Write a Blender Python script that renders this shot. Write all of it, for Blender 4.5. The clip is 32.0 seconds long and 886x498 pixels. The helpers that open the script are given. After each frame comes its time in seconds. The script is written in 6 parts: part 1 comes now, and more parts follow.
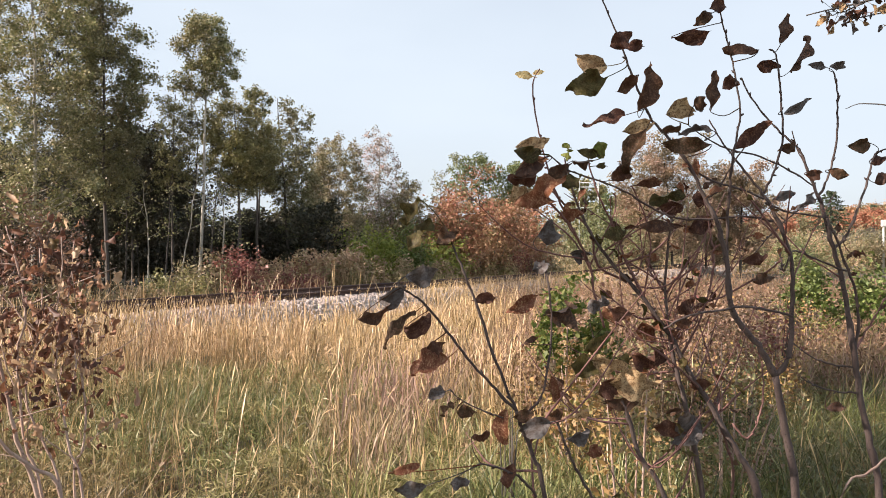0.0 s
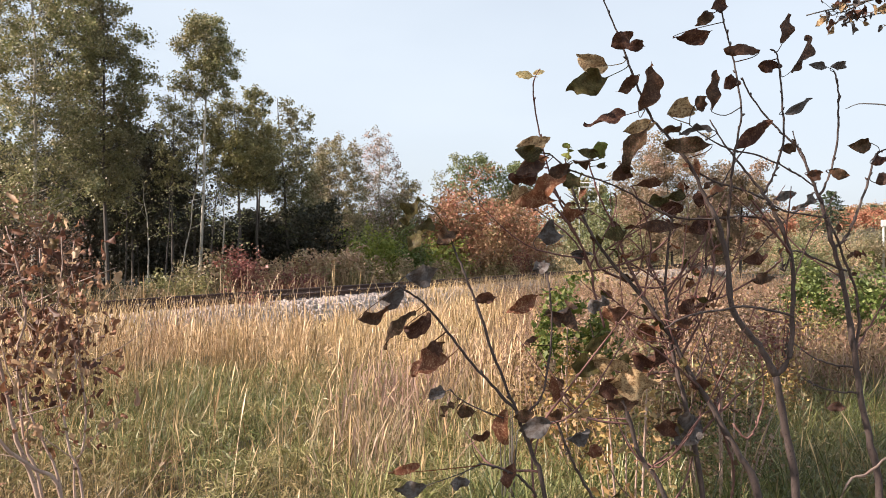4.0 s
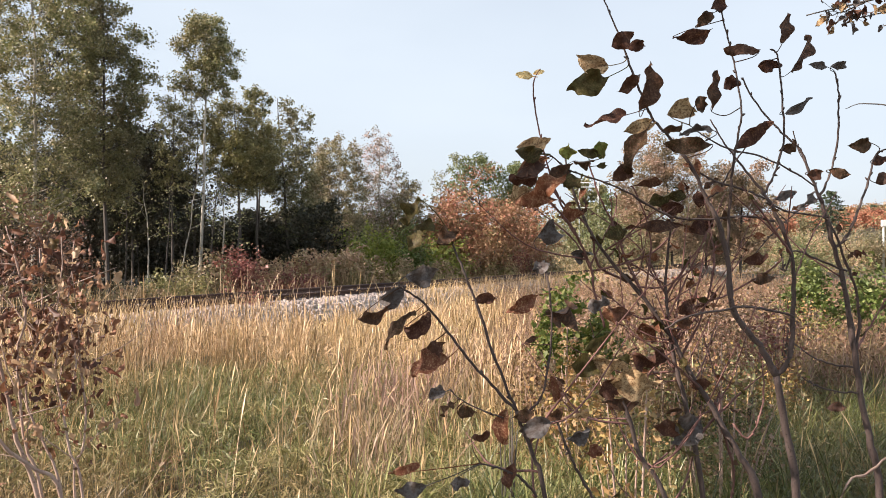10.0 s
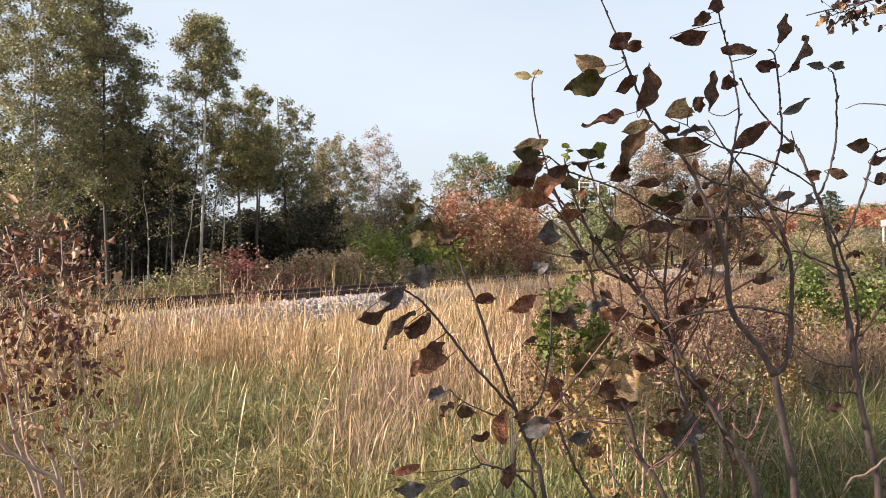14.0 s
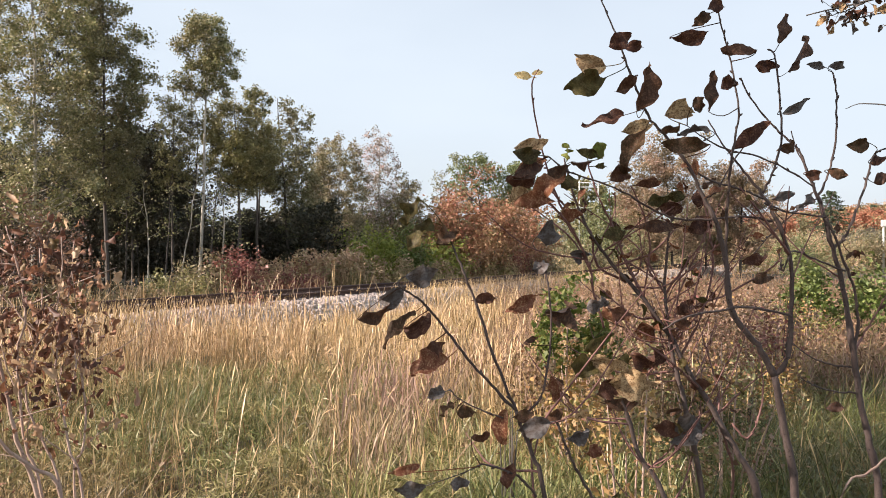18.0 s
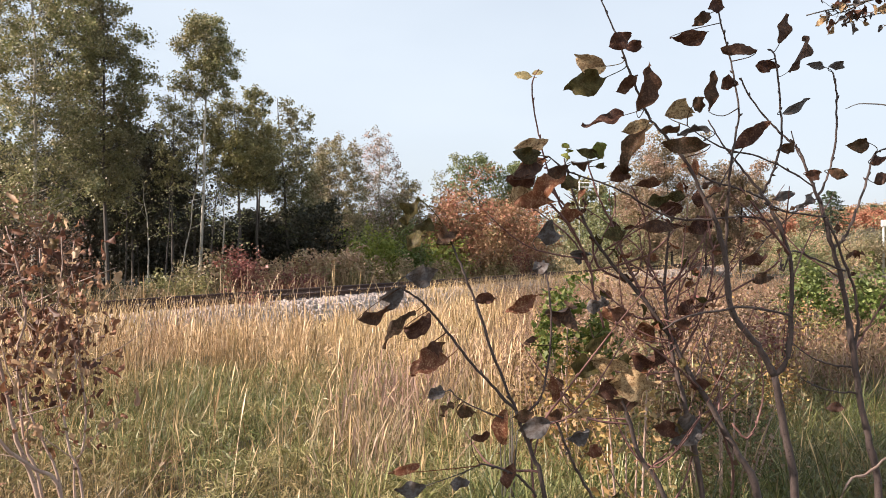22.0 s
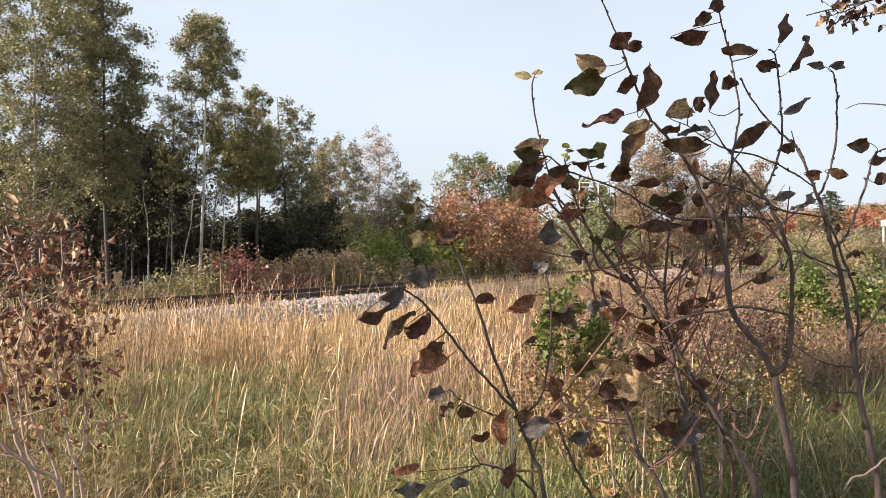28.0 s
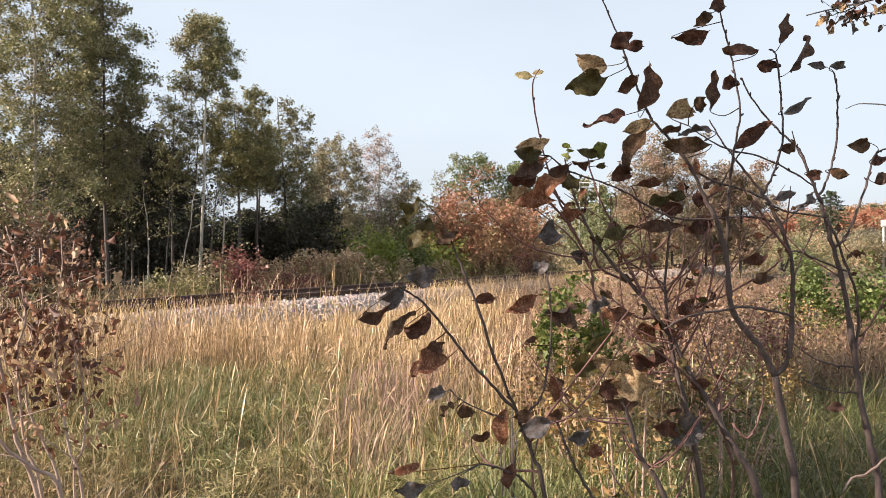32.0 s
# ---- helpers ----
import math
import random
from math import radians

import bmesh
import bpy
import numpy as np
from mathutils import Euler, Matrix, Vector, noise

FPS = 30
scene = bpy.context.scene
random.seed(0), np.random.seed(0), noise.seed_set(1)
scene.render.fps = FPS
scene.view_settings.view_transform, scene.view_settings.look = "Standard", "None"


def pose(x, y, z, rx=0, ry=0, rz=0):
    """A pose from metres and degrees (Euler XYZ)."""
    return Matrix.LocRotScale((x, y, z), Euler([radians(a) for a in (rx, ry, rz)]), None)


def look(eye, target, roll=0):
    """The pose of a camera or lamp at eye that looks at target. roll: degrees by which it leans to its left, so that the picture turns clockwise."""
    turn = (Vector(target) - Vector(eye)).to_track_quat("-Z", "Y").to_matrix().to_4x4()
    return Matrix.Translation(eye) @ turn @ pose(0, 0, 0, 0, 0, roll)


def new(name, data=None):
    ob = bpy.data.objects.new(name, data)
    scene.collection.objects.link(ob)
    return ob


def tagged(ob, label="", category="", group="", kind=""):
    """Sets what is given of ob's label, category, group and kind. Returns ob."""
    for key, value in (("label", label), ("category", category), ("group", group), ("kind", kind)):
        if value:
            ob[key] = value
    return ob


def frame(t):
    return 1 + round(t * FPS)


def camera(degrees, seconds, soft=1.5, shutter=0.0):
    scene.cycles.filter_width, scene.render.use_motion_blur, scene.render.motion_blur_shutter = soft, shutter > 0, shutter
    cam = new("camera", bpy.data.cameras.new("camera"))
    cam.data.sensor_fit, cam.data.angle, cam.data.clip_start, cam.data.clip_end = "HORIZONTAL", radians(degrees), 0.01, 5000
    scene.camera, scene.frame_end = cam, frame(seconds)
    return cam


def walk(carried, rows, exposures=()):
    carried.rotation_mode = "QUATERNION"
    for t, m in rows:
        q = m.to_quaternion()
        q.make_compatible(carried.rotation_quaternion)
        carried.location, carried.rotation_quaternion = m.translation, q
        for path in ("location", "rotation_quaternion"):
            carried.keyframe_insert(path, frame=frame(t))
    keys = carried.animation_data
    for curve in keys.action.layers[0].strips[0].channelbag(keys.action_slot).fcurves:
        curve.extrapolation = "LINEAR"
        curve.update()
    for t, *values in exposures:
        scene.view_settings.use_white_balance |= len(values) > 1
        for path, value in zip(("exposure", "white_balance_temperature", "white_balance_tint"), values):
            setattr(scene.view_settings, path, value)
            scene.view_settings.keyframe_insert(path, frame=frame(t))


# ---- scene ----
# The camera stands still on its tripod, level, at eye height.
cam = camera(52, 32.0, soft=0.85)
EYE = (0.0, 0.0, 1.6)
walk(cam, [(0.0, look(EYE, (0.0, 10.0, 1.6))), (32.0, look(EYE, (0.0, 10.0, 1.6)))],
     exposures=[(0.0, 1.05, 6880, 20), (32.0, 1.05, 6880, 20)])

# ---- light: a clear autumn day, sun to one side and a little behind ----
SUN = Vector((-0.80, -0.28, 0.56)).normalized()
world = bpy.data.worlds.new("world")
scene.world = world
world.use_nodes = True
wn = world.node_tree.nodes
sky = wn.new("ShaderNodeTexSky")
sky.sky_type = "NISHITA"
sky.sun_disc = False
sky.sun_elevation = math.asin(SUN.z)
sky.sun_rotation = math.atan2(SUN.x, SUN.y)
sky.air_density, sky.dust_density, sky.ozone_density = 1.0, 2.0, 1.0
sky.location = (-600, 0)
# a thin bright veil of high cloud over the whole sky
veil = wn.new("ShaderNodeMix")
veil.data_type, veil.blend_type = "RGBA", "MIX"
veil_noise = wn.new("ShaderNodeTexNoise")
veil_noise.inputs["Scale"].default_value, veil_noise.inputs["Detail"].default_value = 1.6, 4
veil_amount = wn.new("ShaderNodeMapRange")
veil_amount.inputs[1].default_value, veil_amount.inputs[2].default_value = 0.3, 0.75
veil_amount.inputs[3].default_value, veil_amount.inputs[4].default_value = 0.62, 0.86
wl = world.node_tree.links
veil_map = wn.new("ShaderNodeMapping")
veil_map.inputs["Scale"].default_value = (1.0, 1.0, 3.0)
veil_from = wn.new("ShaderNodeTexCoord")
wl.new(veil_from.outputs["Generated"], veil_map.inputs["Vector"])
wl.new(veil_map.outputs["Vector"], veil_noise.inputs["Vector"])
wl.new(veil_noise.outputs[0], veil_amount.inputs[0])
wl.new(veil_amount.outputs[0], veil.inputs[0])
wl.new(sky.outputs["Color"], veil.inputs[6])
veil.inputs[7].default_value = (5.9, 7.25, 8.05, 1)
wl.new(veil.outputs[2], wn["Background"].inputs["Color"])
wn["Background"].inputs["Strength"].default_value = 0.067
sun = new("sun", bpy.data.lights.new("sun", "SUN"))
sun.data.energy, sun.data.angle, sun.data.color = 4.9, radians(0.5), (1.0, 0.93, 0.82)
sun.matrix_world = look(SUN * 60, (0, 0, 0))

rng = np.random.default_rng(7)


# ---- materials ----
def nodes_of(name):
    mat = bpy.data.materials.new(name)
    mat.use_nodes = True
    t = mat.node_tree
    return mat, t.nodes, t.links, t.nodes["Principled BSDF"]


def ramp_node(n, colours):
    r = n.new("ShaderNodeValToRGB")
    r.color_ramp.interpolation = "LINEAR"
    while len(r.color_ramp.elements) < len(colours):
        r.color_ramp.elements.new(0.5)
    for i, c in enumerate(colours):
        r.color_ramp.elements[i].position = i / max(1, len(colours) - 1)
        r.color_ramp.elements[i].color = (*c, 1)
    return r


def noise_node(n, l, scale, detail=4, rough=0.6, stretch=None):
    tc = n.new("ShaderNodeTexCoord")
    no = n.new("ShaderNodeTexNoise")
    no.inputs["Scale"].default_value = scale
    no.inputs["Detail"].default_value = detail
    no.inputs["Roughness"].default_value = rough
    if stretch:
        mp = n.new("ShaderNodeMapping")
        mp.inputs["Scale"].default_value = stretch
        l.new(tc.outputs["Object"], mp.inputs["Vector"])
        l.new(mp.outputs["Vector"], no.inputs["Vector"])
    else:
        l.new(tc.outputs["Object"], no.inputs["Vector"])
    return no


def mix_node(n, l, a, b, fac, blend="MIX"):
    m = n.new("ShaderNodeMix")
    m.data_type, m.blend_type = "RGBA", blend
    for sock, v in ((m.inputs[0], fac), (m.inputs[6], a), (m.inputs[7], b)):
        if hasattr(v, "is_linked"):
            l.new(v, sock)
        elif isinstance(v, (int, float)):
            sock.default_value = v
        else:
            sock.default_value = (*v, 1)
    return m.outputs[2]


def spread(n, l, sock, lo, hi, a=0.0, b=1.0):
    m = n.new("ShaderNodeMapRange")
    m.inputs[1].default_value, m.inputs[2].default_value = lo, hi
    m.inputs[3].default_value, m.inputs[4].default_value = a, b
    l.new(sock, m.inputs[0])
    return m.outputs[0]


def leafy(name, colours, second=None, patch=0.5, through_light=0.25, rough=0.55, single=False, blotch=None):
    """Leaves or blades: a colour for each piece from a ramp, drifting to a second ramp in patches."""
    mat, n, l, bsdf = nodes_of(name)
    if single:
        rnd = n.new("ShaderNodeObjectInfo").outputs["Random"]
    else:
        rnd = n.new("ShaderNodeNewGeometry").outputs["Random Per Island"]
    r = ramp_node(n, colours)
    l.new(rnd, r.inputs[0])
    col = r.outputs[0]
    if second:
        r2 = ramp_node(n, second)
        l.new(rnd, r2.inputs[0])
        no = noise_node(n, l, patch, 3)
        col = mix_node(n, l, col, r2.outputs[0], spread(n, l, no.outputs[0], 0.42, 0.6))
    if blotch:
        no = noise_node(n, l, 260, 4, 0.75)
        col = mix_node(n, l, col, blotch, spread(n, l, no.outputs[0], 0.5, 0.62))
        fine = noise_node(n, l, 70, 4, 0.7)
        col = mix_node(n, l, col, (0.58, 0.5, 0.45), spread(n, l, fine.outputs[0], 0.42, 0.6), "MULTIPLY")
        rib = n.new("ShaderNodeTexWave")
        rib.inputs["Scale"].default_value, rib.inputs["Distortion"].default_value, rib.inputs["Detail"].default_value = 55, 3.0, 2
        mp = n.new("ShaderNodeMapping")
        mp.inputs["Rotation"].default_value = (0, 0, 0.9)
        l.new(n.new("ShaderNodeTexCoord").outputs["Object"], mp.inputs["Vector"])
        l.new(mp.outputs["Vector"], rib.inputs["Vector"])
        bp = n.new("ShaderNodeBump")
        bp.inputs["Strength"].default_value, bp.inputs["Distance"].default_value = 0.6, 0.0012
        hgt = mix_node(n, l, rib.outputs["Color"], fine.outputs["Color"], 0.86)
        l.new(hgt, bp.inputs["Height"])
        l.new(bp.outputs[0], bsdf.inputs["Normal"])
    l.new(col, bsdf.inputs["Base Color"])
    bsdf.inputs["Roughness"].default_value = rough
    bsdf.inputs["Specular IOR Level"].default_value = 0.2 if blotch else 0.45
    tr = n.new("ShaderNodeBsdfTranslucent")
    l.new(col, tr.inputs["Color"])
    mx = n.new("ShaderNodeMixShader")
    mx.inputs[0].default_value = through_light
    l.new(bsdf.outputs[0], mx.inputs[1])
    l.new(tr.outputs[0], mx.inputs[2])
    l.new(mx.outputs[0], n["Material Output"].inputs["Surface"])
    return mat


def grainy(name, a, b, scale=8.0, stretch=None, fine=60.0, c=None, rough=0.85, metal=0.0, bump=0.3, dist=0.01, vary=0.0):
    """A surface of two colours in patches with fine grain and relief."""
    mat, n, l, bsdf = nodes_of(name)
    no = noise_node(n, l, scale, 5, 0.65, stretch)
    col = mix_node(n, l, a, b, spread(n, l, no.outputs[0], 0.35, 0.65))
    f = noise_node(n, l, fine, 4, 0.7)
    if c:
        col = mix_node(n, l, col, c, spread(n, l, f.outputs[0], 0.55, 0.68))
    if vary:
        rnd = n.new("ShaderNodeNewGeometry").outputs["Random Per Island"]
        r = ramp_node(n, [(1 - vary,) * 3, (1 + vary * 0.6,) * 3])
        l.new(rnd, r.inputs[0])
        col = mix_node(n, l, col, r.outputs[0], 1.0, "MULTIPLY")
    l.new(col, bsdf.inputs["Base Color"])
    bsdf.inputs["Roughness"].default_value = rough
    bsdf.inputs["Metallic"].default_value = metal
    bp = n.new("ShaderNodeBump")
    bp.inputs["Strength"].default_value, bp.inputs["Distance"].default_value = bump, dist
    l.new(f.outputs[0], bp.inputs["Height"])
    l.new(bp.outputs[0], bsdf.inputs["Normal"])
    return mat


M = {}
M["soil"] = grainy("soil", (0.07, 0.05, 0.03), (0.05, 0.05, 0.022), 0.7, None, 18, (0.11, 0.085, 0.05), bump=0.8, dist=0.05)
M["ballast_bed"] = grainy("ballast_bed", (0.30, 0.27, 0.25), (0.20, 0.18, 0.17), 2.0, None, 30, (0.42, 0.39, 0.37), bump=1.0, dist=0.04)
M["stone"] = grainy("stone", (0.40, 0.335, 0.305), (0.28, 0.235, 0.215), 3.0, None, 60, (0.48, 0.41, 0.38), vary=0.25)
M["rust"] = grainy("rusty_rail", (0.055, 0.032, 0.026), (0.09, 0.05, 0.038), 3.0, None, 50, (0.03, 0.02, 0.02), rough=0.7, metal=0.2)
M["tie"] = grainy("tie_wood", (0.07, 0.055, 0.045), (0.12, 0.10, 0.085), 4.0, (1, 12, 12), 40, (0.04, 0.03, 0.025))
M["bark_pale"] = grainy("pale_bark", (0.42, 0.39, 0.33), (0.26, 0.24, 0.20), 5.0, (1, 1, 0.4), 14, (0.10, 0.09, 0.08))
M["bark_grey"] = grainy("grey_bark", (0.10, 0.085, 0.072), (0.065, 0.055, 0.048), 6.0, (1, 1, 0.3), 25, (0.06, 0.05, 0.045))
M["bark_shrub"] = grainy("shrub_bark", (0.058, 0.037, 0.032), (0.11, 0.08, 0.07), 30.0, (1, 1, 0.25), 160, (0.03, 0.02, 0.017), rough=0.85, bump=0.6, dist=0.003)
M["twig_red"] = grainy("red_twig", (0.14, 0.06, 0.05), (0.20, 0.10, 0.085), 30.0, None, 160, (0.08, 0.035, 0.03), rough=0.75, bump=0.3, dist=0.002)
M["twig_dry"] = grainy("dry_twig", (0.46, 0.335, 0.27), (0.32, 0.21, 0.165), 25.0, (1, 1, 0.25), 120, (0.15, 0.09, 0.07), rough=0.7, bump=0.3, dist=0.002)

M["poplar"] = leafy("poplar_leaves", [(0.115, 0.132, 0.048), (0.196, 0.207, 0.081), (0.287, 0.276, 0.121), (0.552, 0.494, 0.287)], [(0.103, 0.115, 0.052), (0.23, 0.201, 0.098), (0.38, 0.31, 0.172)], 0.6, 0.25, 0.42)
# Two darker copies of the poplar leaves, with the wood's shade in their colour.
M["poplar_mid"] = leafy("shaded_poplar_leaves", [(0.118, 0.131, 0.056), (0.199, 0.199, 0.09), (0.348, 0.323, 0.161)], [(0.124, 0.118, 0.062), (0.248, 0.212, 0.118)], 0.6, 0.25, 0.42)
M["poplar_shade"] = leafy("deep_shade_poplar_leaves", [(0.037, 0.041, 0.026), (0.061, 0.061, 0.036), (0.087, 0.078, 0.051)], [(0.041, 0.037, 0.03), (0.072, 0.059, 0.04)], 0.5)
M["poplar_yellow"] = leafy("yellowing_leaves", [(0.15, 0.155, 0.058), (0.25, 0.23, 0.09), (0.40, 0.34, 0.16)], [(0.13, 0.13, 0.055), (0.28, 0.24, 0.11)], 0.6, 0.3, 0.45)
M["aspen_pale"] = leafy("pale_aspen_leaves", [(0.22, 0.185, 0.142), (0.406, 0.309, 0.267), (0.608, 0.447, 0.426), (0.507, 0.339, 0.319)], [(0.169, 0.155, 0.106), (0.338, 0.278, 0.195)], 0.5)
M["brown_olive"] = leafy("brown_olive_leaves", [(0.156, 0.138, 0.072), (0.264, 0.216, 0.12), (0.384, 0.276, 0.192), (0.216, 0.204, 0.096)], [(0.144, 0.15, 0.072), (0.264, 0.228, 0.12)], 0.7)
M["red_bush"] = leafy("red_bush_leaves", [(0.36, 0.125, 0.08), (0.46, 0.21, 0.14), (0.40, 0.235, 0.125), (0.24, 0.145, 0.07), (0.28, 0.10, 0.065)], [(0.17, 0.135, 0.06), (0.27, 0.185, 0.085), (0.35, 0.20, 0.12), (0.14, 0.13, 0.05)], 0.35)
# Maroon leaves, their colour darkened to stand in for shade.
M["maroon"] = leafy("shaded_maroon_leaves", [(0.07, 0.04, 0.03), (0.12, 0.055, 0.042), (0.19, 0.09, 0.06), (0.32, 0.19, 0.12)], [(0.07, 0.065, 0.035), (0.12, 0.09, 0.05)], 1.0)
M["crimson"] = leafy("crimson_leaves", [(0.156, 0.047, 0.043), (0.257, 0.086, 0.074), (0.351, 0.148, 0.117)], [(0.172, 0.094, 0.062), (0.265, 0.172, 0.109), (0.187, 0.062, 0.047)], 1.2)
M["green_bush"] = leafy("green_bush_leaves", [(0.085, 0.122, 0.029), (0.14, 0.196, 0.046), (0.211, 0.246, 0.065)], [(0.07, 0.092, 0.033), (0.126, 0.135, 0.046)], 0.8)
M["lime_bush"] = leafy("lime_bush_leaves", [(0.15, 0.19, 0.035), (0.25, 0.29, 0.06), (0.38, 0.37, 0.095)], None, 0.8, 0.4)
M["gold_leaf"] = leafy("golden_leaves", [(0.40, 0.24, 0.075), (0.52, 0.38, 0.14), (0.34, 0.17, 0.075), (0.26, 0.25, 0.08), (0.14, 0.09, 0.045)], [(0.29, 0.13, 0.07), (0.38, 0.25, 0.10), (0.2, 0.185, 0.065)], 4.0, 0.3)
M["weed_tan"] = leafy("tan_weeds", [(0.365, 0.254, 0.157), (0.547, 0.389, 0.246), (0.437, 0.254, 0.176)], [(0.238, 0.22, 0.096), (0.365, 0.304, 0.14)], 0.9)
M["orange_wood"] = leafy("orange_woods", [(0.36, 0.18, 0.08), (0.46, 0.26, 0.11), (0.36, 0.26, 0.12), (0.33, 0.14, 0.08)], [(0.35, 0.135, 0.085), (0.44, 0.20, 0.115)], 0.08)
M["far_green"] = leafy("far_green_leaves", [(0.094, 0.125, 0.051), (0.156, 0.188, 0.077), (0.235, 0.25, 0.104)], [(0.188, 0.188, 0.085), (0.281, 0.25, 0.121)], 0.2)
M["willow"] = leafy("willow_leaves", [(0.148, 0.153, 0.063), (0.217, 0.204, 0.091), (0.274, 0.245, 0.125)], None, 0.5)
M["conifer"] = leafy("conifer_needles", [(0.045, 0.068, 0.035), (0.08, 0.105, 0.05)], None, 0.5, 0.1)
M["straw"] = leafy("straw_grass", [(0.105, 0.063, 0.028), (0.28, 0.165, 0.078), (0.49, 0.31, 0.16), (0.66, 0.45, 0.265), (0.82, 0.61, 0.42), (0.21, 0.14, 0.058)], [(0.17, 0.12, 0.043), (0.43, 0.30, 0.125), (0.66, 0.48, 0.25), (0.14, 0.10, 0.04)], 0.45, 0.14, 0.6)
M["green_grass"] = leafy("green_grass", [(0.045, 0.052, 0.015), (0.10, 0.10, 0.03), (0.185, 0.158, 0.052), (0.36, 0.265, 0.12), (0.13, 0.125, 0.036)], [(0.08, 0.058, 0.025), (0.20, 0.13, 0.055), (0.36, 0.24, 0.125)], 0.5, 0.14, 0.5)
M["lush_grass"] = leafy("lush_grass", [(0.031, 0.048, 0.012), (0.07, 0.097, 0.025), (0.132, 0.158, 0.046), (0.282, 0.282, 0.114)], [(0.062, 0.07, 0.023), (0.176, 0.163, 0.062), (0.106, 0.123, 0.035)], 0.9, 0.2, 0.42)
M["grass_mat"] = leafy("matted_grass", [(0.055, 0.07, 0.02), (0.125, 0.145, 0.042), (0.22, 0.22, 0.078), (0.42, 0.37, 0.18), (0.16, 0.17, 0.055)], [(0.10, 0.085, 0.032), (0.25, 0.20, 0.085), (0.46, 0.34, 0.18), (0.13, 0.13, 0.045)], 0.7, 0.2, 0.5)
M["bramble_leaf"] = leafy("bramble_leaves", [(0.064, 0.093, 0.019), (0.111, 0.145, 0.03), (0.187, 0.196, 0.051)], None, 0.8, 0.35)
M["fresh_grass"] = leafy("fresh_grass", [(0.11, 0.138, 0.039), (0.231, 0.242, 0.083), (0.396, 0.374, 0.154), (0.55, 0.473, 0.253)], None, 0.6, 0.25, 0.4)
M["pink_weed"] = leafy("pinkish_weeds", [(0.324, 0.19, 0.153), (0.414, 0.275, 0.216), (0.27, 0.142, 0.099)], [(0.324, 0.228, 0.135), (0.396, 0.304, 0.18)], 1.0, 0.3)
M["tan_tree"] = leafy("tan_tree_leaves", [(0.23, 0.165, 0.11), (0.36, 0.245, 0.17), (0.43, 0.275, 0.205), (0.27, 0.22, 0.12)], [(0.20, 0.175, 0.10), (0.32, 0.24, 0.15)], 0.7)
M["brown_weed"] = leafy("brown_weed", [(0.1, 0.052, 0.032), (0.214, 0.119, 0.07), (0.383, 0.253, 0.153), (0.214, 0.165, 0.068), (0.321, 0.176, 0.119)], [(0.122, 0.107, 0.042), (0.291, 0.172, 0.119), (0.23, 0.088, 0.068), (0.367, 0.264, 0.138)], 1.3, 0.25)
# Brown leaf tones, darkened for part shade, with pale ones for sunlit spots.
M["dry_leaf"] = leafy("dry_brown_leaves", [(0.096, 0.042, 0.027), (0.184, 0.084, 0.048), (0.304, 0.152, 0.08), (0.528, 0.36, 0.216)], [(0.088, 0.042, 0.03), (0.216, 0.08, 0.048), (0.152, 0.112, 0.044)], 3.0, 0.3)
M["leaf_dark"] = leafy("dark_brown_leaf", [(0.07, 0.032, 0.024), (0.115, 0.052, 0.036), (0.085, 0.055, 0.028), (0.10, 0.06, 0.05)], single=True, through_light=0.25, blotch=(0.20, 0.105, 0.065))
M["leaf_olive"] = leafy("dark_olive_leaf", [(0.065, 0.06, 0.022), (0.095, 0.082, 0.03)], single=True, through_light=0.35, blotch=(0.16, 0.12, 0.05))
M["leaf_rust"] = leafy("rust_leaf", [(0.20, 0.075, 0.045), (0.28, 0.12, 0.065)], single=True, through_light=0.3, blotch=(0.42, 0.26, 0.15))
# Tan and speckles are the leaf's own; its brightness imitates sun flecks.
M["leaf_tan"] = leafy("speckled_tan_leaf", [(0.50, 0.36, 0.20), (0.60, 0.43, 0.25)], single=True, through_light=0.3, blotch=(0.15, 0.09, 0.048))
M["leaf_grey"] = leafy("grey_leaf", [(0.13, 0.12, 0.115), (0.17, 0.155, 0.15)], single=True, through_light=0.2, blotch=(0.10, 0.08, 0.075))
M["leaf_green"] = leafy("green_leaf", [(0.171, 0.216, 0.054), (0.247, 0.288, 0.072)], single=True, through_light=0.4, blotch=(0.304, 0.252, 0.09))
# Yellow base raised to stand in for sun on the leaf.
M["leaf_yellow"] = leafy("yellow_leaf", [(0.82, 0.62, 0.3), (0.82, 0.62, 0.3)], single=True, through_light=0.45)
M["white_paint"] = grainy("white_paint", (0.78, 0.78, 0.76), (0.7, 0.7, 0.68), 3.0, None, 40, (0.6, 0.59, 0.56), rough=0.5, bump=0.1)
M["white_steel"] = grainy("white_painted_steel", (0.62, 0.64, 0.62), (0.55, 0.57, 0.55), 2.0, None, 30, (0.48, 0.48, 0.46), rough=0.5, bump=0.1)


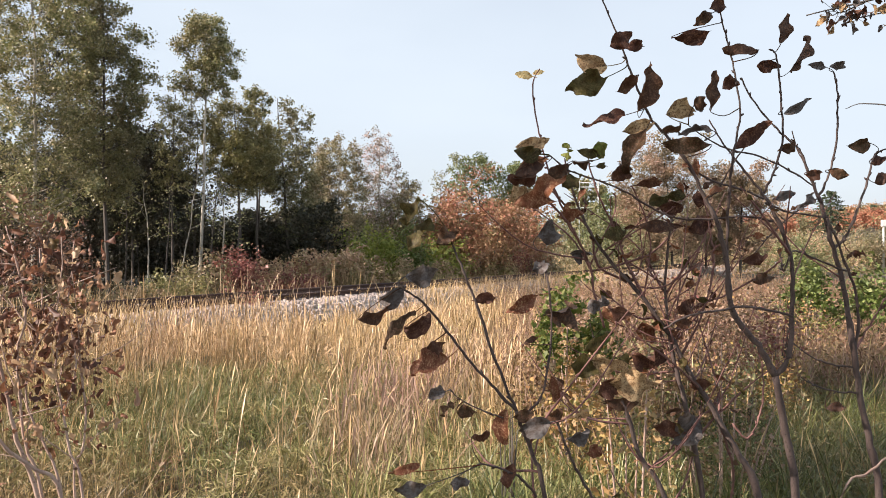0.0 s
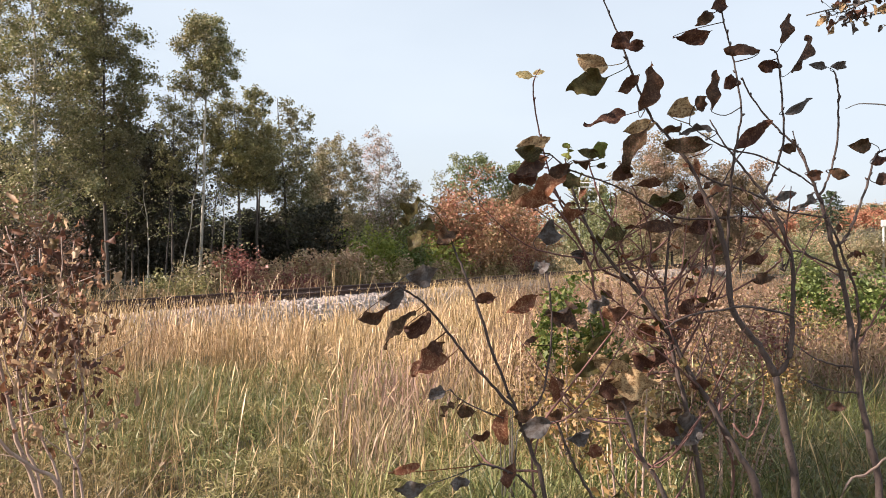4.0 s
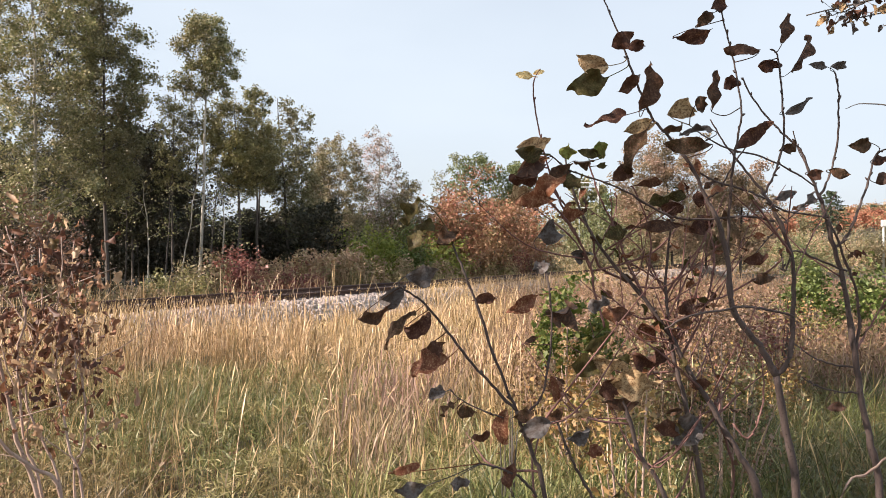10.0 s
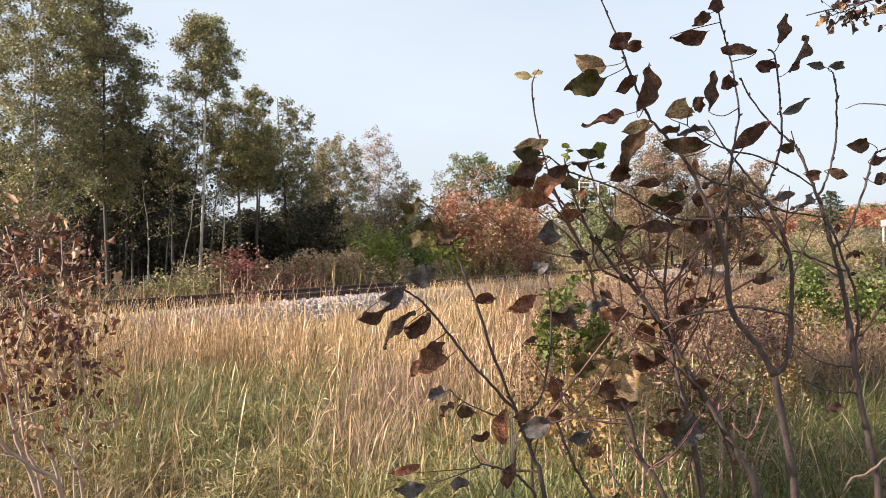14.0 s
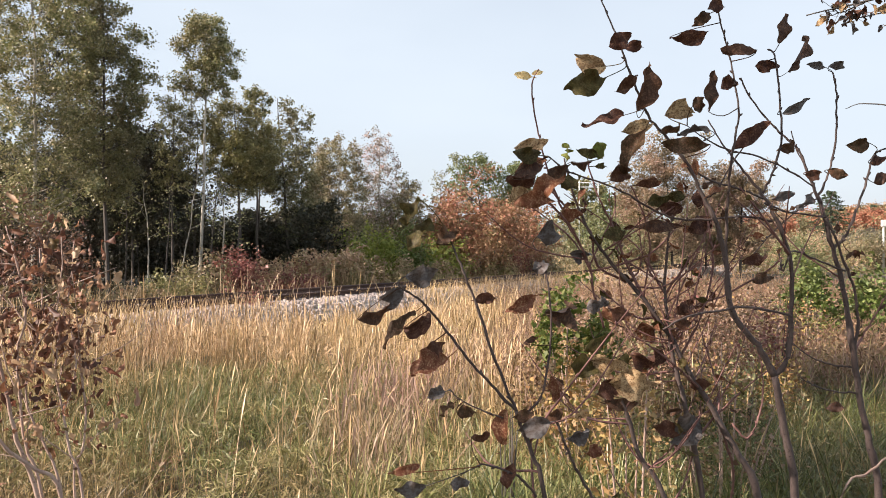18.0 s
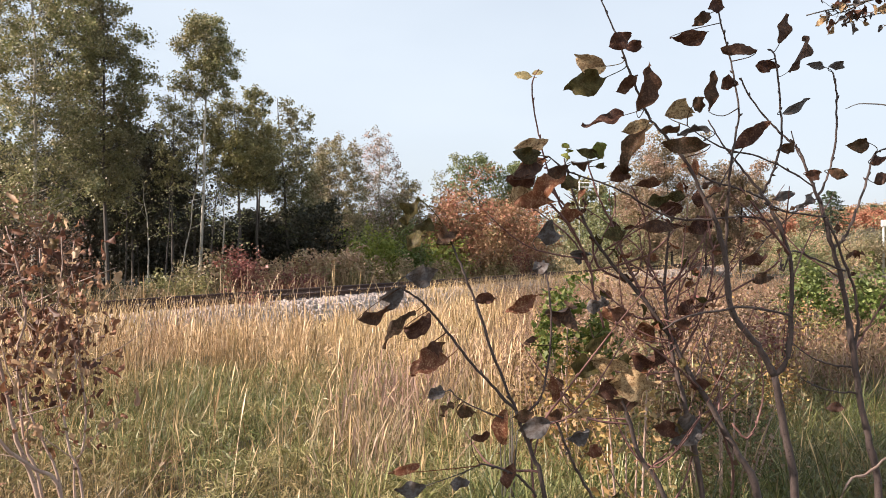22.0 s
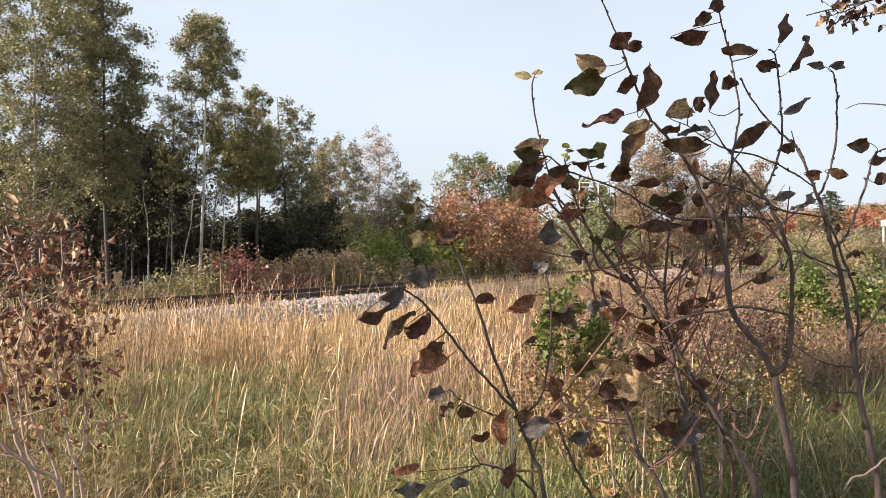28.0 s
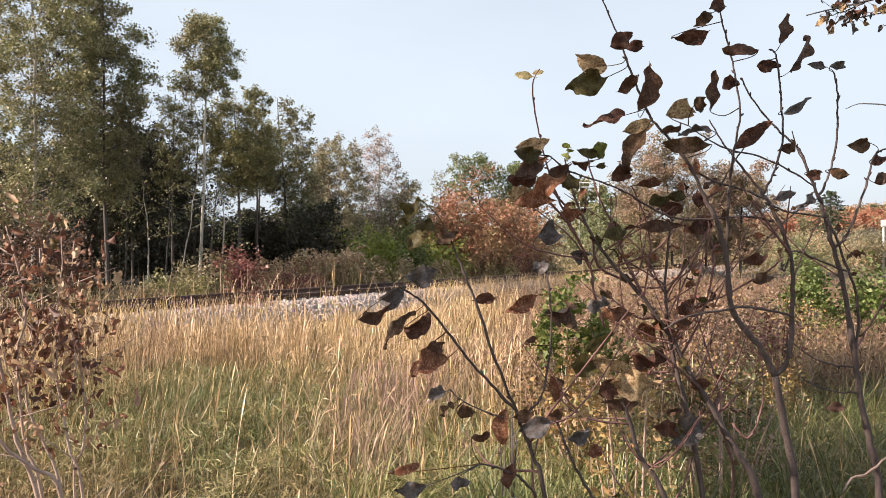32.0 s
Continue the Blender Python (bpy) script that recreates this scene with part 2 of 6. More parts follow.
# ---- building helpers ----
def mesh_of(name, verts, quads=None, tris=None, mats=(), smooth=False):
    """A mesh from arrays of corners, quads and triangles."""
    me = bpy.data.meshes.new(name)
    verts = np.asarray(verts, np.float32).reshape(-1, 3)
    q = np.zeros((0, 4), np.int32) if quads is None else np.asarray(quads, np.int32).reshape(-1, 4)
    t = np.zeros((0, 3), np.int32) if tris is None else np.asarray(tris, np.int32).reshape(-1, 3)
    me.vertices.add(len(verts))
    me.vertices.foreach_set("co", verts.ravel())
    loops = np.concatenate([q.ravel(), t.ravel()])
    me.loops.add(len(loops))
    me.loops.foreach_set("vertex_index", loops)
    total = np.concatenate([np.full(len(q), 4), np.full(len(t), 3)]).astype(np.int32)
    me.polygons.add(len(total))
    me.polygons.foreach_set("loop_start", (np.cumsum(total) - total).astype(np.int32))
    if smooth:
        me.polygons.foreach_set("use_smooth", np.ones(len(total), bool))
    for m in mats:
        me.materials.append(m)
    me.update(calc_edges=True)
    me.validate()
    return me


class Pile:
    """Gathers pieces of geometry into one mesh."""

    def __init__(self):
        self.v, self.q, self.t, self.n = [], [], [], 0

    def add(self, v, q=None, t=None):
        v = np.asarray(v, float).reshape(-1, 3)
        if q is not None and len(q):
            self.q.append(np.asarray(q) + self.n)
        if t is not None and len(t):
            self.t.append(np.asarray(t) + self.n)
        self.v.append(v)
        self.n += len(v)
        return self

    def mesh(self, name, mat, smooth=False):
        return mesh_of(name, np.concatenate(self.v), np.concatenate(self.q) if self.q else None,
                       np.concatenate(self.t) if self.t else None, [mat], smooth)


def part(name, pile, mat, parent, label="", smooth=False, at=None):
    """Links a pile as one mesh object under a thing or a part."""
    ob = new(name, pile.mesh(name, mat, smooth))
    ob.parent = parent
    if at is not None:
        ob.location = at
    return tagged(ob, label)


def thing(name, at, label, category, group="", kind=""):
    ob = new(name)
    ob.location = at
    return tagged(ob, label, category, group, kind)


def smooth_line(points, per=4):
    """A Catmull-Rom line through points; columns past the third (radius) go along."""
    p = np.asarray(points, float)
    if len(p) < 3:
        return np.linspace(p[0], p[-1], per * 2 + 1)
    p = np.vstack([2 * p[0] - p[1], p, 2 * p[-1] - p[-2]])
    out = []
    for i in range(1, len(p) - 2):
        a, b, c, d = p[i - 1:i + 3]
        for s in np.arange(per) / per:
            out.append(0.5 * (2 * b + (c - a) * s + (2 * a - 5 * b + 4 * c - d) * s * s + (3 * b - a - 3 * c + d) * s ** 3))
    out.append(p[-2])
    out = np.array(out)
    if out.shape[1] > 3:
        out[:, 3] = np.maximum(out[:, 3], p[:, 3].min() * 0.6)
    return out


def tube(pile, line, sides=6, wobble=0.0):
    """A round tube along a line of x, y, z, radius."""
    line = np.asarray(line, float)
    k = len(line)
    d = np.gradient(line[:, :3], axis=0)
    d /= np.linalg.norm(d, axis=1)[:, None] + 1e-9
    ref = np.where(np.abs(d[:, 2:3]) > 0.9, np.array([[1.0, 0, 0]]), np.array([[0, 0, 1.0]]))
    u = np.cross(d, ref)
    u /= np.linalg.norm(u, axis=1)[:, None] + 1e-9
    w = np.cross(d, u)
    a = np.arange(sides) * 2 * np.pi / sides
    r = line[:, 3][:, None] * (1 + wobble * (rng.random((k, sides)) - 0.5))
    v = line[:, None, :3] + r[..., None] * (np.cos(a)[None, :, None] * u[:, None] + np.sin(a)[None, :, None] * w[:, None])
    v = v.reshape(-1, 3)
    i, j = np.meshgrid(np.arange(k - 1), np.arange(sides), indexing="ij")
    j2 = (j + 1) % sides
    q = np.stack([i * sides + j, i * sides + j2, (i + 1) * sides + j2, (i + 1) * sides + j], -1).reshape(-1, 4)
    n = len(v)
    v = np.vstack([v, line[0, :3], line[-1, :3]])
    jj = np.arange(sides)
    caps = np.vstack([np.stack([np.full(sides, n), (jj + 1) % sides, jj], -1),
                      np.stack([np.full(sides, n + 1), (k - 1) * sides + jj, (k - 1) * sides + (jj + 1) % sides], -1)])
    pile.add(v, q, caps)


def leaf_cloud(pile, centres, size, flat=0.3, aspect=0.62, jitter=0.35):
    """Small four-cornered leaves, each at its own angle and slightly folded."""
    c = np.asarray(centres, float)
    n = len(c)
    if not n:
        return
    nrm = rng.normal(size=(n, 3))
    nrm[:, 2] = np.abs(nrm[:, 2]) + flat
    nrm /= np.linalg.norm(nrm, axis=1)[:, None]
    u = np.cross(nrm, rng.normal(size=(n, 3)))
    u /= np.linalg.norm(u, axis=1)[:, None] + 1e-9
    w = np.cross(nrm, u)
    s = (size * (1 + jitter * rng.normal(size=n))).clip(size * 0.4, size * 2)[:, None]
    a = s * aspect * 0.5
    fold = nrm * s * 0.12
    v = np.stack([c - u * s * 0.5, c + w * a - u * s * 0.08 + fold, c + u * s * 0.5, c - w * a - u * s * 0.08 + fold], 1).reshape(-1, 3)
    pile.add(v, np.arange(4 * n).reshape(-1, 4))


def blades(pile, x, y, z, height, width, lean=0.25, wind=(0.3, 0.1), levels=(0, 0.4, 0.75, 1.0), widths=(1, 0.85, 0.55, 0.1), bow=1.8):
    """Grass blades or stalks as tapering bent strips."""
    n, k = len(x), len(levels)
    az = rng.random(n) * 2 * np.pi
    face = np.stack([np.cos(az), np.sin(az), np.zeros(n)], -1)
    tilt = rng.normal(size=(n, 2)) * lean + np.asarray(wind) * lean
    t = np.asarray(levels)[None, :, None]
    base = np.stack([x, y, z], -1)[:, None]
    h = np.asarray(height)[:, None, None]
    off = np.concatenate([tilt[:, None, :] * t ** bow, np.zeros((n, k, 1))], -1) * h
    drop = 1 - 0.35 * np.clip(np.linalg.norm(tilt, axis=1), 0, 1.2)[:, None, None] ** 2 * t ** 2
    mid = base + off + np.concatenate([np.zeros((n, k, 2)), np.broadcast_to(t, (n, k, 1))], -1) * h * drop
    wd = np.asarray(width)[:, None, None] * np.asarray(widths)[None, :, None] * 0.5
    v = np.stack([mid - face[:, None] * wd, mid + face[:, None] * wd], 2).reshape(-1, 3)
    b = (np.arange(n) * 2 * k)[:, None]
    i = np.arange(k - 1)[None] * 2
    q = np.stack([b + i, b + i + 1, b + i + 3, b + i + 2], -1).reshape(-1, 4)
    pile.add(v, q)


def ground_z(x, y):
    """Height of the field: gentle swells near by, a wooded rise far off to one side."""
    x, y = np.asarray(x, float), np.asarray(y, float)
    near = 0.04 * np.sin(x * 0.9 + 1.0) * np.cos(y * 0.7) + 0.03 * np.sin(x * 2.3 + y * 1.7)
    r = np.hypot(x, y)
    rise = 9.0 * np.clip((r - 110) / 120, 0, 1) ** 1.2 * np.exp(-((x / np.maximum(y, 1) - 0.55) / 0.35) ** 2) * (y > 0)
    return near * np.clip(1.2 - r / 60, 0, 1) + rise


# ---- ground, one sheet out to the horizon ----
def build_ground():
    s = np.linspace(-1, 1, 181)
    g = np.sinh(s * 5.2) / np.sinh(5.2) * 2200
    gx, gy = np.meshgrid(g, g + 0.0, indexing="ij")
    gz = ground_z(gx, gy)
    v = np.stack([gx, gy, gz], -1).reshape(-1, 3)
    k = len(g)
    i, j = np.meshgrid(np.arange(k - 1), np.arange(k - 1), indexing="ij")
    q = np.stack([i * k + j, (i + 1) * k + j, (i + 1) * k + j + 1, i * k + j + 1], -1).reshape(-1, 4)
    ob = new("ground", mesh_of("ground", v, q, None, [M["soil"]], True))
    tagged(ob, "brown and green soil of an overgrown autumn field", "ground", kind="structure")


build_ground()

# ---- the railway: a straight line that runs off to one side ----
TRACK_P = np.array([-2.73, 21.0])
TRACK_D = np.array([math.sin(radians(27.5)), math.cos(radians(27.5))])
TRACK_N = np.array([TRACK_D[1], -TRACK_D[0]])   # towards the camera's side
RAIL_TOP = 0.62


def on_track(along, across, z):
    """A place by metres along the near rail and metres from it towards the field."""
    p = TRACK_P + TRACK_D * along + TRACK_N * across
    return (p[0], p[1], z)


def field_side(x, y):
    """Metres from the near rail towards the field."""
    return (np.asarray(x) - TRACK_P[0]) * TRACK_N[0] + (np.asarray(y) - TRACK_P[1]) * TRACK_N[1]


def build_embankment():
    prof = [(1.95, -0.08), (1.5, 0.16), (1.05, 0.40), (0.8, 0.46), (-0.75, 0.46), (-2.3, 0.46), (-2.6, 0.40), (-3.1, 0.16), (-3.6, -0.08)]
    along = np.arange(-34, 240, 0.8)
    v = []
    for a in along:
        for c, z in prof:
            x, y, _ = on_track(a, c + 0.10 * noise.noise((a * 0.7, c * 2, 3.0)), 0)
            v.append((x, y, z + 0.04 * noise.noise((a * 0.9, c * 1.7, 0))))
    k = len(prof)
    i, j = np.meshgrid(np.arange(len(along) - 1), np.arange(k - 1), indexing="ij")
    q = np.stack([i * k + j, i * k + j + 1, (i + 1) * k + j + 1, (i + 1) * k + j], -1).reshape(-1, 4)
    ob = new("embankment", mesh_of("embankment", v, q, None, [M["ballast_bed"]], True))
    tagged(ob, "low railway bank of pale crushed stone", "embankment", kind="structure")
    # loose stones on it
    n = 38000
    a = rng.random(n) ** 1.5 * 60 - 14
    c = 1.75 - rng.random(n) * 4.9
    keep = rng.random(n) < np.where(c > 0.05, 1.0, 0.45)
    a, c = a[keep], c[keep]
    n = len(a)
    cs, zs = [p[0] for p in prof][::-1], [p[1] for p in prof][::-1]
    z = np.interp(c, cs, zs)
    pos = np.stack([TRACK_P[0] + TRACK_D[0] * a + TRACK_N[0] * c, TRACK_P[1] + TRACK_D[1] * a + TRACK_N[1] * c, z + 0.01], -1)
    cube = np.array([(x, y, w) for x in (-1, 1) for y in (-1, 1) for w in (-1, 1)], float)
    r = (0.014 + 0.022 * rng.random(n))[:, None, None]
    v = cube[None] * r * (0.65 + 0.5 * rng.random((n, 8, 3)))
    rot = rng.random(n) * 6.28
    ca, sa = np.cos(rot)[:, None], np.sin(rot)[:, None]
    tip = rng.normal(size=(n, 1)) * 0.5
    vx, vy, vz = v[..., 0] * ca - v[..., 1] * sa, v[..., 0] * sa + v[..., 1] * ca, v[..., 2] + v[..., 0] * tip
    v = np.stack([vx, vy, vz], -1) + pos[:, None]
    f = np.array([(0, 1, 3, 2), (4, 6, 7, 5), (0, 4, 5, 1), (2, 3, 7, 6), (0, 2, 6, 4), (1, 5, 7, 3)])
    q = (f[None] + (np.arange(n) * 8)[:, None, None]).reshape(-1, 4)
    st = new("ballast", mesh_of("ballast", v.reshape(-1, 3), q, None, [M["stone"]]))
    tagged(st, "pale grey crushed stones strewn over the bank", "ballast", kind="stuff")


build_embankment()


def build_track():
    track = thing("railway_track", on_track(0, -0.75, 0.46), "rusty railway track on dark wooden ties", "railway")
    org = np.array(on_track(0, -0.75, 0.46))
    # rails: head, web and foot swept along the line
    sec = np.array([(-0.065, 0), (0.065, 0), (0.065, 0.012), (0.014, 0.03), (0.014, 0.118), (0.036, 0.13), (0.036, 0.158), (0.03, 0.165),
                    (-0.03, 0.165), (-0.036, 0.158), (-0.036, 0.13), (-0.014, 0.118), (-0.014, 0.03), (-0.065, 0.012)])
    for across in (0.0, -1.5):
        along = np.arange(-34, 241, 5.0)
        v = []
        for a in along:
            for c, z in sec:
                v.append(np.array(on_track(a, across + c, RAIL_TOP - 0.165 + z)) - org)
        k = len(sec)
        i, j = np.meshgrid(np.arange(len(along) - 1), np.arange(k), indexing="ij")
        j2 = (j + 1) % k
        q = np.stack([i * k + j, (i + 1) * k + j, (i + 1) * k + j2, i * k + j2], -1).reshape(-1, 4)
        part("rail", Pile().add(np.array(v), q), M["rust"], track, "dark rust-brown steel rail")
    # ties share one bevelled beam
    bm = bmesh.new()
    bmesh.ops.create_cube(bm, size=1.0)
    bmesh.ops.scale(bm, vec=(2.55, 0.22, 0.17), verts=bm.verts)
    bmesh.ops.bevel(bm, geom=bm.edges[:], offset=0.014, segments=1, affect="EDGES")
    beam = bpy.data.meshes.new("tie")
    bm.to_mesh(beam)
    bm.free()
    beam.materials.append(M["tie"])
    ang = math.atan2(TRACK_N[1], TRACK_N[0])
    for i in range(150):
        a = -14 + i * 0.56
        ob = new("tie", beam)
        ob.parent = track
        ob.location = Vector(on_track(a + random.uniform(-0.03, 0.03), -0.75 + random.uniform(-0.04, 0.04), RAIL_TOP - 0.165 - 0.087)) - track.location
        ob.rotation_euler = (0, 0, ang + random.uniform(-0.02, 0.02))


build_track()


# ---- trees ----
def crown_tree(name, x, y, height, radius, base, leaves, leaf, mat, bark, label, group="", trunk_r=0.08, lean=(0, 0), top=0.35, wide=0.35,
               limbs=22, clump=0.3, sides=7, ascend=0.55, category="tree", z0=None, sub=6):
    """A tree: tapered leaning trunk, curved limbs, and leaves in clumps along the limbs.
    base: where the crown begins, as a share of the height; wide: where it is widest; top: its width at the tip."""
    gz = float(ground_z(x, y)) if z0 is None else z0
    tr = thing(name, (x, y, gz), label, category, group)
    wood, crown = Pile(), Pile()
    arms = []
    k = 8
    tz = np.linspace(0, 1, k)
    wx = np.cumsum(rng.normal(size=k) * 0.012 * height) * (tz > 0)
    wy = np.cumsum(rng.normal(size=k) * 0.012 * height) * (tz > 0)
    line = np.stack([lean[0] * tz + wx * tz, lean[1] * tz + wy * tz, tz * height * 0.97, trunk_r * (1 - tz) ** 0.8 + 0.012], -1)
    line[0, 2] = -0.1
    tube(wood, smooth_line(line, 2), sides, 0.12)
    pts = []
    for i in range(limbs):
        s = base + (1 - base) * ((i + rng.random()) / limbs) ** 0.9 * 0.98
        u = (s - base) / (1 - base)
        reach = radius * (np.interp(u, [0, wide, 1], [0.55, 1.0, top])) * (0.7 + 0.5 * rng.random())
        az = i * 2.4 + rng.normal() * 0.4
        p0 = np.array([np.interp(s, tz, line[:, c]) for c in range(3)])
        p0[2] = s * height * 0.97
        up = ascend * (0.6 + 0.8 * rng.random())
        d = np.array([math.cos(az), math.sin(az), 0])
        p1 = p0 + d * reach * 0.5 + np.array([0, 0, reach * up * 0.35])
        p2 = p0 + d * reach + np.array([0, 0, reach * up])
        r0 = max(0.012, trunk_r * (1 - s) * 0.5)
        arm = Pile()
        tube(arm, smooth_line([(*p0, r0), (*p1, r0 * 0.6), (*p2, r0 * 0.2 + 0.003)], 3), 4)
        arms.append(arm)
        for j in range(sub):
            f = 0.3 + 0.75 * (j + rng.random()) / sub
            a = p0 + (p1 - p0) * min(1, f * 2) if f < 0.5 else p1 + (p2 - p1) * (f * 2 - 1)
            pts.append((*(a + rng.normal(size=3) * (0.18 * reach * np.array([1, 1, 0.7]))), 0.6 + 0.6 * rng.random()))
    pts.append((*(line[-1, :3]), 0.6))
    pts.append((*(line[-1, :3] - np.array([0, 0, 0.3])), 0.8))
    pts = np.array(pts)
    w = pts[:, 3] ** 2
    pick = rng.choice(len(pts), leaves, p=w / w.sum())
    off = rng.normal(size=(leaves, 3))
    off *= (rng.random(leaves) ** 0.4 / np.linalg.norm(off, axis=1))[:, None]
    c = pts[pick, :3] + off * (pts[pick, 3] * clump)[:, None] * np.array([1, 1, 0.75])
    leaf_cloud(crown, c, leaf)
    part("trunk", wood, bark, tr, smooth=True)
    for arm in arms:
        part("limb", arm, bark, tr, smooth=True)
    part("crown", crown, mat, tr)
    return tr


def bush(name, x, y, width, height, leaves, leaf, mat, label, bark=None, group="", depth=None, stems=9, twigs=True, category="shrub", clump=0.14, low=0.1, spread=0.55):
    """A shrub: stems that spread from the ground and carry clumps of leaves to an uneven outline."""
    gz = float(ground_z(x, y))
    b = thing(name, (x, y, gz), label, category, group)
    crown = Pile()
    depth = depth or width
    pts, arms = [], []
    for i in range(stems * 3):
        az = rng.random() * 2 * np.pi
        out = rng.random() ** 0.5
        h = height * (spread + (1.05 - spread) * rng.random()) * (1 - 0.35 * out ** 2)
        p0 = np.array([math.cos(az) * width * 0.14, math.sin(az) * depth * 0.14, -0.05])
        p2 = np.array([math.cos(az) * width * 0.5 * out, math.sin(az) * depth * 0.5 * out, h])
        p1 = p0 * 0.5 + p2 * 0.5 + np.array([0, 0, h * 0.12])
        if i % 3 == 0:
            arm = Pile()
            tube(arm, smooth_line([(*p0, 0.0015 + 0.006 * height), (*p1, 0.001 + 0.0035 * height), (*p2, 0.0015)], 3), 4)
            arms.append(arm)
        for f in (0.25, 0.45, 0.62, 0.78, 0.9, 1.0):
            if f < low:
                continue
            a = (1 - f) ** 2 * p0 + 2 * f * (1 - f) * p1 + f * f * p2
            pts.append((*(a + rng.normal(size=3) * 0.07 * width), 0.6 + 0.6 * rng.random()))
    pts = np.array(pts)
    pick = rng.integers(0, len(pts), leaves)
    off = rng.normal(size=(leaves, 3)) * 0.6
    c = pts[pick, :3] + off * (pts[pick, 3] * clump * min(width, height))[:, None]
    c[:, 2] = np.maximum(c[:, 2], 0.02)
    leaf_cloud(crown, c, leaf)
    for arm in arms:
        part("stem", arm, bark or M["bark_grey"], b, smooth=True)
    part("foliage", crown, mat, b)
    return b


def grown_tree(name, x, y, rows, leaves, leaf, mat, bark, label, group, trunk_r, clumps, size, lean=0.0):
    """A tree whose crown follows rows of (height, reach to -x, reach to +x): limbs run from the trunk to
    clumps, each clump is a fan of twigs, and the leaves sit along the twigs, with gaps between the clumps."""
    gz = float(ground_z(x, y))
    tr = thing(name, (x, y, gz), label, "tree", group)
    rows = np.array(rows)
    zs = rows[:, 0]
    top = zs[-1] * 0.98
    tz = np.linspace(0, 1, 8)
    wob = np.cumsum(rng.normal(size=(8, 2)) * 0.006 * top, 0) * tz[:, None]
    line = np.stack([lean * tz + wob[:, 0], wob[:, 1], tz * top, trunk_r * (1 - tz) ** 0.8 + 0.010], -1)
    line[0, 2] = -0.1
    wood, crown, twigs = Pile(), Pile(), Pile()
    tube(wood, smooth_line(line, 2), 7, 0.12)
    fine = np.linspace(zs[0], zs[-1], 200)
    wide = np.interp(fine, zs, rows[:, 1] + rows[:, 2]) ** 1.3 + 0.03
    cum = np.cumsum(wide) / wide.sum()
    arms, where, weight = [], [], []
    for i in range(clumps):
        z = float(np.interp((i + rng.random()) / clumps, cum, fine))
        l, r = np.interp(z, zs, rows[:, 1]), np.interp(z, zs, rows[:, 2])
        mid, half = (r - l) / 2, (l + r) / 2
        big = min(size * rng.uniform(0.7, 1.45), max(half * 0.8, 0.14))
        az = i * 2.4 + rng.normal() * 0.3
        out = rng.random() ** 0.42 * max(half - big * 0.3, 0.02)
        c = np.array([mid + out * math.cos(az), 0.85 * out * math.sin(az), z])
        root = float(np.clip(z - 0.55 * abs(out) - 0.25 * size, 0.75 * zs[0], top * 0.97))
        p0 = np.array([np.interp(root, line[:, 2], line[:, 0]), np.interp(root, line[:, 2], line[:, 1]), root])
        r0 = max(0.008, trunk_r * (1 - root / top) * 0.42)
        arm = Pile()
        bow = (p0 + c) / 2 + np.array([0, 0, -0.12 * abs(out)]) + rng.normal(size=3) * 0.05
        tube(arm, smooth_line([(*p0, r0), (*bow, r0 * 0.65), (*c, 0.005)], 3), 4)
        away = (c - np.array([np.interp(z, line[:, 2], line[:, 0]), 0, z])) * np.array([1, 1, 0])
        away /= np.linalg.norm(away) + 0.2
        for _ in range(8):
            d = rng.normal(size=3) * np.array([1, 1, 0.6]) + away * 0.7 + np.array([0, 0, 0.35])
            d *= big * rng.uniform(0.7, 1.15) / np.linalg.norm(d)
            tube(twigs, [(*c, 0.005), (*(c + d), 0.002)], 3)
            where.append((c, d, big))
            weight.append(big ** 2 * rng.uniform(0.5, 1.5))
        arms.append(arm)
    weight = np.array(weight) / np.sum(weight)
    pick = rng.choice(len(where), leaves, p=weight)
    base = np.array([w[0] for w in where])[pick]
    d = np.array([w[1] for w in where])[pick]
    big = np.array([w[2] for w in where])[pick]
    pos = base + d * (0.2 + 0.9 * rng.random(leaves) ** 0.7)[:, None] + rng.normal(size=(leaves, 3)) * (0.12 * big + 0.02)[:, None]
    leaf_cloud(crown, pos, leaf, 0.2, 0.75)
    part("trunk", wood, bark, tr, smooth=True)
    for arm in arms:
        part("limb", arm, bark, tr, smooth=True)
    tagged(part("twigwork", twigs, bark, tr), kind="stuff")
    part("crown", crown, mat, tr)
    return tr


# The stand behind the rails: tall poplars, then lower and thinner trees along the line.
STAND = "poplars behind the railway"
LBL = "tall slender poplar with olive-green late-summer leaves"
# The inner poplars carry their shade in darker leaf colours.
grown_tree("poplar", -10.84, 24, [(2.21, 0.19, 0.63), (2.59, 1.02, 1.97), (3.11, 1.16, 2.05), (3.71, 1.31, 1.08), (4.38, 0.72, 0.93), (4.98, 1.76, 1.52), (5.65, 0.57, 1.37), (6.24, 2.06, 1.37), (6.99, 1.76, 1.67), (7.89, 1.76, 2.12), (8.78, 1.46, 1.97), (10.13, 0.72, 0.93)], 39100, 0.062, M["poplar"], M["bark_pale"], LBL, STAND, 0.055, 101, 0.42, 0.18)
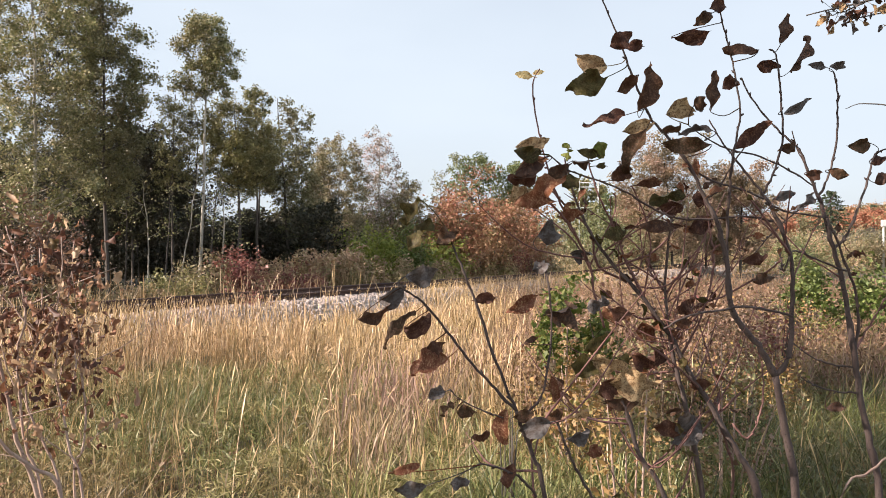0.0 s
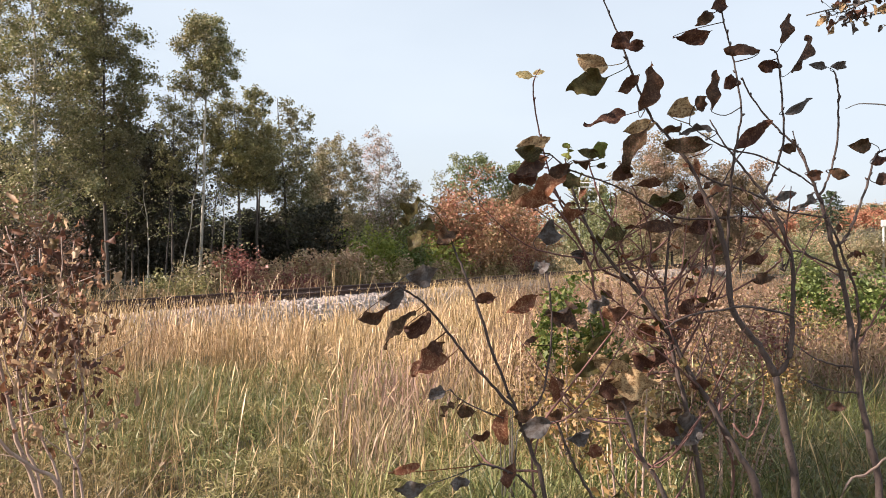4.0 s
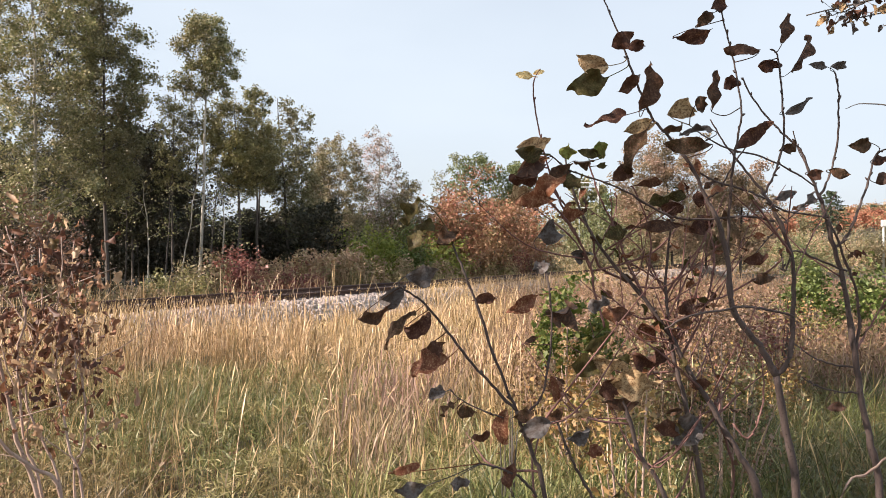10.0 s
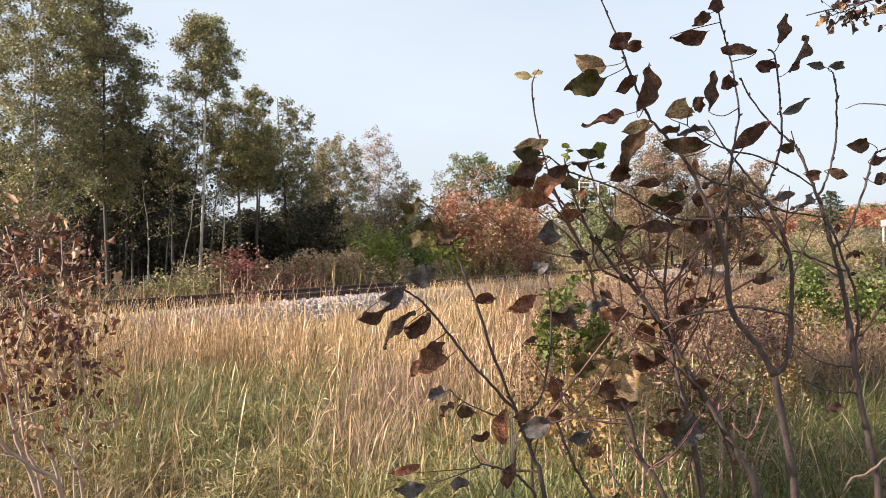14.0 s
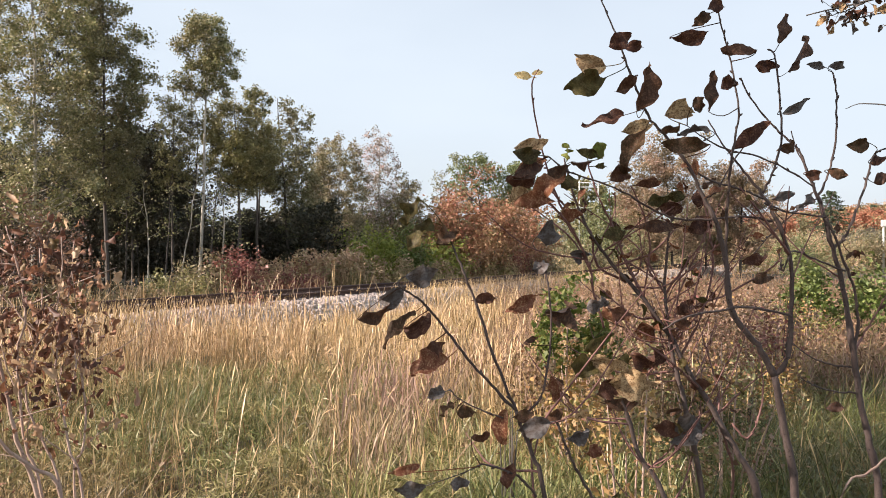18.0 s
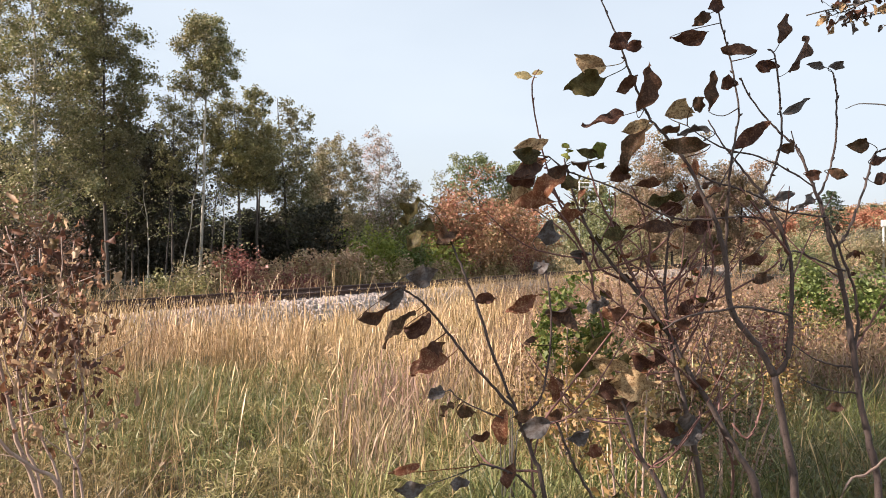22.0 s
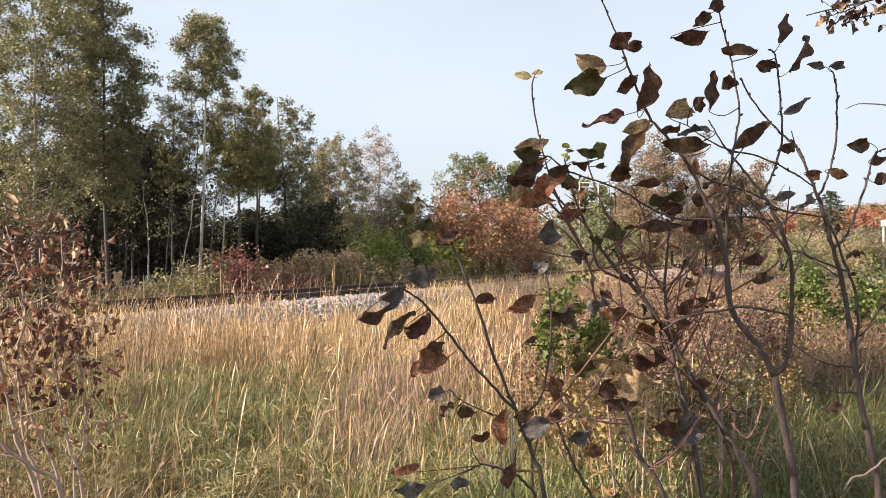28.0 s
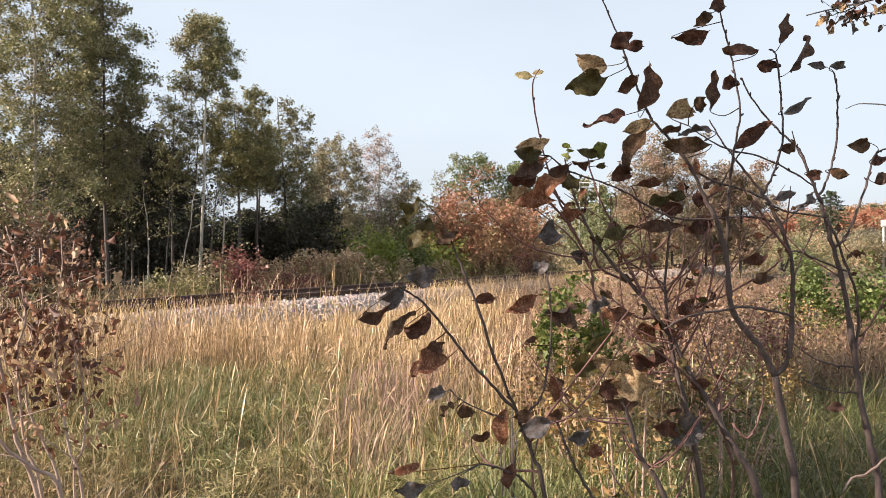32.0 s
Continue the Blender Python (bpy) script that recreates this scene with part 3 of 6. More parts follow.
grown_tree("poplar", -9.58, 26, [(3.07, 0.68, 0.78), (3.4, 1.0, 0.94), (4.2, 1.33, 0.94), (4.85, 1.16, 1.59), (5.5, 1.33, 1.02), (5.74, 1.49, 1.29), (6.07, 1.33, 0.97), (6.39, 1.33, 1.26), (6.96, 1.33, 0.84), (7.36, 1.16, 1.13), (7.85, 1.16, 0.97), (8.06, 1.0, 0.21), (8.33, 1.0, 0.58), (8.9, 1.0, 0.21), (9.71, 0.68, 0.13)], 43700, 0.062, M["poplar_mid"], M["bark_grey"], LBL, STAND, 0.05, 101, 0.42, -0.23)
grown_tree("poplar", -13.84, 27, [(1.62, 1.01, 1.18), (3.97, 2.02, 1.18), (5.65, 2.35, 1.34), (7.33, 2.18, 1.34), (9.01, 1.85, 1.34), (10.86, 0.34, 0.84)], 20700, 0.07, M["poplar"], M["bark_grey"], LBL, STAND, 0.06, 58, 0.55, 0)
grown_tree("poplar", -12.58, 30, [(1.99, 0.93, 1.12), (4.23, 1.31, 1.49), (6.1, 1.12, 1.31), (7.97, 0.93, 0.93), (9.83, 0.75, 0.75), (10.95, 0.37, 0.37)], 18400, 0.075, M["poplar_shade"], M["bark_grey"], LBL, STAND, 0.05, 58, 0.5, 0)
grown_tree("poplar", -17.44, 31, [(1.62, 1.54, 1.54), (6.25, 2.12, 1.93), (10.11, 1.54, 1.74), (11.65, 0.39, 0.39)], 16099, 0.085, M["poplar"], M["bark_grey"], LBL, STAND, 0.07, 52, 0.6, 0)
grown_tree("poplar", -10.25, 30, [(1.81, 0.84, 0.84), (3.11, 0.84, 1.21), (4.23, 0.65, 1.59), (5.07, 0.56, 1.21), (5.63, 0.37, 0.75)], 16099, 0.075, M["poplar_shade"], M["bark_grey"], LBL, STAND, 0.04, 52, 0.42, 0)
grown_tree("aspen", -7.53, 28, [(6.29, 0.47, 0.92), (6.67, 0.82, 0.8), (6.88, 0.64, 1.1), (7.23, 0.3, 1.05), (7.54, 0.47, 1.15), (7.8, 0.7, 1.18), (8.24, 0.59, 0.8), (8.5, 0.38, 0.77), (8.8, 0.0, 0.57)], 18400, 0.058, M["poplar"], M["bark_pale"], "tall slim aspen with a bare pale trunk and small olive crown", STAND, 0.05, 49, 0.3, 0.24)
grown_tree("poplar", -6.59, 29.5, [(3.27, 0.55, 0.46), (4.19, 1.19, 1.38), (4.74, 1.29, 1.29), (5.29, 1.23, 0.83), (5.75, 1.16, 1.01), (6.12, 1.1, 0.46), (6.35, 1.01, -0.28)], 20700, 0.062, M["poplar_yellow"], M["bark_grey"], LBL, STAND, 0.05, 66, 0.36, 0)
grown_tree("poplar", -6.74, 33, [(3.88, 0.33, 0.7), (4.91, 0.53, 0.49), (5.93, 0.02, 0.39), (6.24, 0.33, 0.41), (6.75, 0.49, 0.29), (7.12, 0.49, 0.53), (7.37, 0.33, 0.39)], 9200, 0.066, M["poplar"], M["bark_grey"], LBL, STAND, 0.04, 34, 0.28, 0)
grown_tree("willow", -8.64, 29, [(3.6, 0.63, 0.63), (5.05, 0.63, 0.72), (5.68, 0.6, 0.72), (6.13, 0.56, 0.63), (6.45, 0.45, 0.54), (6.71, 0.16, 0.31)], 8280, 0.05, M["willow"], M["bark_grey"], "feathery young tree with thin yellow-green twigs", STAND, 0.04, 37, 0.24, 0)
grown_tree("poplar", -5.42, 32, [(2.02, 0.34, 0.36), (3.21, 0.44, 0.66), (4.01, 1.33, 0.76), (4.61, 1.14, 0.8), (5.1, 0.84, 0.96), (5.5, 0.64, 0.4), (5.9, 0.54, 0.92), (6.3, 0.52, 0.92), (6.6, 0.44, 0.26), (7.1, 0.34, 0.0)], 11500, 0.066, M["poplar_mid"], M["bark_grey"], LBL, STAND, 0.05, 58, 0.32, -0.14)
grown_tree("poplar", -8.47, 31, [(1.62, 1.06, 1.06), (2.78, 1.45, 1.45), (3.93, 1.45, 1.64), (4.9, 1.16, 1.64), (5.57, 0.87, 1.06), (6.15, 0.48, 0.48)], 9200, 0.06, M["poplar_shade"], M["bark_grey"], LBL, STAND, 0.04, 63, 0.4, 0)
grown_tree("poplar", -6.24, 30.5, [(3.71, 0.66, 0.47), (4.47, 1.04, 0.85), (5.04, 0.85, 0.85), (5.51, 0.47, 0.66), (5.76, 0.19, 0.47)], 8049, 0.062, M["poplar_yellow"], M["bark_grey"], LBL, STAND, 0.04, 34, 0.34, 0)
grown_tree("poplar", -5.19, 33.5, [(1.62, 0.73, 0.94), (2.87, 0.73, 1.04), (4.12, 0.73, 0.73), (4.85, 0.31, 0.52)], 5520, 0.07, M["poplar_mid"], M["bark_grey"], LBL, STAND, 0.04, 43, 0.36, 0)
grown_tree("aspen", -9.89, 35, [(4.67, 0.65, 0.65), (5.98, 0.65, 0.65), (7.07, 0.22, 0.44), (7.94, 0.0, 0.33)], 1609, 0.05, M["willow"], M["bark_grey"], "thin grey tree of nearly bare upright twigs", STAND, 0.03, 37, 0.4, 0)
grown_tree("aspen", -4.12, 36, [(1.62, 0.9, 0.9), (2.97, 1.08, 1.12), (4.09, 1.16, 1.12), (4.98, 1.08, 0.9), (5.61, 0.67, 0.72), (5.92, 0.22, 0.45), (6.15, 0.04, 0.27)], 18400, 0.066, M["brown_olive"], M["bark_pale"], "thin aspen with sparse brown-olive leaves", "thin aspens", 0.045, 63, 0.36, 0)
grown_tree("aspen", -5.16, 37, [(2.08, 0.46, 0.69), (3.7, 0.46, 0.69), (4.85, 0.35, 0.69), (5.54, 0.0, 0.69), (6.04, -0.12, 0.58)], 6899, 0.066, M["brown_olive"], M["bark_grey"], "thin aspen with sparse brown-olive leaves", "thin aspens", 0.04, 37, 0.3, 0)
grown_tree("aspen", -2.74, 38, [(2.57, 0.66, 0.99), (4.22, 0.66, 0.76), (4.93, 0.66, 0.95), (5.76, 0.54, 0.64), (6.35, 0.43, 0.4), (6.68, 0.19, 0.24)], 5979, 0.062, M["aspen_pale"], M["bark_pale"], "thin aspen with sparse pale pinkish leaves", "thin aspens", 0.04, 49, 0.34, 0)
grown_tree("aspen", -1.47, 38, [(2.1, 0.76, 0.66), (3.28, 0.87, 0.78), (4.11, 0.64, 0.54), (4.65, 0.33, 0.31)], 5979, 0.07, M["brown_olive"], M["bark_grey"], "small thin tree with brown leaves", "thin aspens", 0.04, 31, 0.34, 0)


def thicket():
    """The inner wood, its shade put into the leaf colour: slender saplings and undergrowth behind the first row."""
    for i in range(46):
        px = -0.62 + 0.50 * (i + random.random()) / 46
        y = random.uniform(30, 38)
        x = px * y
        h = random.uniform(3.6, 5.4) if px < -0.29 else random.uniform(2.2, 3.4)
        crown_tree("sapling", x, y, h, random.uniform(0.6, 1.0), 0.10, 2600, 0.11, M["poplar_shade"], M["bark_pale"] if i % 4 == 0 else M["bark_grey"],
                   "slender sapling, leaf colour darkened for the shade of taller trees", "saplings in the dark thicket", trunk_r=random.uniform(0.02, 0.036),
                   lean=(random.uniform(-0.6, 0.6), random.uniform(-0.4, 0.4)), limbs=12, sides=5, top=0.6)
    for i in range(7):
        y = random.uniform(27.8, 29.0)
        x = y * (-0.35 + 0.13 * (i + random.random()) / 7)
        crown_tree("sapling", x, y, random.uniform(3.2, 4.6), 0.45, 0.45, 260, 0.07, M["poplar"], M["bark_pale"] if i % 2 else M["bark_grey"], "thin pale leaning sapling at the edge of the wood",
                   "saplings in the dark thicket", trunk_r=random.uniform(0.014, 0.024), lean=(random.uniform(-0.3, 0.9), random.uniform(-0.3, 0.3)), limbs=7, sides=5, top=0.6)
    for i in range(26):
        px = -0.62 + 0.56 * (i + random.random()) / 26
        y = random.uniform(39, 47)
        gapped = px > -0.285
        crown_tree("wood_tree", px * y, y, random.uniform(2.2, 3.0) if gapped else random.uniform(5.0, 6.6), random.uniform(1.3, 1.9), 0.06, 3000 if gapped else 8000, 0.17, M["poplar_shade"],
                   M["bark_grey"], "leafy tree deep in the wood, its shade put into the leaf colour", "trees deep in the wood", trunk_r=0.07, limbs=24, sides=5, top=0.6, clump=0.45)


thicket()

# Bushes along the far side of the rails.
BR = "bushes along the railway"
bush("maroon_bush", -9.53, 20.6, 2.43, 3.02, 5200, 0.07, M["maroon"], "tall maroon-brown bush at the edge of the wood, leaf colour darkened for shade", group=BR, low=0.2)
bush("maroon_bush", -8.86, 21.6, 1.61, 2.08, 3200, 0.065, M["maroon"], "maroon-brown bush by the wood, its shade put into the leaf colour", group=BR, low=0.2)
bush("autumn_bush", 1.58, 38.5, 5.39, 4.55, 15000, 0.115, M["red_bush"], "large rounded bush in red, orange and olive autumn leaves", group=BR, clump=0.09, stems=12)
bush("autumn_bush", 0.14, 37, 2.53, 3.42, 5500, 0.11, M["red_bush"], "rounded bush turning red and orange", group=BR, clump=0.1)
bush("autumn_bush", 3.68, 42, 3.14, 3.98, 5500, 0.115, M["red_bush"], "rounded bush turning red and orange", group=BR, clump=0.1)
bush("green_bush", -2.63, 31.5, 1.96, 2.56, 5000, 0.10, M["lime_bush"], "dense yellow-green leafy bush", group=BR)
bush("green_bush", -1.44, 33.5, 1.88, 2.41, 4200, 0.10, M["green_bush"], "dense green leafy bush", group=BR)
bush("lime_bush", -0.04, 35.5, 2.21, 2.11, 2600, 0.11, M["lime_bush"], "low bush with bright yellow-green leaves", group=BR)
bush("crimson_bush", 3.55, 40.5, 2.27, 1.83, 2400, 0.09, M["crimson"], "small bush with crimson autumn leaves", group=BR)
bush("crimson_bush", -4.14, 26.4, 1.72, 0.99, 4200, 0.07, M["crimson"], "low crimson bush beside the rails", group=BR, depth=1.2)
bush("crimson_bush", -5.55, 24.5, 1.35, 1.9, 2800, 0.075, M["crimson"], "dark red sapling beside the rails", group=BR, low=0.2)
bush("crimson_bush", -3.72, 18, 0.75, 0.92, 1300, 0.045, M["crimson"], "low dark red bush hanging over the rail", group=BR, depth=0.5)
bush("brush", -6.33, 24.3, 1.7, 1.45, 4200, 0.07, M["brown_olive"], "yellowing olive roadside brush", group=BR)
bush("brush", -6.72, 22.8, 1.7, 1.05, 3600, 0.065, M["poplar_yellow"], "yellowing olive roadside brush", group=BR)
bush("brush", -7.45, 22, 1.51, 0.72, 3000, 0.075, M["weed_tan"], "tan and olive brush", group=BR)
bush("brush", -3.84, 29.5, 2.2, 1.62, 5200, 0.085, M["weed_tan"], "tan and olive brush", group=BR)
bush("brush", -5.03, 29, 2.16, 1.47, 4600, 0.085, M["weed_tan"], "tan and olive brush", group=BR)
bush("brush", -3.01, 29.5, 2.02, 1.51, 4600, 0.085, M["weed_tan"], "tan brush beside the rails", group=BR)
bush("brush", -1.84, 31.5, 2.55, 1.38, 4800, 0.085, M["weed_tan"], "tan brush beside the rails", group=BR)
bush("brush", -0.51, 34, 2.54, 1.24, 4400, 0.09, M["weed_tan"], "tan brush beside the rails", group=BR)
bush("brush", -8.28, 21, 1.83, 0.72, 3600, 0.075, M["brown_olive"], "olive brush in front of the wood", group=BR)
bush("brush", -9.23, 20.5, 1.79, 0.85, 3600, 0.075, M["brown_olive"], "olive brush in front of the wood", group=BR)
bush("brush", 1.56, 38, 3.55, 1.25, 4600, 0.10, M["weed_tan"], "tan brush beside the rails", group=BR)
bush("brush", 4.12, 42.5, 3.7, 1.41, 4400, 0.10, M["brown_olive"], "tan and olive brush", group=BR)
bush("brush", 7.35, 48, 4.78, 1.75, 4600, 0.11, M["brown_olive"], "tan and olive brush", group=BR)
bush("brush", 13.21, 58, 7.22, 2, 4600, 0.13, M["brown_olive"], "tan and olive brush", group=BR)
bush("brush", 18.89, 60, 7.47, 2.09, 4600, 0.13, M["weed_tan"], "tan and olive brush", group=BR)
bush("grey_brush", -5.09, 36.5, 2.95, 4.01, 7000, 0.095, M["brown_olive"], "grey-brown thicket of thin stems and leaves", group=BR)
bush("grey_brush", -6.64, 34, 2.33, 2.57, 5000, 0.085, M["poplar_shade"], "leafy thicket under the thin trees, leaf colour darkened for shade", group=BR)
bush("grey_brush", -3.4, 38, 3.55, 4.46, 9000, 0.085, M["brown_olive"], "grey-brown thicket of thin stems and leaves", group=BR)
bush("grey_brush", -3.79, 34, 2.75, 3.52, 7500, 0.085, M["brown_olive"], "grey-brown thicket of thin stems and leaves", group=BR)
bush("grey_brush", -5.2, 35, 2.61, 3.04, 5600, 0.085, M["brown_olive"], "grey-brown thicket of thin stems and leaves", group=BR)
bush("grey_brush", -1.93, 37, 2.76, 3.65, 5600, 0.085, M["brown_olive"], "grey-brown thicket of thin stems and leaves", group=BR)

# Trees farther along the line and across it.
FT = "trees along the far side"
crown_tree("willow_tree", 2.74, 62, 7.89, 2.01, 0.12, 15000, 0.13, M["far_green"], M["bark_grey"], "dense rounded olive-green tree", FT, top=0.75, ascend=0.35, clump=0.5, trunk_r=0.07)
crown_tree("willow_tree", 4.94, 64, 7.85, 1.75, 0.12, 12000, 0.13, M["far_green"], M["bark_grey"], "dense rounded olive-green tree", FT, top=0.75, ascend=0.35, clump=0.5, trunk_r=0.07)
crown_tree("young_tree", 0, 48, 5.87, 0.66, 0.35, 700, 0.11, M["willow"], M["bark_grey"], "thin young tree with sparse light green leaves", FT, top=0.6, clump=0.35, trunk_r=0.04, ascend=0.4)
crown_tree("young_tree", 13.01, 85, 8.1, 1.37, 0.1, 3380, 0.247, M["willow"], M["bark_grey"], "slim pale green poplar far off", FT, top=0.4, clump=0.55, trunk_r=0.07)
crown_tree("young_tree", 14.7, 85, 7.73, 1.27, 0.1, 3380, 0.247, M["willow"], M["bark_grey"], "slim pale green poplar far off", FT, top=0.4, clump=0.55, trunk_r=0.07)
crown_tree("young_tree", 14.98, 80, 6.13, 1.99, 0.1, 3900, 0.247, M["far_green"], M["bark_grey"], "rounded green tree far off", FT, top=0.6, clump=0.55, trunk_r=0.07)
crown_tree("autumn_tree", 12.63, 50, 7.17, 2.64, 0.12, 26000, 0.11, M["tan_tree"], M["bark_grey"], "broad tree with thinning brown-olive leaves", FT, top=0.6, clump=0.55, trunk_r=0.07)
crown_tree("autumn_tree", 11.35, 52, 5.19, 1.62, 0.12, 15000, 0.11, M["tan_tree"], M["bark_grey"], "broad tree with thinning brown-olive leaves", FT, top=0.6, clump=0.55, trunk_r=0.07)
crown_tree("autumn_tree", 16.36, 50, 5.83, 1.93, 0.10, 24000, 0.11, M["tan_tree"], M["bark_grey"], "rounded tree with brown autumn leaves", FT, top=0.6, clump=0.55, trunk_r=0.07)
crown_tree("autumn_tree", 15.65, 54, 4.99, 2.02, 0.10, 16000, 0.11, M["tan_tree"], M["bark_grey"], "rounded tree with brown autumn leaves", FT, top=0.6, clump=0.55, trunk_r=0.07)
bush("olive_bush", 17.8, 45, 3.36, 2.47, 5200, 0.09, M["far_green"], "low olive bush across the field", group=FT)
bush("olive_bush", 9.36, 50, 4.67, 3.75, 8000, 0.09, M["far_green"], "olive-green bush across the field", group=FT)
bush("olive_bush", 29.15, 60, 4.11, 3.32, 6000, 0.11, M["brown_olive"], "olive and tan bush across the field", group=FT)
bush("olive_bush", 31.95, 60, 5.6, 4.44, 7000, 0.12, M["far_green"], "olive-green bush across the field", group=FT)


def conifer(x, y, height, radius, label):
    gz = float(ground_z(x, y))
    t = thing("conifer", (x, y, gz - 0.2), label, "tree")
    wood, needles = Pile(), Pile()
    tube(wood, smooth_line([(0, 0, 0, 0.22), (0.05, 0, height * 0.5, 0.13), (0, 0.05, height, 0.02)], 3), 6)
    for i in range(70):
        s = 0.18 + 0.82 * i / 70
        az = i * 2.4
        r = radius * (1 - s) ** 0.5 * random.uniform(0.75, 1.15) + 0.15
        a, b = np.array([0, 0, s * height]), np.array([math.cos(az) * r, math.sin(az) * r, s * height - 0.12 * r])
        tube(wood, [(*a, 0.03), (*b, 0.008)], 3)
        f = rng.random(90)[:, None] ** 0.6
        leaf_cloud(needles, a + (b - a) * f + rng.normal(size=(90, 3)) * 0.14 * np.array([1, 1, 0.6]), 0.26, 0.3, 0.45)
    part("trunk", wood, M["bark_grey"], t, smooth=True)
    part("crown", needles, M["conifer"], t)


bush("olive_bush", 32.31, 85, 6.87, 3.35, 5000, 0.16, M["brown_olive"], "olive and tan bush across the field", group=FT)
bush("olive_bush", 40.54, 95, 8.87, 3.31, 5000, 0.18, M["weed_tan"], "tan bush at the foot of the wooded rise", group=FT)
bush("olive_bush", 42.61, 90, 8.4, 3.45, 5000, 0.17, M["brown_olive"], "olive and tan bush across the field", group=FT)
bush("olive_bush", 32.86, 95, 8.87, 3.14, 5000, 0.18, M["weed_tan"], "tan bush at the foot of the wooded rise", group=FT)
bush("olive_bush", 27.62, 62, 6.56, 2.22, 5000, 0.13, M["weed_tan"], "tan bush across the field", group=FT)
bush("olive_bush", 22.23, 58, 5.41, 2.07, 5000, 0.12, M["weed_tan"], "tan bush across the field", group=FT)


conifer(64.01, 150, 11.4 - float(ground_z(64.01, 150)), 4.23, "dark green conifer rising above the orange woods")
conifer(89.95, 190, 10.94 - float(ground_z(89.95, 190)), 2.51, "dark green conifer among the far woods")


def far_woods():
    """Rows of treetops on the rise, too many to count."""
    for name, x0, x1, y0, y1, n, mats, label in (
            ("orange_woods", 0.30, 0.62, 165, 230, 150, ("orange_wood", "orange_wood", "brown_olive"), "orange and rust autumn woods on a distant rise"),
            ("distant_woods", -0.9, 0.30, 120, 190, 170, ("far_green", "brown_olive", "far_green"), "mixed green and brown woods in the distance"),
            ("distant_woods", 0.60, 1.3, 120, 190, 110, ("far_green", "brown_olive", "orange_wood"), "mixed green and brown woods in the distance")):
        for mi in range(3):
            pile = Pile()
            for i in range(n // 3):
                y = random.uniform(y0, y1)
                x = y * random.uniform(x0, x1)
                gz = float(ground_z(x, y))
                h = random.uniform(2.6, 4.2) if name == "orange_woods" else random.uniform(4.5, 8.0)
                r = h * random.uniform(0.35, 0.6)
                m = 650
                d = rng.normal(size=(m, 3))
                d *= (rng.random(m) ** 0.35 / np.linalg.norm(d, axis=1))[:, None]
                d[:, 2] = d[:, 2] * h * 0.5 + h * 0.52
                d[:, :2] *= r
                d += rng.normal(size=(m, 3)) * 0.3
                tube(pile, [(x, y, gz - 0.3, 0.15), (x, y, gz + h * 0.6, 0.08)], 4)
                leaf_cloud(pile, d + np.array([x, y, gz]), 0.38, 0.3, 0.75)
            ob = new(name, pile.mesh(name, M[mats[mi]]))
            tagged(ob, label, "woods", kind="stuff")


far_woods()


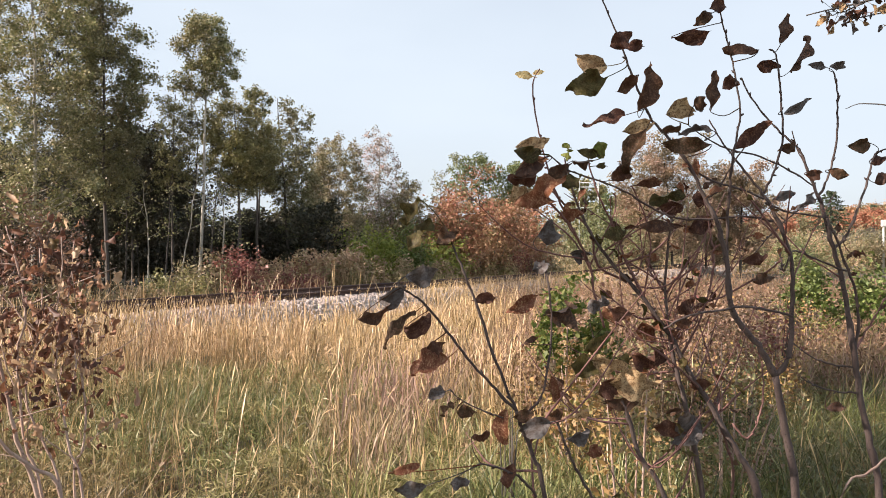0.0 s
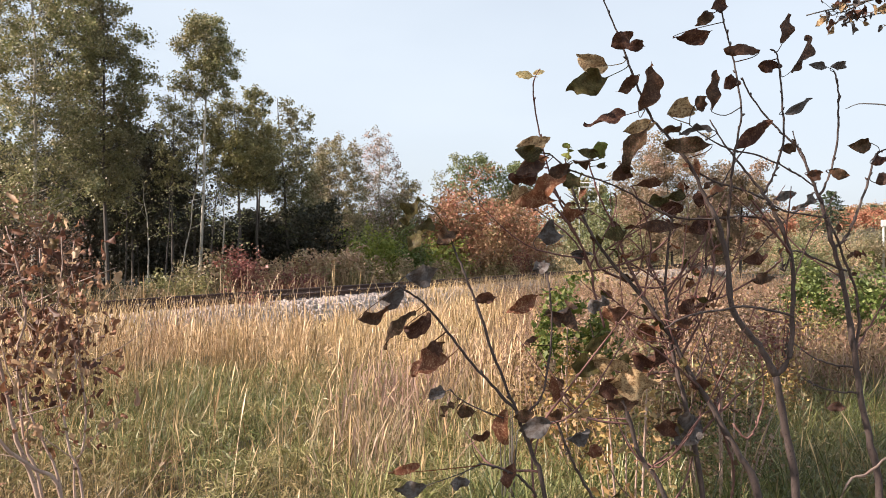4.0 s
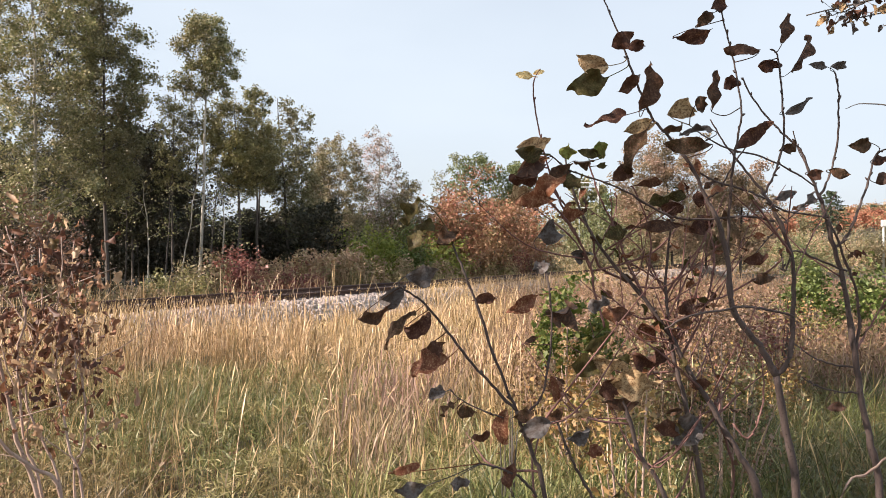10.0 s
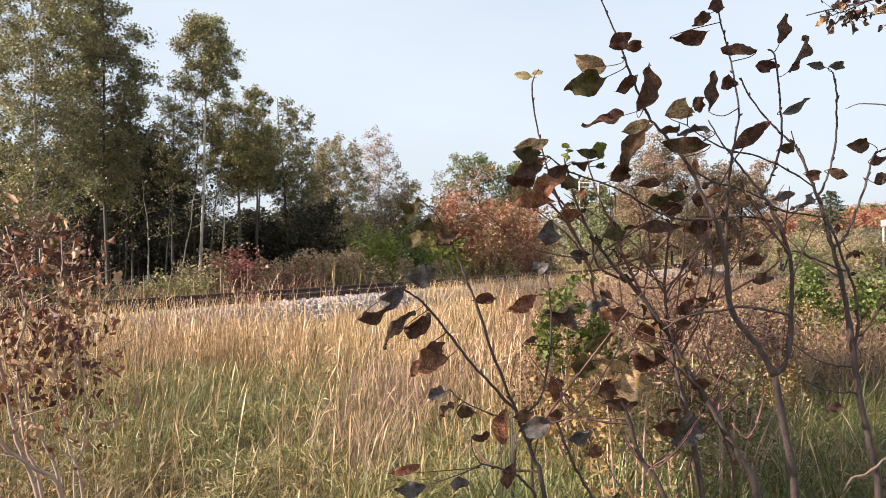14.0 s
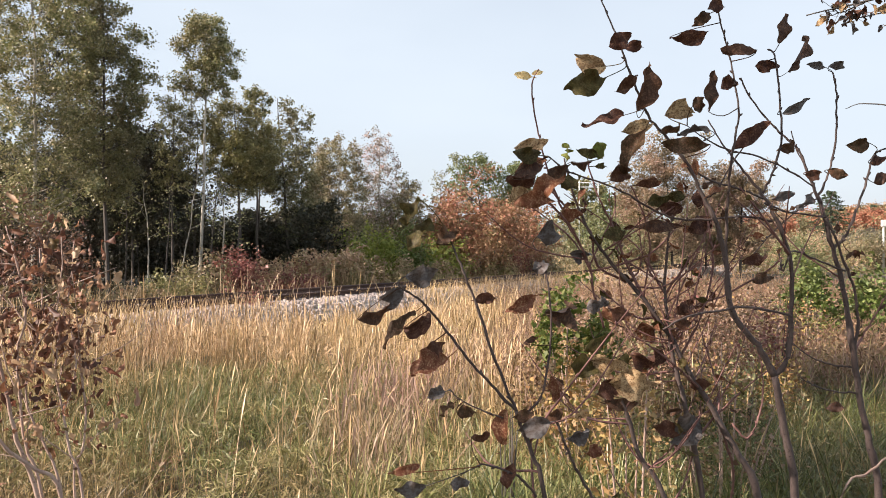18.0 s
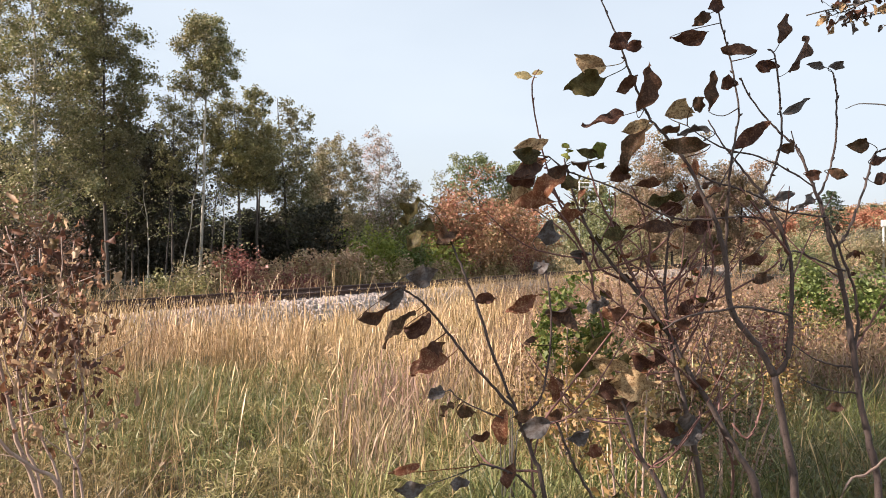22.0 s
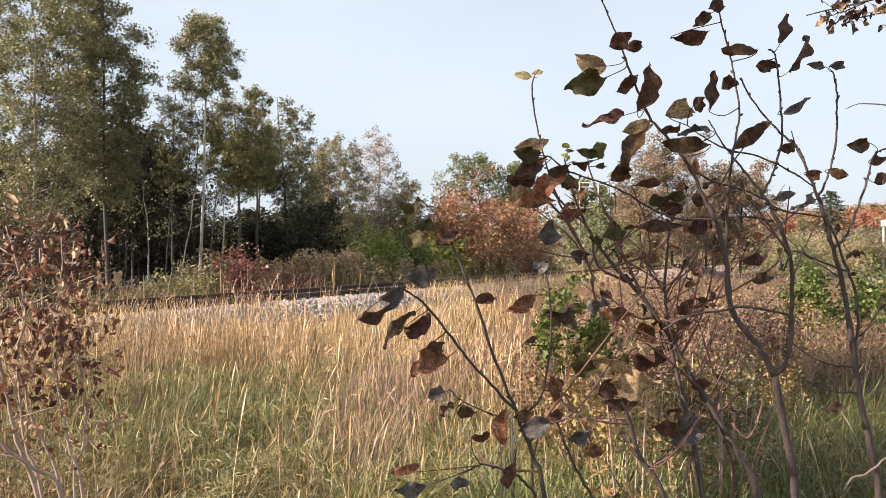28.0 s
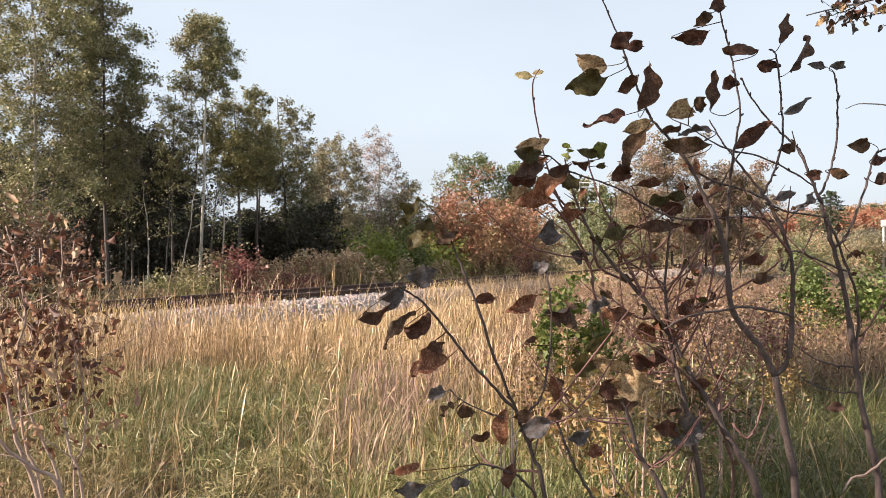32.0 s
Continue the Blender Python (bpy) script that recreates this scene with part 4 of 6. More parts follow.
# ---- grass ----
def field_grass():
    def spots(n, x0, x1, y0, y1, power=1.0, margin=1.5):
        y = y0 + (y1 - y0) * rng.random(n) ** power
        x = x0 + (x1 - x0) * rng.random(n)
        ok = field_side(x, y) > margin
        return x[ok], y[ok]

    def lumps(x, y, s=0.6, seed=0.0):
        return np.array([noise.noise((a * s, b * s, seed)) for a, b in zip(x, y)])

    def tufts(n, per, x0, x1, y0, y1, power, margin, size, thick):
        """Blade feet gathered in tufts, with bare gaps between."""
        x, y = spots(n, x0, x1, y0, y1, power, margin)
        ok = thick(x, y)
        x, y = x[ok], y[ok]
        big = 0.6 + 0.8 * rng.random(len(x))
        k = rng.poisson(per * big)
        return np.repeat(x, k) + rng.normal(size=k.sum()) * size, np.repeat(y, k) + rng.normal(size=k.sum()) * size, np.repeat(big, k)

    # tall straw grass
    pile = Pile()
    x, y, big = tufts(9500, 13, -11, 13, 6.2, 21, 0.9, 2.0, 0.05,
                      lambda x, y: lumps(x, y, 0.55, 4.0) + rng.normal(size=len(x)) * 0.25 > -0.2 + 1.0 * np.exp(-((x + 2.0) / 0.9) ** 2 - ((y - 8.4) / 1.2) ** 2) + 0.85 * np.clip((np.interp(x, [-2.5, -0.9], [10.0, 9.1]) - y) / 2.5, 0, 1) + 1.6 * np.clip((x - 0.03 * y - 0.5) / 1.2, 0, 1))
    a = (x - TRACK_P[0]) * TRACK_D[0] + (y - TRACK_P[1]) * TRACK_D[1]
    slope = np.interp(a, [-9.4, -8.2, -6.8], [1.3, 1.1, 0.1])
    edge = np.interp(field_side(x, y), [1.5, 7], [0.45, 1.0])
    h = (0.54 + 0.18 * rng.normal(size=len(x))).clip(0.2, 1.1) * (0.75 + 0.25 * big) * np.maximum(edge, slope) * (0.95 + 0.55 * lumps(x, y, 1.1, 21.0))
    blades(pile, x, y, ground_z(x, y) - 0.02, h, 0.0026 + 0.003 * rng.random(len(x)), 0.13, (0.15, 0.1), (0, 0.5, 0.8, 0.9, 1.0), (0.9, 0.7, 0.6, 2.4, 0.4))
    # broken stems and leaves caught across the stalks
    pick = rng.integers(0, len(x), 26000)
    leaf_cloud(pile, np.stack([x[pick], y[pick], ground_z(x[pick], y[pick]) + h[pick] * (0.35 + 0.6 * rng.random(len(pick)))], -1) + rng.normal(size=(len(pick), 3)) * 0.03, 0.10, 0.1, 0.06)
    tagged(new("straw_grass", pile.mesh("straw_grass", M["straw"])), "tall golden-tan dry grass with feathery seed heads", "grass", kind="stuff")
    # a few taller pale stalks in front
    pile = Pile()
    x, y = spots(750, -5, 4, 4.4, 9, 1.0)
    h = (0.68 + 0.16 * rng.normal(size=len(x))).clip(0.4, 1.05)
    blades(pile, x, y, ground_z(x, y) - 0.02, h, 0.0022 + 0.0016 * rng.random(len(x)), 0.16, (0.3, 0.2), (0, 0.5, 0.8, 0.9, 1.0), (1.0, 0.8, 0.7, 3.2, 0.5))
    tagged(new("tall_stalks", pile.mesh("tall_stalks", M["straw"])), "single tall pale grass stalks with seed heads", "grass", kind="stuff")
    # straws standing singly and in thin tufts through the green grass
    pile = Pile()
    x, y, big = tufts(1100, 4, -6, 3.2, 5.0, 11.5, 1.0, 2.0, 0.06, lambda x, y: (lumps(x, y, 0.45, 12.0) + rng.normal(size=len(x)) * 0.3 > 0.02) & (x < 0.2 + 0.25 * y))
    h = (0.42 + 0.15 * rng.normal(size=len(x))).clip(0.15, 0.8) * (0.7 + 0.3 * big)
    blades(pile, x, y, ground_z(x, y) - 0.02, h, 0.0018 + 0.002 * rng.random(len(x)), 0.16, (0.15, 0.1), (0, 0.5, 0.8, 0.9, 1.0), (1.0, 0.8, 0.7, 2.0, 0.4))
    tagged(new("standing_straws", pile.mesh("standing_straws", M["straw"])), "thin dry straws standing through the green grass", "grass", kind="stuff")
    # green grass beneath and in front
    pile = Pile()
    x, y, big = tufts(5600, 14, -7, 8, 4.6, 12.5, 1.1, 2.0, 0.035, lambda x, y: lumps(x, y, 1.6, 9.0) + rng.normal(size=len(x)) * 0.12 > 0.0)
    h = (0.29 + 0.10 * rng.normal(size=len(x))).clip(0.08, 0.6) * (0.5 + 0.6 * big)
    blades(pile, x, y, ground_z(x, y) - 0.02, h, 0.003 + 0.005 * rng.random(len(x)), 0.6, (0.2, 0.1), bow=1.5)
    tagged(new("green_grass", pile.mesh("green_grass", M["green_grass"])), "matted green and yellowing meadow grass", "grass", kind="stuff")
    # a mat of short leaves pointing every way, heaped in tussocks with dark hollows between
    pile = Pile()
    k = 150000
    x, y = spots(k, -6.5, 6, 4.8, 11.0, 1.15)
    heap = lumps(x, y, 1.5, 14.0)
    ok = heap + rng.normal(size=len(x)) * 0.12 > -0.12
    x, y, heap = x[ok], y[ok], heap[ok]
    z = 0.04 + (0.20 + 0.28 * heap.clip(-0.4, 0.5)) * rng.random(len(x)) ** 0.6
    leaf_cloud(pile, np.stack([x, y, ground_z(x, y) + z], -1), 0.085, -0.3, 0.085)
    tagged(new("grass_mat", pile.mesh("grass_mat", M["grass_mat"])), "dense mat of short green grass leaves in tussocks", "grass", kind="stuff")
    # dry thatch: short bent straws between the green blades
    pile = Pile()
    x, y, big = tufts(2000, 6, -7, 8, 4.4, 11, 1.1, 2.0, 0.04, lambda x, y: lumps(x, y, 1.4, 1.0) + rng.normal(size=len(x)) * 0.15 > 0.0)
    blades(pile, x, y, ground_z(x, y) - 0.02, (0.15 + 0.25 * rng.random(len(x))) * big, 0.0025 + 0.003 * rng.random(len(x)), 0.7, (0.2, 0.1))
    tagged(new("dry_thatch", pile.mesh("dry_thatch", M["straw"])), "bent dry straws matted between the green grass", "grass", kind="stuff")
    # broad fresh blades in front of the low shrub
    pile = Pile()
    x, y, big = tufts(560, 15, -0.55, 2.1, 4.9, 7.4, 1.0, 2.0, 0.04, lambda x, y: lumps(x, y, 1.6, 8.0) > -0.08)
    blades(pile, x, y, ground_z(x, y) - 0.02, (0.29 + 0.08 * rng.normal(size=len(x))).clip(0.1, 0.5) * (0.6 + 0.45 * big), 0.007 + 0.007 * rng.random(len(x)), 0.8, (0.2, 0.1), bow=1.5)
    tagged(new("fresh_grass", pile.mesh("fresh_grass", M["fresh_grass"])), "broad fresh yellow-green grass blades in arching tufts", "grass", kind="stuff")
    # short grass round the camera's feet
    pile = Pile()
    x, y, big = tufts(4200, 8, -9, 9, -9, 3.4, 1.0, 2.0, 0.06, lambda x, y: lumps(x, y, 0.8, 3.0) > -0.3)
    blades(pile, x, y, ground_z(x, y) - 0.02, (0.16 + 0.05 * rng.normal(size=len(x))).clip(0.05, 0.3) * big, 0.004 + 0.004 * rng.random(len(x)), 0.6, (0.2, 0.1))
    tagged(new("short_grass", pile.mesh("short_grass", M["green_grass"])), "short trodden green grass at the edge of the field", "grass", kind="stuff")
    # lush grass on the shaded side
    pile = Pile()
    x, y = spots(70000, 0.1, 8, 4.4, 12, 1.15)
    ok = 1.3 * lumps(x, y, 1.4, 2.0) + 0.45 * (x - 0.22 * y + 0.1) - 0.12 * (y - 7.5) > -0.1
    x, y = x[ok], y[ok]
    blades(pile, x, y, ground_z(x, y) - 0.02, (0.40 + 0.13 * rng.normal(size=len(x))).clip(0.12, 0.8), 0.005 + 0.008 * rng.random(len(x)), 0.8, bow=1.6)
    tagged(new("lush_grass", pile.mesh("lush_grass", M["lush_grass"])), "lush green grass under the shrubs", "grass", kind="stuff")
    # a greener hollow in the straw
    pile = Pile()
    x, y = -2.1 + 0.8 * rng.normal(size=9000), 8.3 + 0.9 * rng.normal(size=9000)
    ok = lumps(x, y, 1.3, 31.0) > -0.12
    x, y = x[ok], y[ok]
    blades(pile, x, y, ground_z(x, y) - 0.02, (0.30 + 0.10 * rng.normal(size=len(x))).clip(0.1, 0.6), 0.004 + 0.005 * rng.random(len(x)), 0.55)
    tagged(new("green_hollow", pile.mesh("green_hollow", M["lush_grass"])), "fresh green grass in a hollow of the straw", "grass", kind="stuff")
    # pinkish weeds
    pile = Pile()
    for cx, cy, sx, n in ((-0.45, 6.4, 0.2, 260), (-0.45, 7.5, 0.3, 420), (0.0, 8.6, 0.5, 420), (2.9, 9.5, 1.2, 3600), (3.4, 13.0, 2.2, 3600), (-4.0, 13.5, 0.8, 700)):
        x, y = cx + rng.normal(size=n) * sx, cy + rng.normal(size=n) * 0.6
        blades(pile, x, y, ground_z(x, y), 0.44 + 0.13 * rng.normal(size=n), 0.003 + 0.003 * rng.random(n), 0.2, (0.2, 0.1), (0, 0.5, 0.8, 0.9, 1.0), (0.6, 0.6, 1.4, 2.6, 0.5))
    tagged(new("pink_weeds", pile.mesh("pink_weeds", M["pink_weed"])), "pinkish dry weeds among the grass", "weeds", kind="stuff")
    # tangled brown weeds on the shrubs' side of the field
    pile = Pile()
    n = 60000
    y = 5.6 + 29.0 * rng.random(n) ** 1.4
    x = y * (0.06 + 0.65 * rng.random(n))
    ok = (field_side(x, y) > 1.3) & (lumps(x, y, 0.9, 6.0) + 0.2 * rng.normal(size=n) > -0.12) & (y > 6.6 + 2.4 * np.clip((x / y - 0.18) / 0.12, 0, 1) + 0.5 * rng.normal(size=n))
    x, y = x[ok], y[ok]
    blades(pile, x, y, ground_z(x, y), (0.5 + 0.18 * rng.normal(size=len(x))).clip(0.2, 0.95) * np.interp(field_side(x, y), [1.3, 5], [0.6, 1.0]), 0.002 + 0.002 * rng.random(len(x)) + 0.00012 * y, 0.34, (0.1, 0.1), (0, 0.4, 0.7, 0.88, 1.0), (0.8, 0.7, 1.0, 1.7, 0.6))
    k = 85000
    pick = rng.integers(0, len(x), k)
    c = np.stack([x[pick], y[pick], ground_z(x[pick], y[pick]) + 0.1 + 0.5 * rng.random(k)], -1) + rng.normal(size=(k, 3)) * 0.05
    leaf_cloud(pile, c, 0.042, 0.1, 0.34)
    tagged(new("brown_weeds", pile.mesh("brown_weeds", M["brown_weed"])), "tangled dry brown and pinkish weeds with curled leaves", "weeds", kind="stuff")
    # far meadow beside and beyond the rails
    pile = Pile()
    n = 70000
    y = 14 + 190 * rng.random(n) ** 1.5
    x = y * (-0.75 + 1.75 * rng.random(n))
    f = field_side(x, y)
    ok = ((f > 1.3) & (x < 0.1 * y)) | ((f < -3.2) & (x > 0.12 * y))
    x, y = x[ok], y[ok]
    blades(pile, x, y, ground_z(x, y) - 0.02, (0.4 + 0.4 * rng.random(len(x))) * np.interp(field_side(x, y), [-6, -3, 1, 6], [1, 0.9, 0.5, 1.0]), 0.006 + 0.0008 * y, 0.2)
    tagged(new("far_meadow", pile.mesh("far_meadow", M["straw"])), "tan dry meadow grass stretching past the railway", "grass", kind="stuff")
    # a thin fringe of stalks on the bank
    pile = Pile()
    n = 22000
    a, c = rng.random(n) ** 1.3 * 75 - 18, 0.45 + 1.7 * rng.random(n) ** 0.8
    ok = rng.random(n) < np.interp(a, [-7.5, -4.6, -2.8, 1.5, 3.0, 16, 24], [0.9, 0.8, 0.05, 0.05, 1, 1, 0.15])
    a, c = a[ok], c[ok]
    n = len(a)
    x, y = TRACK_P[0] + TRACK_D[0] * a + TRACK_N[0] * c, TRACK_P[1] + TRACK_D[1] * a + TRACK_N[1] * c
    blades(pile, x, y, np.interp(c, [0.8, 1.05, 1.95], [0.45, 0.4, -0.08]), (0.25 + 0.35 * rng.random(n)) * np.interp(c, [0.4, 1.2], [0.45, 1.0]), 0.006 + 0.006 * rng.random(n), 0.25)
    n = 2200
    a, c = rng.random(n) * 70 - 16, -2.6 - 1.8 * rng.random(n)
    x, y = TRACK_P[0] + TRACK_D[0] * a + TRACK_N[0] * c, TRACK_P[1] + TRACK_D[1] * a + TRACK_N[1] * c
    blades(pile, x, y, np.interp(-c, [2.6, 3.1, 3.6], [0.4, 0.16, -0.08]), 0.5 + 0.5 * rng.random(n), 0.01 + 0.008 * rng.random(n), 0.25)
    tagged(new("bank_stalks", pile.mesh("bank_stalks", M["straw"])), "thin straw stalks growing along the railway bank", "grass", kind="stuff")


field_grass()


# ---- the shrubs close to the camera ----
STEMS, FLUTTER, ALL_STEMS = [], [], []


def shrub(name, at, label, category="shrub"):
    return thing(name, at, label, category)


def stem_maker(owner, mat, name="stem", sway=0.0, girth=1.0):
    """Returns a maker of stems under owner: each is a knotty tapering tube that can sway about its foot."""
    def make(points, label="", sway_by=None):
        p = np.asarray(points, float) * np.array([1, 1, 1, girth])
        line = smooth_line(p, 5)
        knots = 1 + 0.28 * (rng.random(len(line)) ** 4) * (line[:, 3] < 0.008)
        line[:, 3] *= knots
        kink = rng.normal(size=(len(line), 3)) * np.minimum(line[:, 3:4], 0.003) * 0.3
        kink[0] = kink[-1] = 0
        line[:, :3] += kink
        pile = Pile()
        foot = line[0, :3].copy()
        line[:, :3] -= foot
        tube(pile, line, 7 if p[0, 3] > 0.006 else 5, 0.12)
        # buds
        for i in range(2, len(line) - 1):
            if line[i, 3] < 0.006 and rng.random() < 0.30:
                d = rng.normal(size=3) * 0.5 + (line[i + 1, :3] - line[i, :3]) / (np.linalg.norm(line[i + 1, :3] - line[i, :3]) + 1e-9)
                d = d / np.linalg.norm(d) * 0.009
                a = line[i, :3]
                tube(pile, [(*a, line[i, 3]), (*(a + d * 0.6), 0.0022), (*(a + d), 0.0006)], 4)
        ob = part(name, pile, mat, owner, label, True, Vector(foot) - owner.location)
        amount = sway if sway_by is None else sway_by
        if amount:
            STEMS.append((ob, amount, len(STEMS)))
        ALL_STEMS.append((ob, foot, line))
        return ob, foot, line
    return make


def leaf_pile(length, width, curl, seed, torn=0.10, folds=(0.15, 0.5, 0.9, 1.3)):
    """A dried leaf: pointed oval with a folded midrib, wavy and torn edges, bent along its length."""
    r = np.random.default_rng(seed)
    n, m = 19, 7
    s = np.linspace(0, 1, n)
    t = np.linspace(-1, 1, m)
    skew = r.uniform(0.7, 1.05)
    half = width * 0.5 * np.sin(np.pi * np.clip(s, 0.015, 0.99) ** skew) ** r.uniform(0.8, 1.15)
    ragged = np.ones((n, m))
    for e in (0, m - 1):
        bite = np.convolve(r.random(n + 2) ** 3, (0.2, 0.6, 0.2), "valid")
        lobes = 0.02 * np.sin(s * r.uniform(9, 15) + r.random() * 6) + 0.035 * np.sin(s * r.uniform(24, 34) + r.random() * 6)
        ragged[:, e] = 1 - torn * bite * 1.5 + lobes
        ragged[:, 1 if e == 0 else m - 2] = 1 - torn * bite * 0.6 + lobes * 0.7
    y = half[:, None] * t[None] * ragged * (1 + r.uniform(-0.25, 0.25) * np.sign(t))[None]
    fold, wave = r.choice(folds) * r.uniform(0.7, 1.2), r.uniform(0.1, 0.3)
    z = np.abs(y) * fold + width * wave * (np.sin(s * r.uniform(6, 13) + r.random() * 6)[:, None] * t[None] ** 2 * np.sign(t)[None]
                                           + 0.5 * np.sin(s * r.uniform(9, 16) + r.random() * 6)[:, None] * t[None] ** 2)
    z += width * 0.03 * r.normal(size=(n, m)) * np.abs(t)[None]
    ang = curl * 2.0 * (s - 0.3) + r.uniform(0.2, 1.6) * np.clip(s - 0.75, 0, 1) / 0.25 * np.sign(r.normal())
    step = length / (n - 1)
    cx = np.concatenate([[0], np.cumsum(np.cos(ang[:-1]) * step)])
    cz = np.concatenate([[0], np.cumsum(-np.sin(ang[:-1]) * step)])
    bend = width * r.uniform(-0.2, 0.2) * np.sin(s * np.pi * 0.9)
    twist = r.normal() * 0.5 * s
    yy = y * np.cos(twist)[:, None] - z * np.sin(twist)[:, None] + bend[:, None]
    zz = y * np.sin(twist)[:, None] + z * np.cos(twist)[:, None]
    v = np.stack([cx[:, None] + zz * np.sin(ang)[:, None], yy, cz[:, None] + zz * np.cos(ang)[:, None]], -1).reshape(-1, 3)
    i, j = np.meshgrid(np.arange(n - 1), np.arange(m - 1), indexing="ij")
    q = np.stack([i * m + j, (i + 1) * m + j, (i + 1) * m + j + 1, i * m + j + 1], -1).reshape(-1, 4)
    v[:, 0] *= np.clip(length / (np.ptp(v[:, 0]) + 1e-6), 0.8, 1.5)
    return Pile().add(v, q)


def leaf(stem, at, angle, length, width, roll, curl, mat, flutter=1.0, label=""):
    """A leaf: at is its middle, angle its slope from the level, roll its turn about its own length.
    Its stalk runs to the nearest stem, which carries it."""
    a = radians(angle)
    u = Vector((math.cos(a), random.uniform(-0.25, 0.25), math.sin(a))).normalized()
    nrm = Vector((0, -1, 0))
    v = nrm.cross(u).normalized()
    nrm = u.cross(v)
    turn = Matrix.Rotation(radians(roll), 3, u)
    v, nrm = turn @ v, turn @ nrm
    k = len(FLUTTER)
    pile = leaf_pile(length, width, curl, k + 5, folds=(0.1, 0.25, 0.45) if abs(roll) < 10 else (0.15, 0.5, 0.9, 1.3))
    m3 = Matrix((u, v, nrm)).transposed()
    blade = pile.v[0]
    mid = Vector((blade.max(0) + blade.min(0)) / 2)
    base = Vector(at) - m3 @ mid
    near = None
    for cand in ALL_STEMS:
        pts = cand[2][:, :3] + cand[1]
        dist = np.linalg.norm(pts - np.array(base), axis=1) * (0.7 if cand[0] == stem[0] else 1.0)
        i = int(dist.argmin())
        if near is None or dist[i] < near[0]:
            near = (dist[i], cand, pts[i])
    ob, foot, _ = near[1]
    end = m3.transposed() @ (Vector(near[2]) - base)
    sag = end * 0.5 + Vector((-0.15 * length, 0, 0))
    tube(pile, smooth_line([(*end, 0.0012), (*sag, 0.0009), (0, 0, 0, 0.0008), (length * 0.2, 0, 0.0005, 0.0005)], 3), 4)
    lf = part("leaf", pile, mat, ob, label, True)
    m = m3.to_4x4()
    m.translation = base - Vector(foot)
    lf.matrix_basis = m
    FLUTTER.append((lf, m.copy(), flutter, k))
    return lf


def dress(stem, count, lo, hi, mats, size=0.03):
    """Small dry leaves at chance places along a stem."""
    ob, foot, line = stem
    for _ in range(count):
        i = rng.uniform(lo, hi) * (len(line) - 1)
        p = line[int(i), :3] + foot
        ang = rng.uniform(-60, 240)
        s = size * rng.uniform(0.6, 1.4)
        d = np.array([math.cos(radians(ang)), rng.normal() * 0.3, math.sin(radians(ang))])
        leaf(stem, tuple(p + d * s * 0.75), ang, s, s * rng.uniform(0.35, 0.6), rng.uniform(-60, 60), rng.uniform(-0.4, 0.7), M[mats[int(rng.integers(len(mats)))]], 0.6)


# the tall forked shrub
tall = shrub("leafy_shrub", (0.70, 1.82, 0.0), "tall forked shrub with dark curled brown leaves, half bare")
thick = stem_maker(tall, M["bark_shrub"], "stem", girth=0.6)
twig = stem_maker(tall, M["bark_shrub"], "branch", 0.25, girth=0.62)
fork_foot = thick([(0.743, 1.82, -0.052, 0.0159), (0.724, 1.81, 0.63, 0.0152), (0.703, 1.81, 1.103, 0.0141), (0.68, 1.81, 1.242, 0.0124), (0.658, 1.8, 1.349, 0.0118)])
fork_left = thick([(0.658, 1.8, 1.349, 0.0112), (0.624, 1.8, 1.409, 0.0101), (0.582, 1.79, 1.456, 0.0095), (0.565, 1.79, 1.501, 0.0089), (0.558, 1.79, 1.579, 0.0078), (0.539, 1.78, 1.645, 0.0072), (0.513, 1.78, 1.701, 0.0061), (0.484, 1.77, 1.756, 0.0055), (0.447, 1.77, 1.808, 0.005), (0.408, 1.77, 1.852, 0.0044), (0.378, 1.76, 1.908, 0.0038), (0.355, 1.76, 1.968, 0.0033), (0.337, 1.76, 2.016, 0.0027), (0.308, 1.75, 2.077, 0.0022), (0.29, 1.75, 2.113, 0.0016)])
fork_right = thick([(0.658, 1.8, 1.349, 0.009), (0.685, 1.8, 1.386, 0.0084), (0.695, 1.81, 1.466, 0.0079), (0.697, 1.81, 1.556, 0.0073), (0.683, 1.82, 1.629, 0.0068), (0.659, 1.82, 1.683, 0.0062), (0.638, 1.83, 1.72, 0.0051), (0.601, 1.83, 1.766, 0.004), (0.569, 1.84, 1.812, 0.0029), (0.539, 1.84, 1.862, 0.0023)])
upright = twig([(0.562, 1.8, 1.568, 0.005), (0.565, 1.8, 1.646, 0.005), (0.565, 1.79, 1.724, 0.0045), (0.574, 1.79, 1.796, 0.0039), (0.586, 1.79, 1.863, 0.0033), (0.577, 1.79, 1.935, 0.0031), (0.566, 1.79, 1.99, 0.0028), (0.548, 1.78, 2.045, 0.0025), (0.536, 1.78, 2.099, 0.0022)])
riser = twig([(0.644, 1.83, 1.709, 0.004), (0.672, 1.84, 1.761, 0.0037), (0.688, 1.84, 1.83, 0.0034), (0.687, 1.85, 1.917, 0.0032), (0.68, 1.85, 1.988, 0.0029), (0.673, 1.86, 2.008, 0.0023)])
cross_high = twig([(0.743, 1.82, 1.726, 0.0028), (0.696, 1.82, 1.757, 0.0028), (0.632, 1.81, 1.784, 0.0028), (0.564, 1.81, 1.801, 0.0025), (0.517, 1.8, 1.823, 0.0022), (0.486, 1.8, 1.845, 0.0017)])
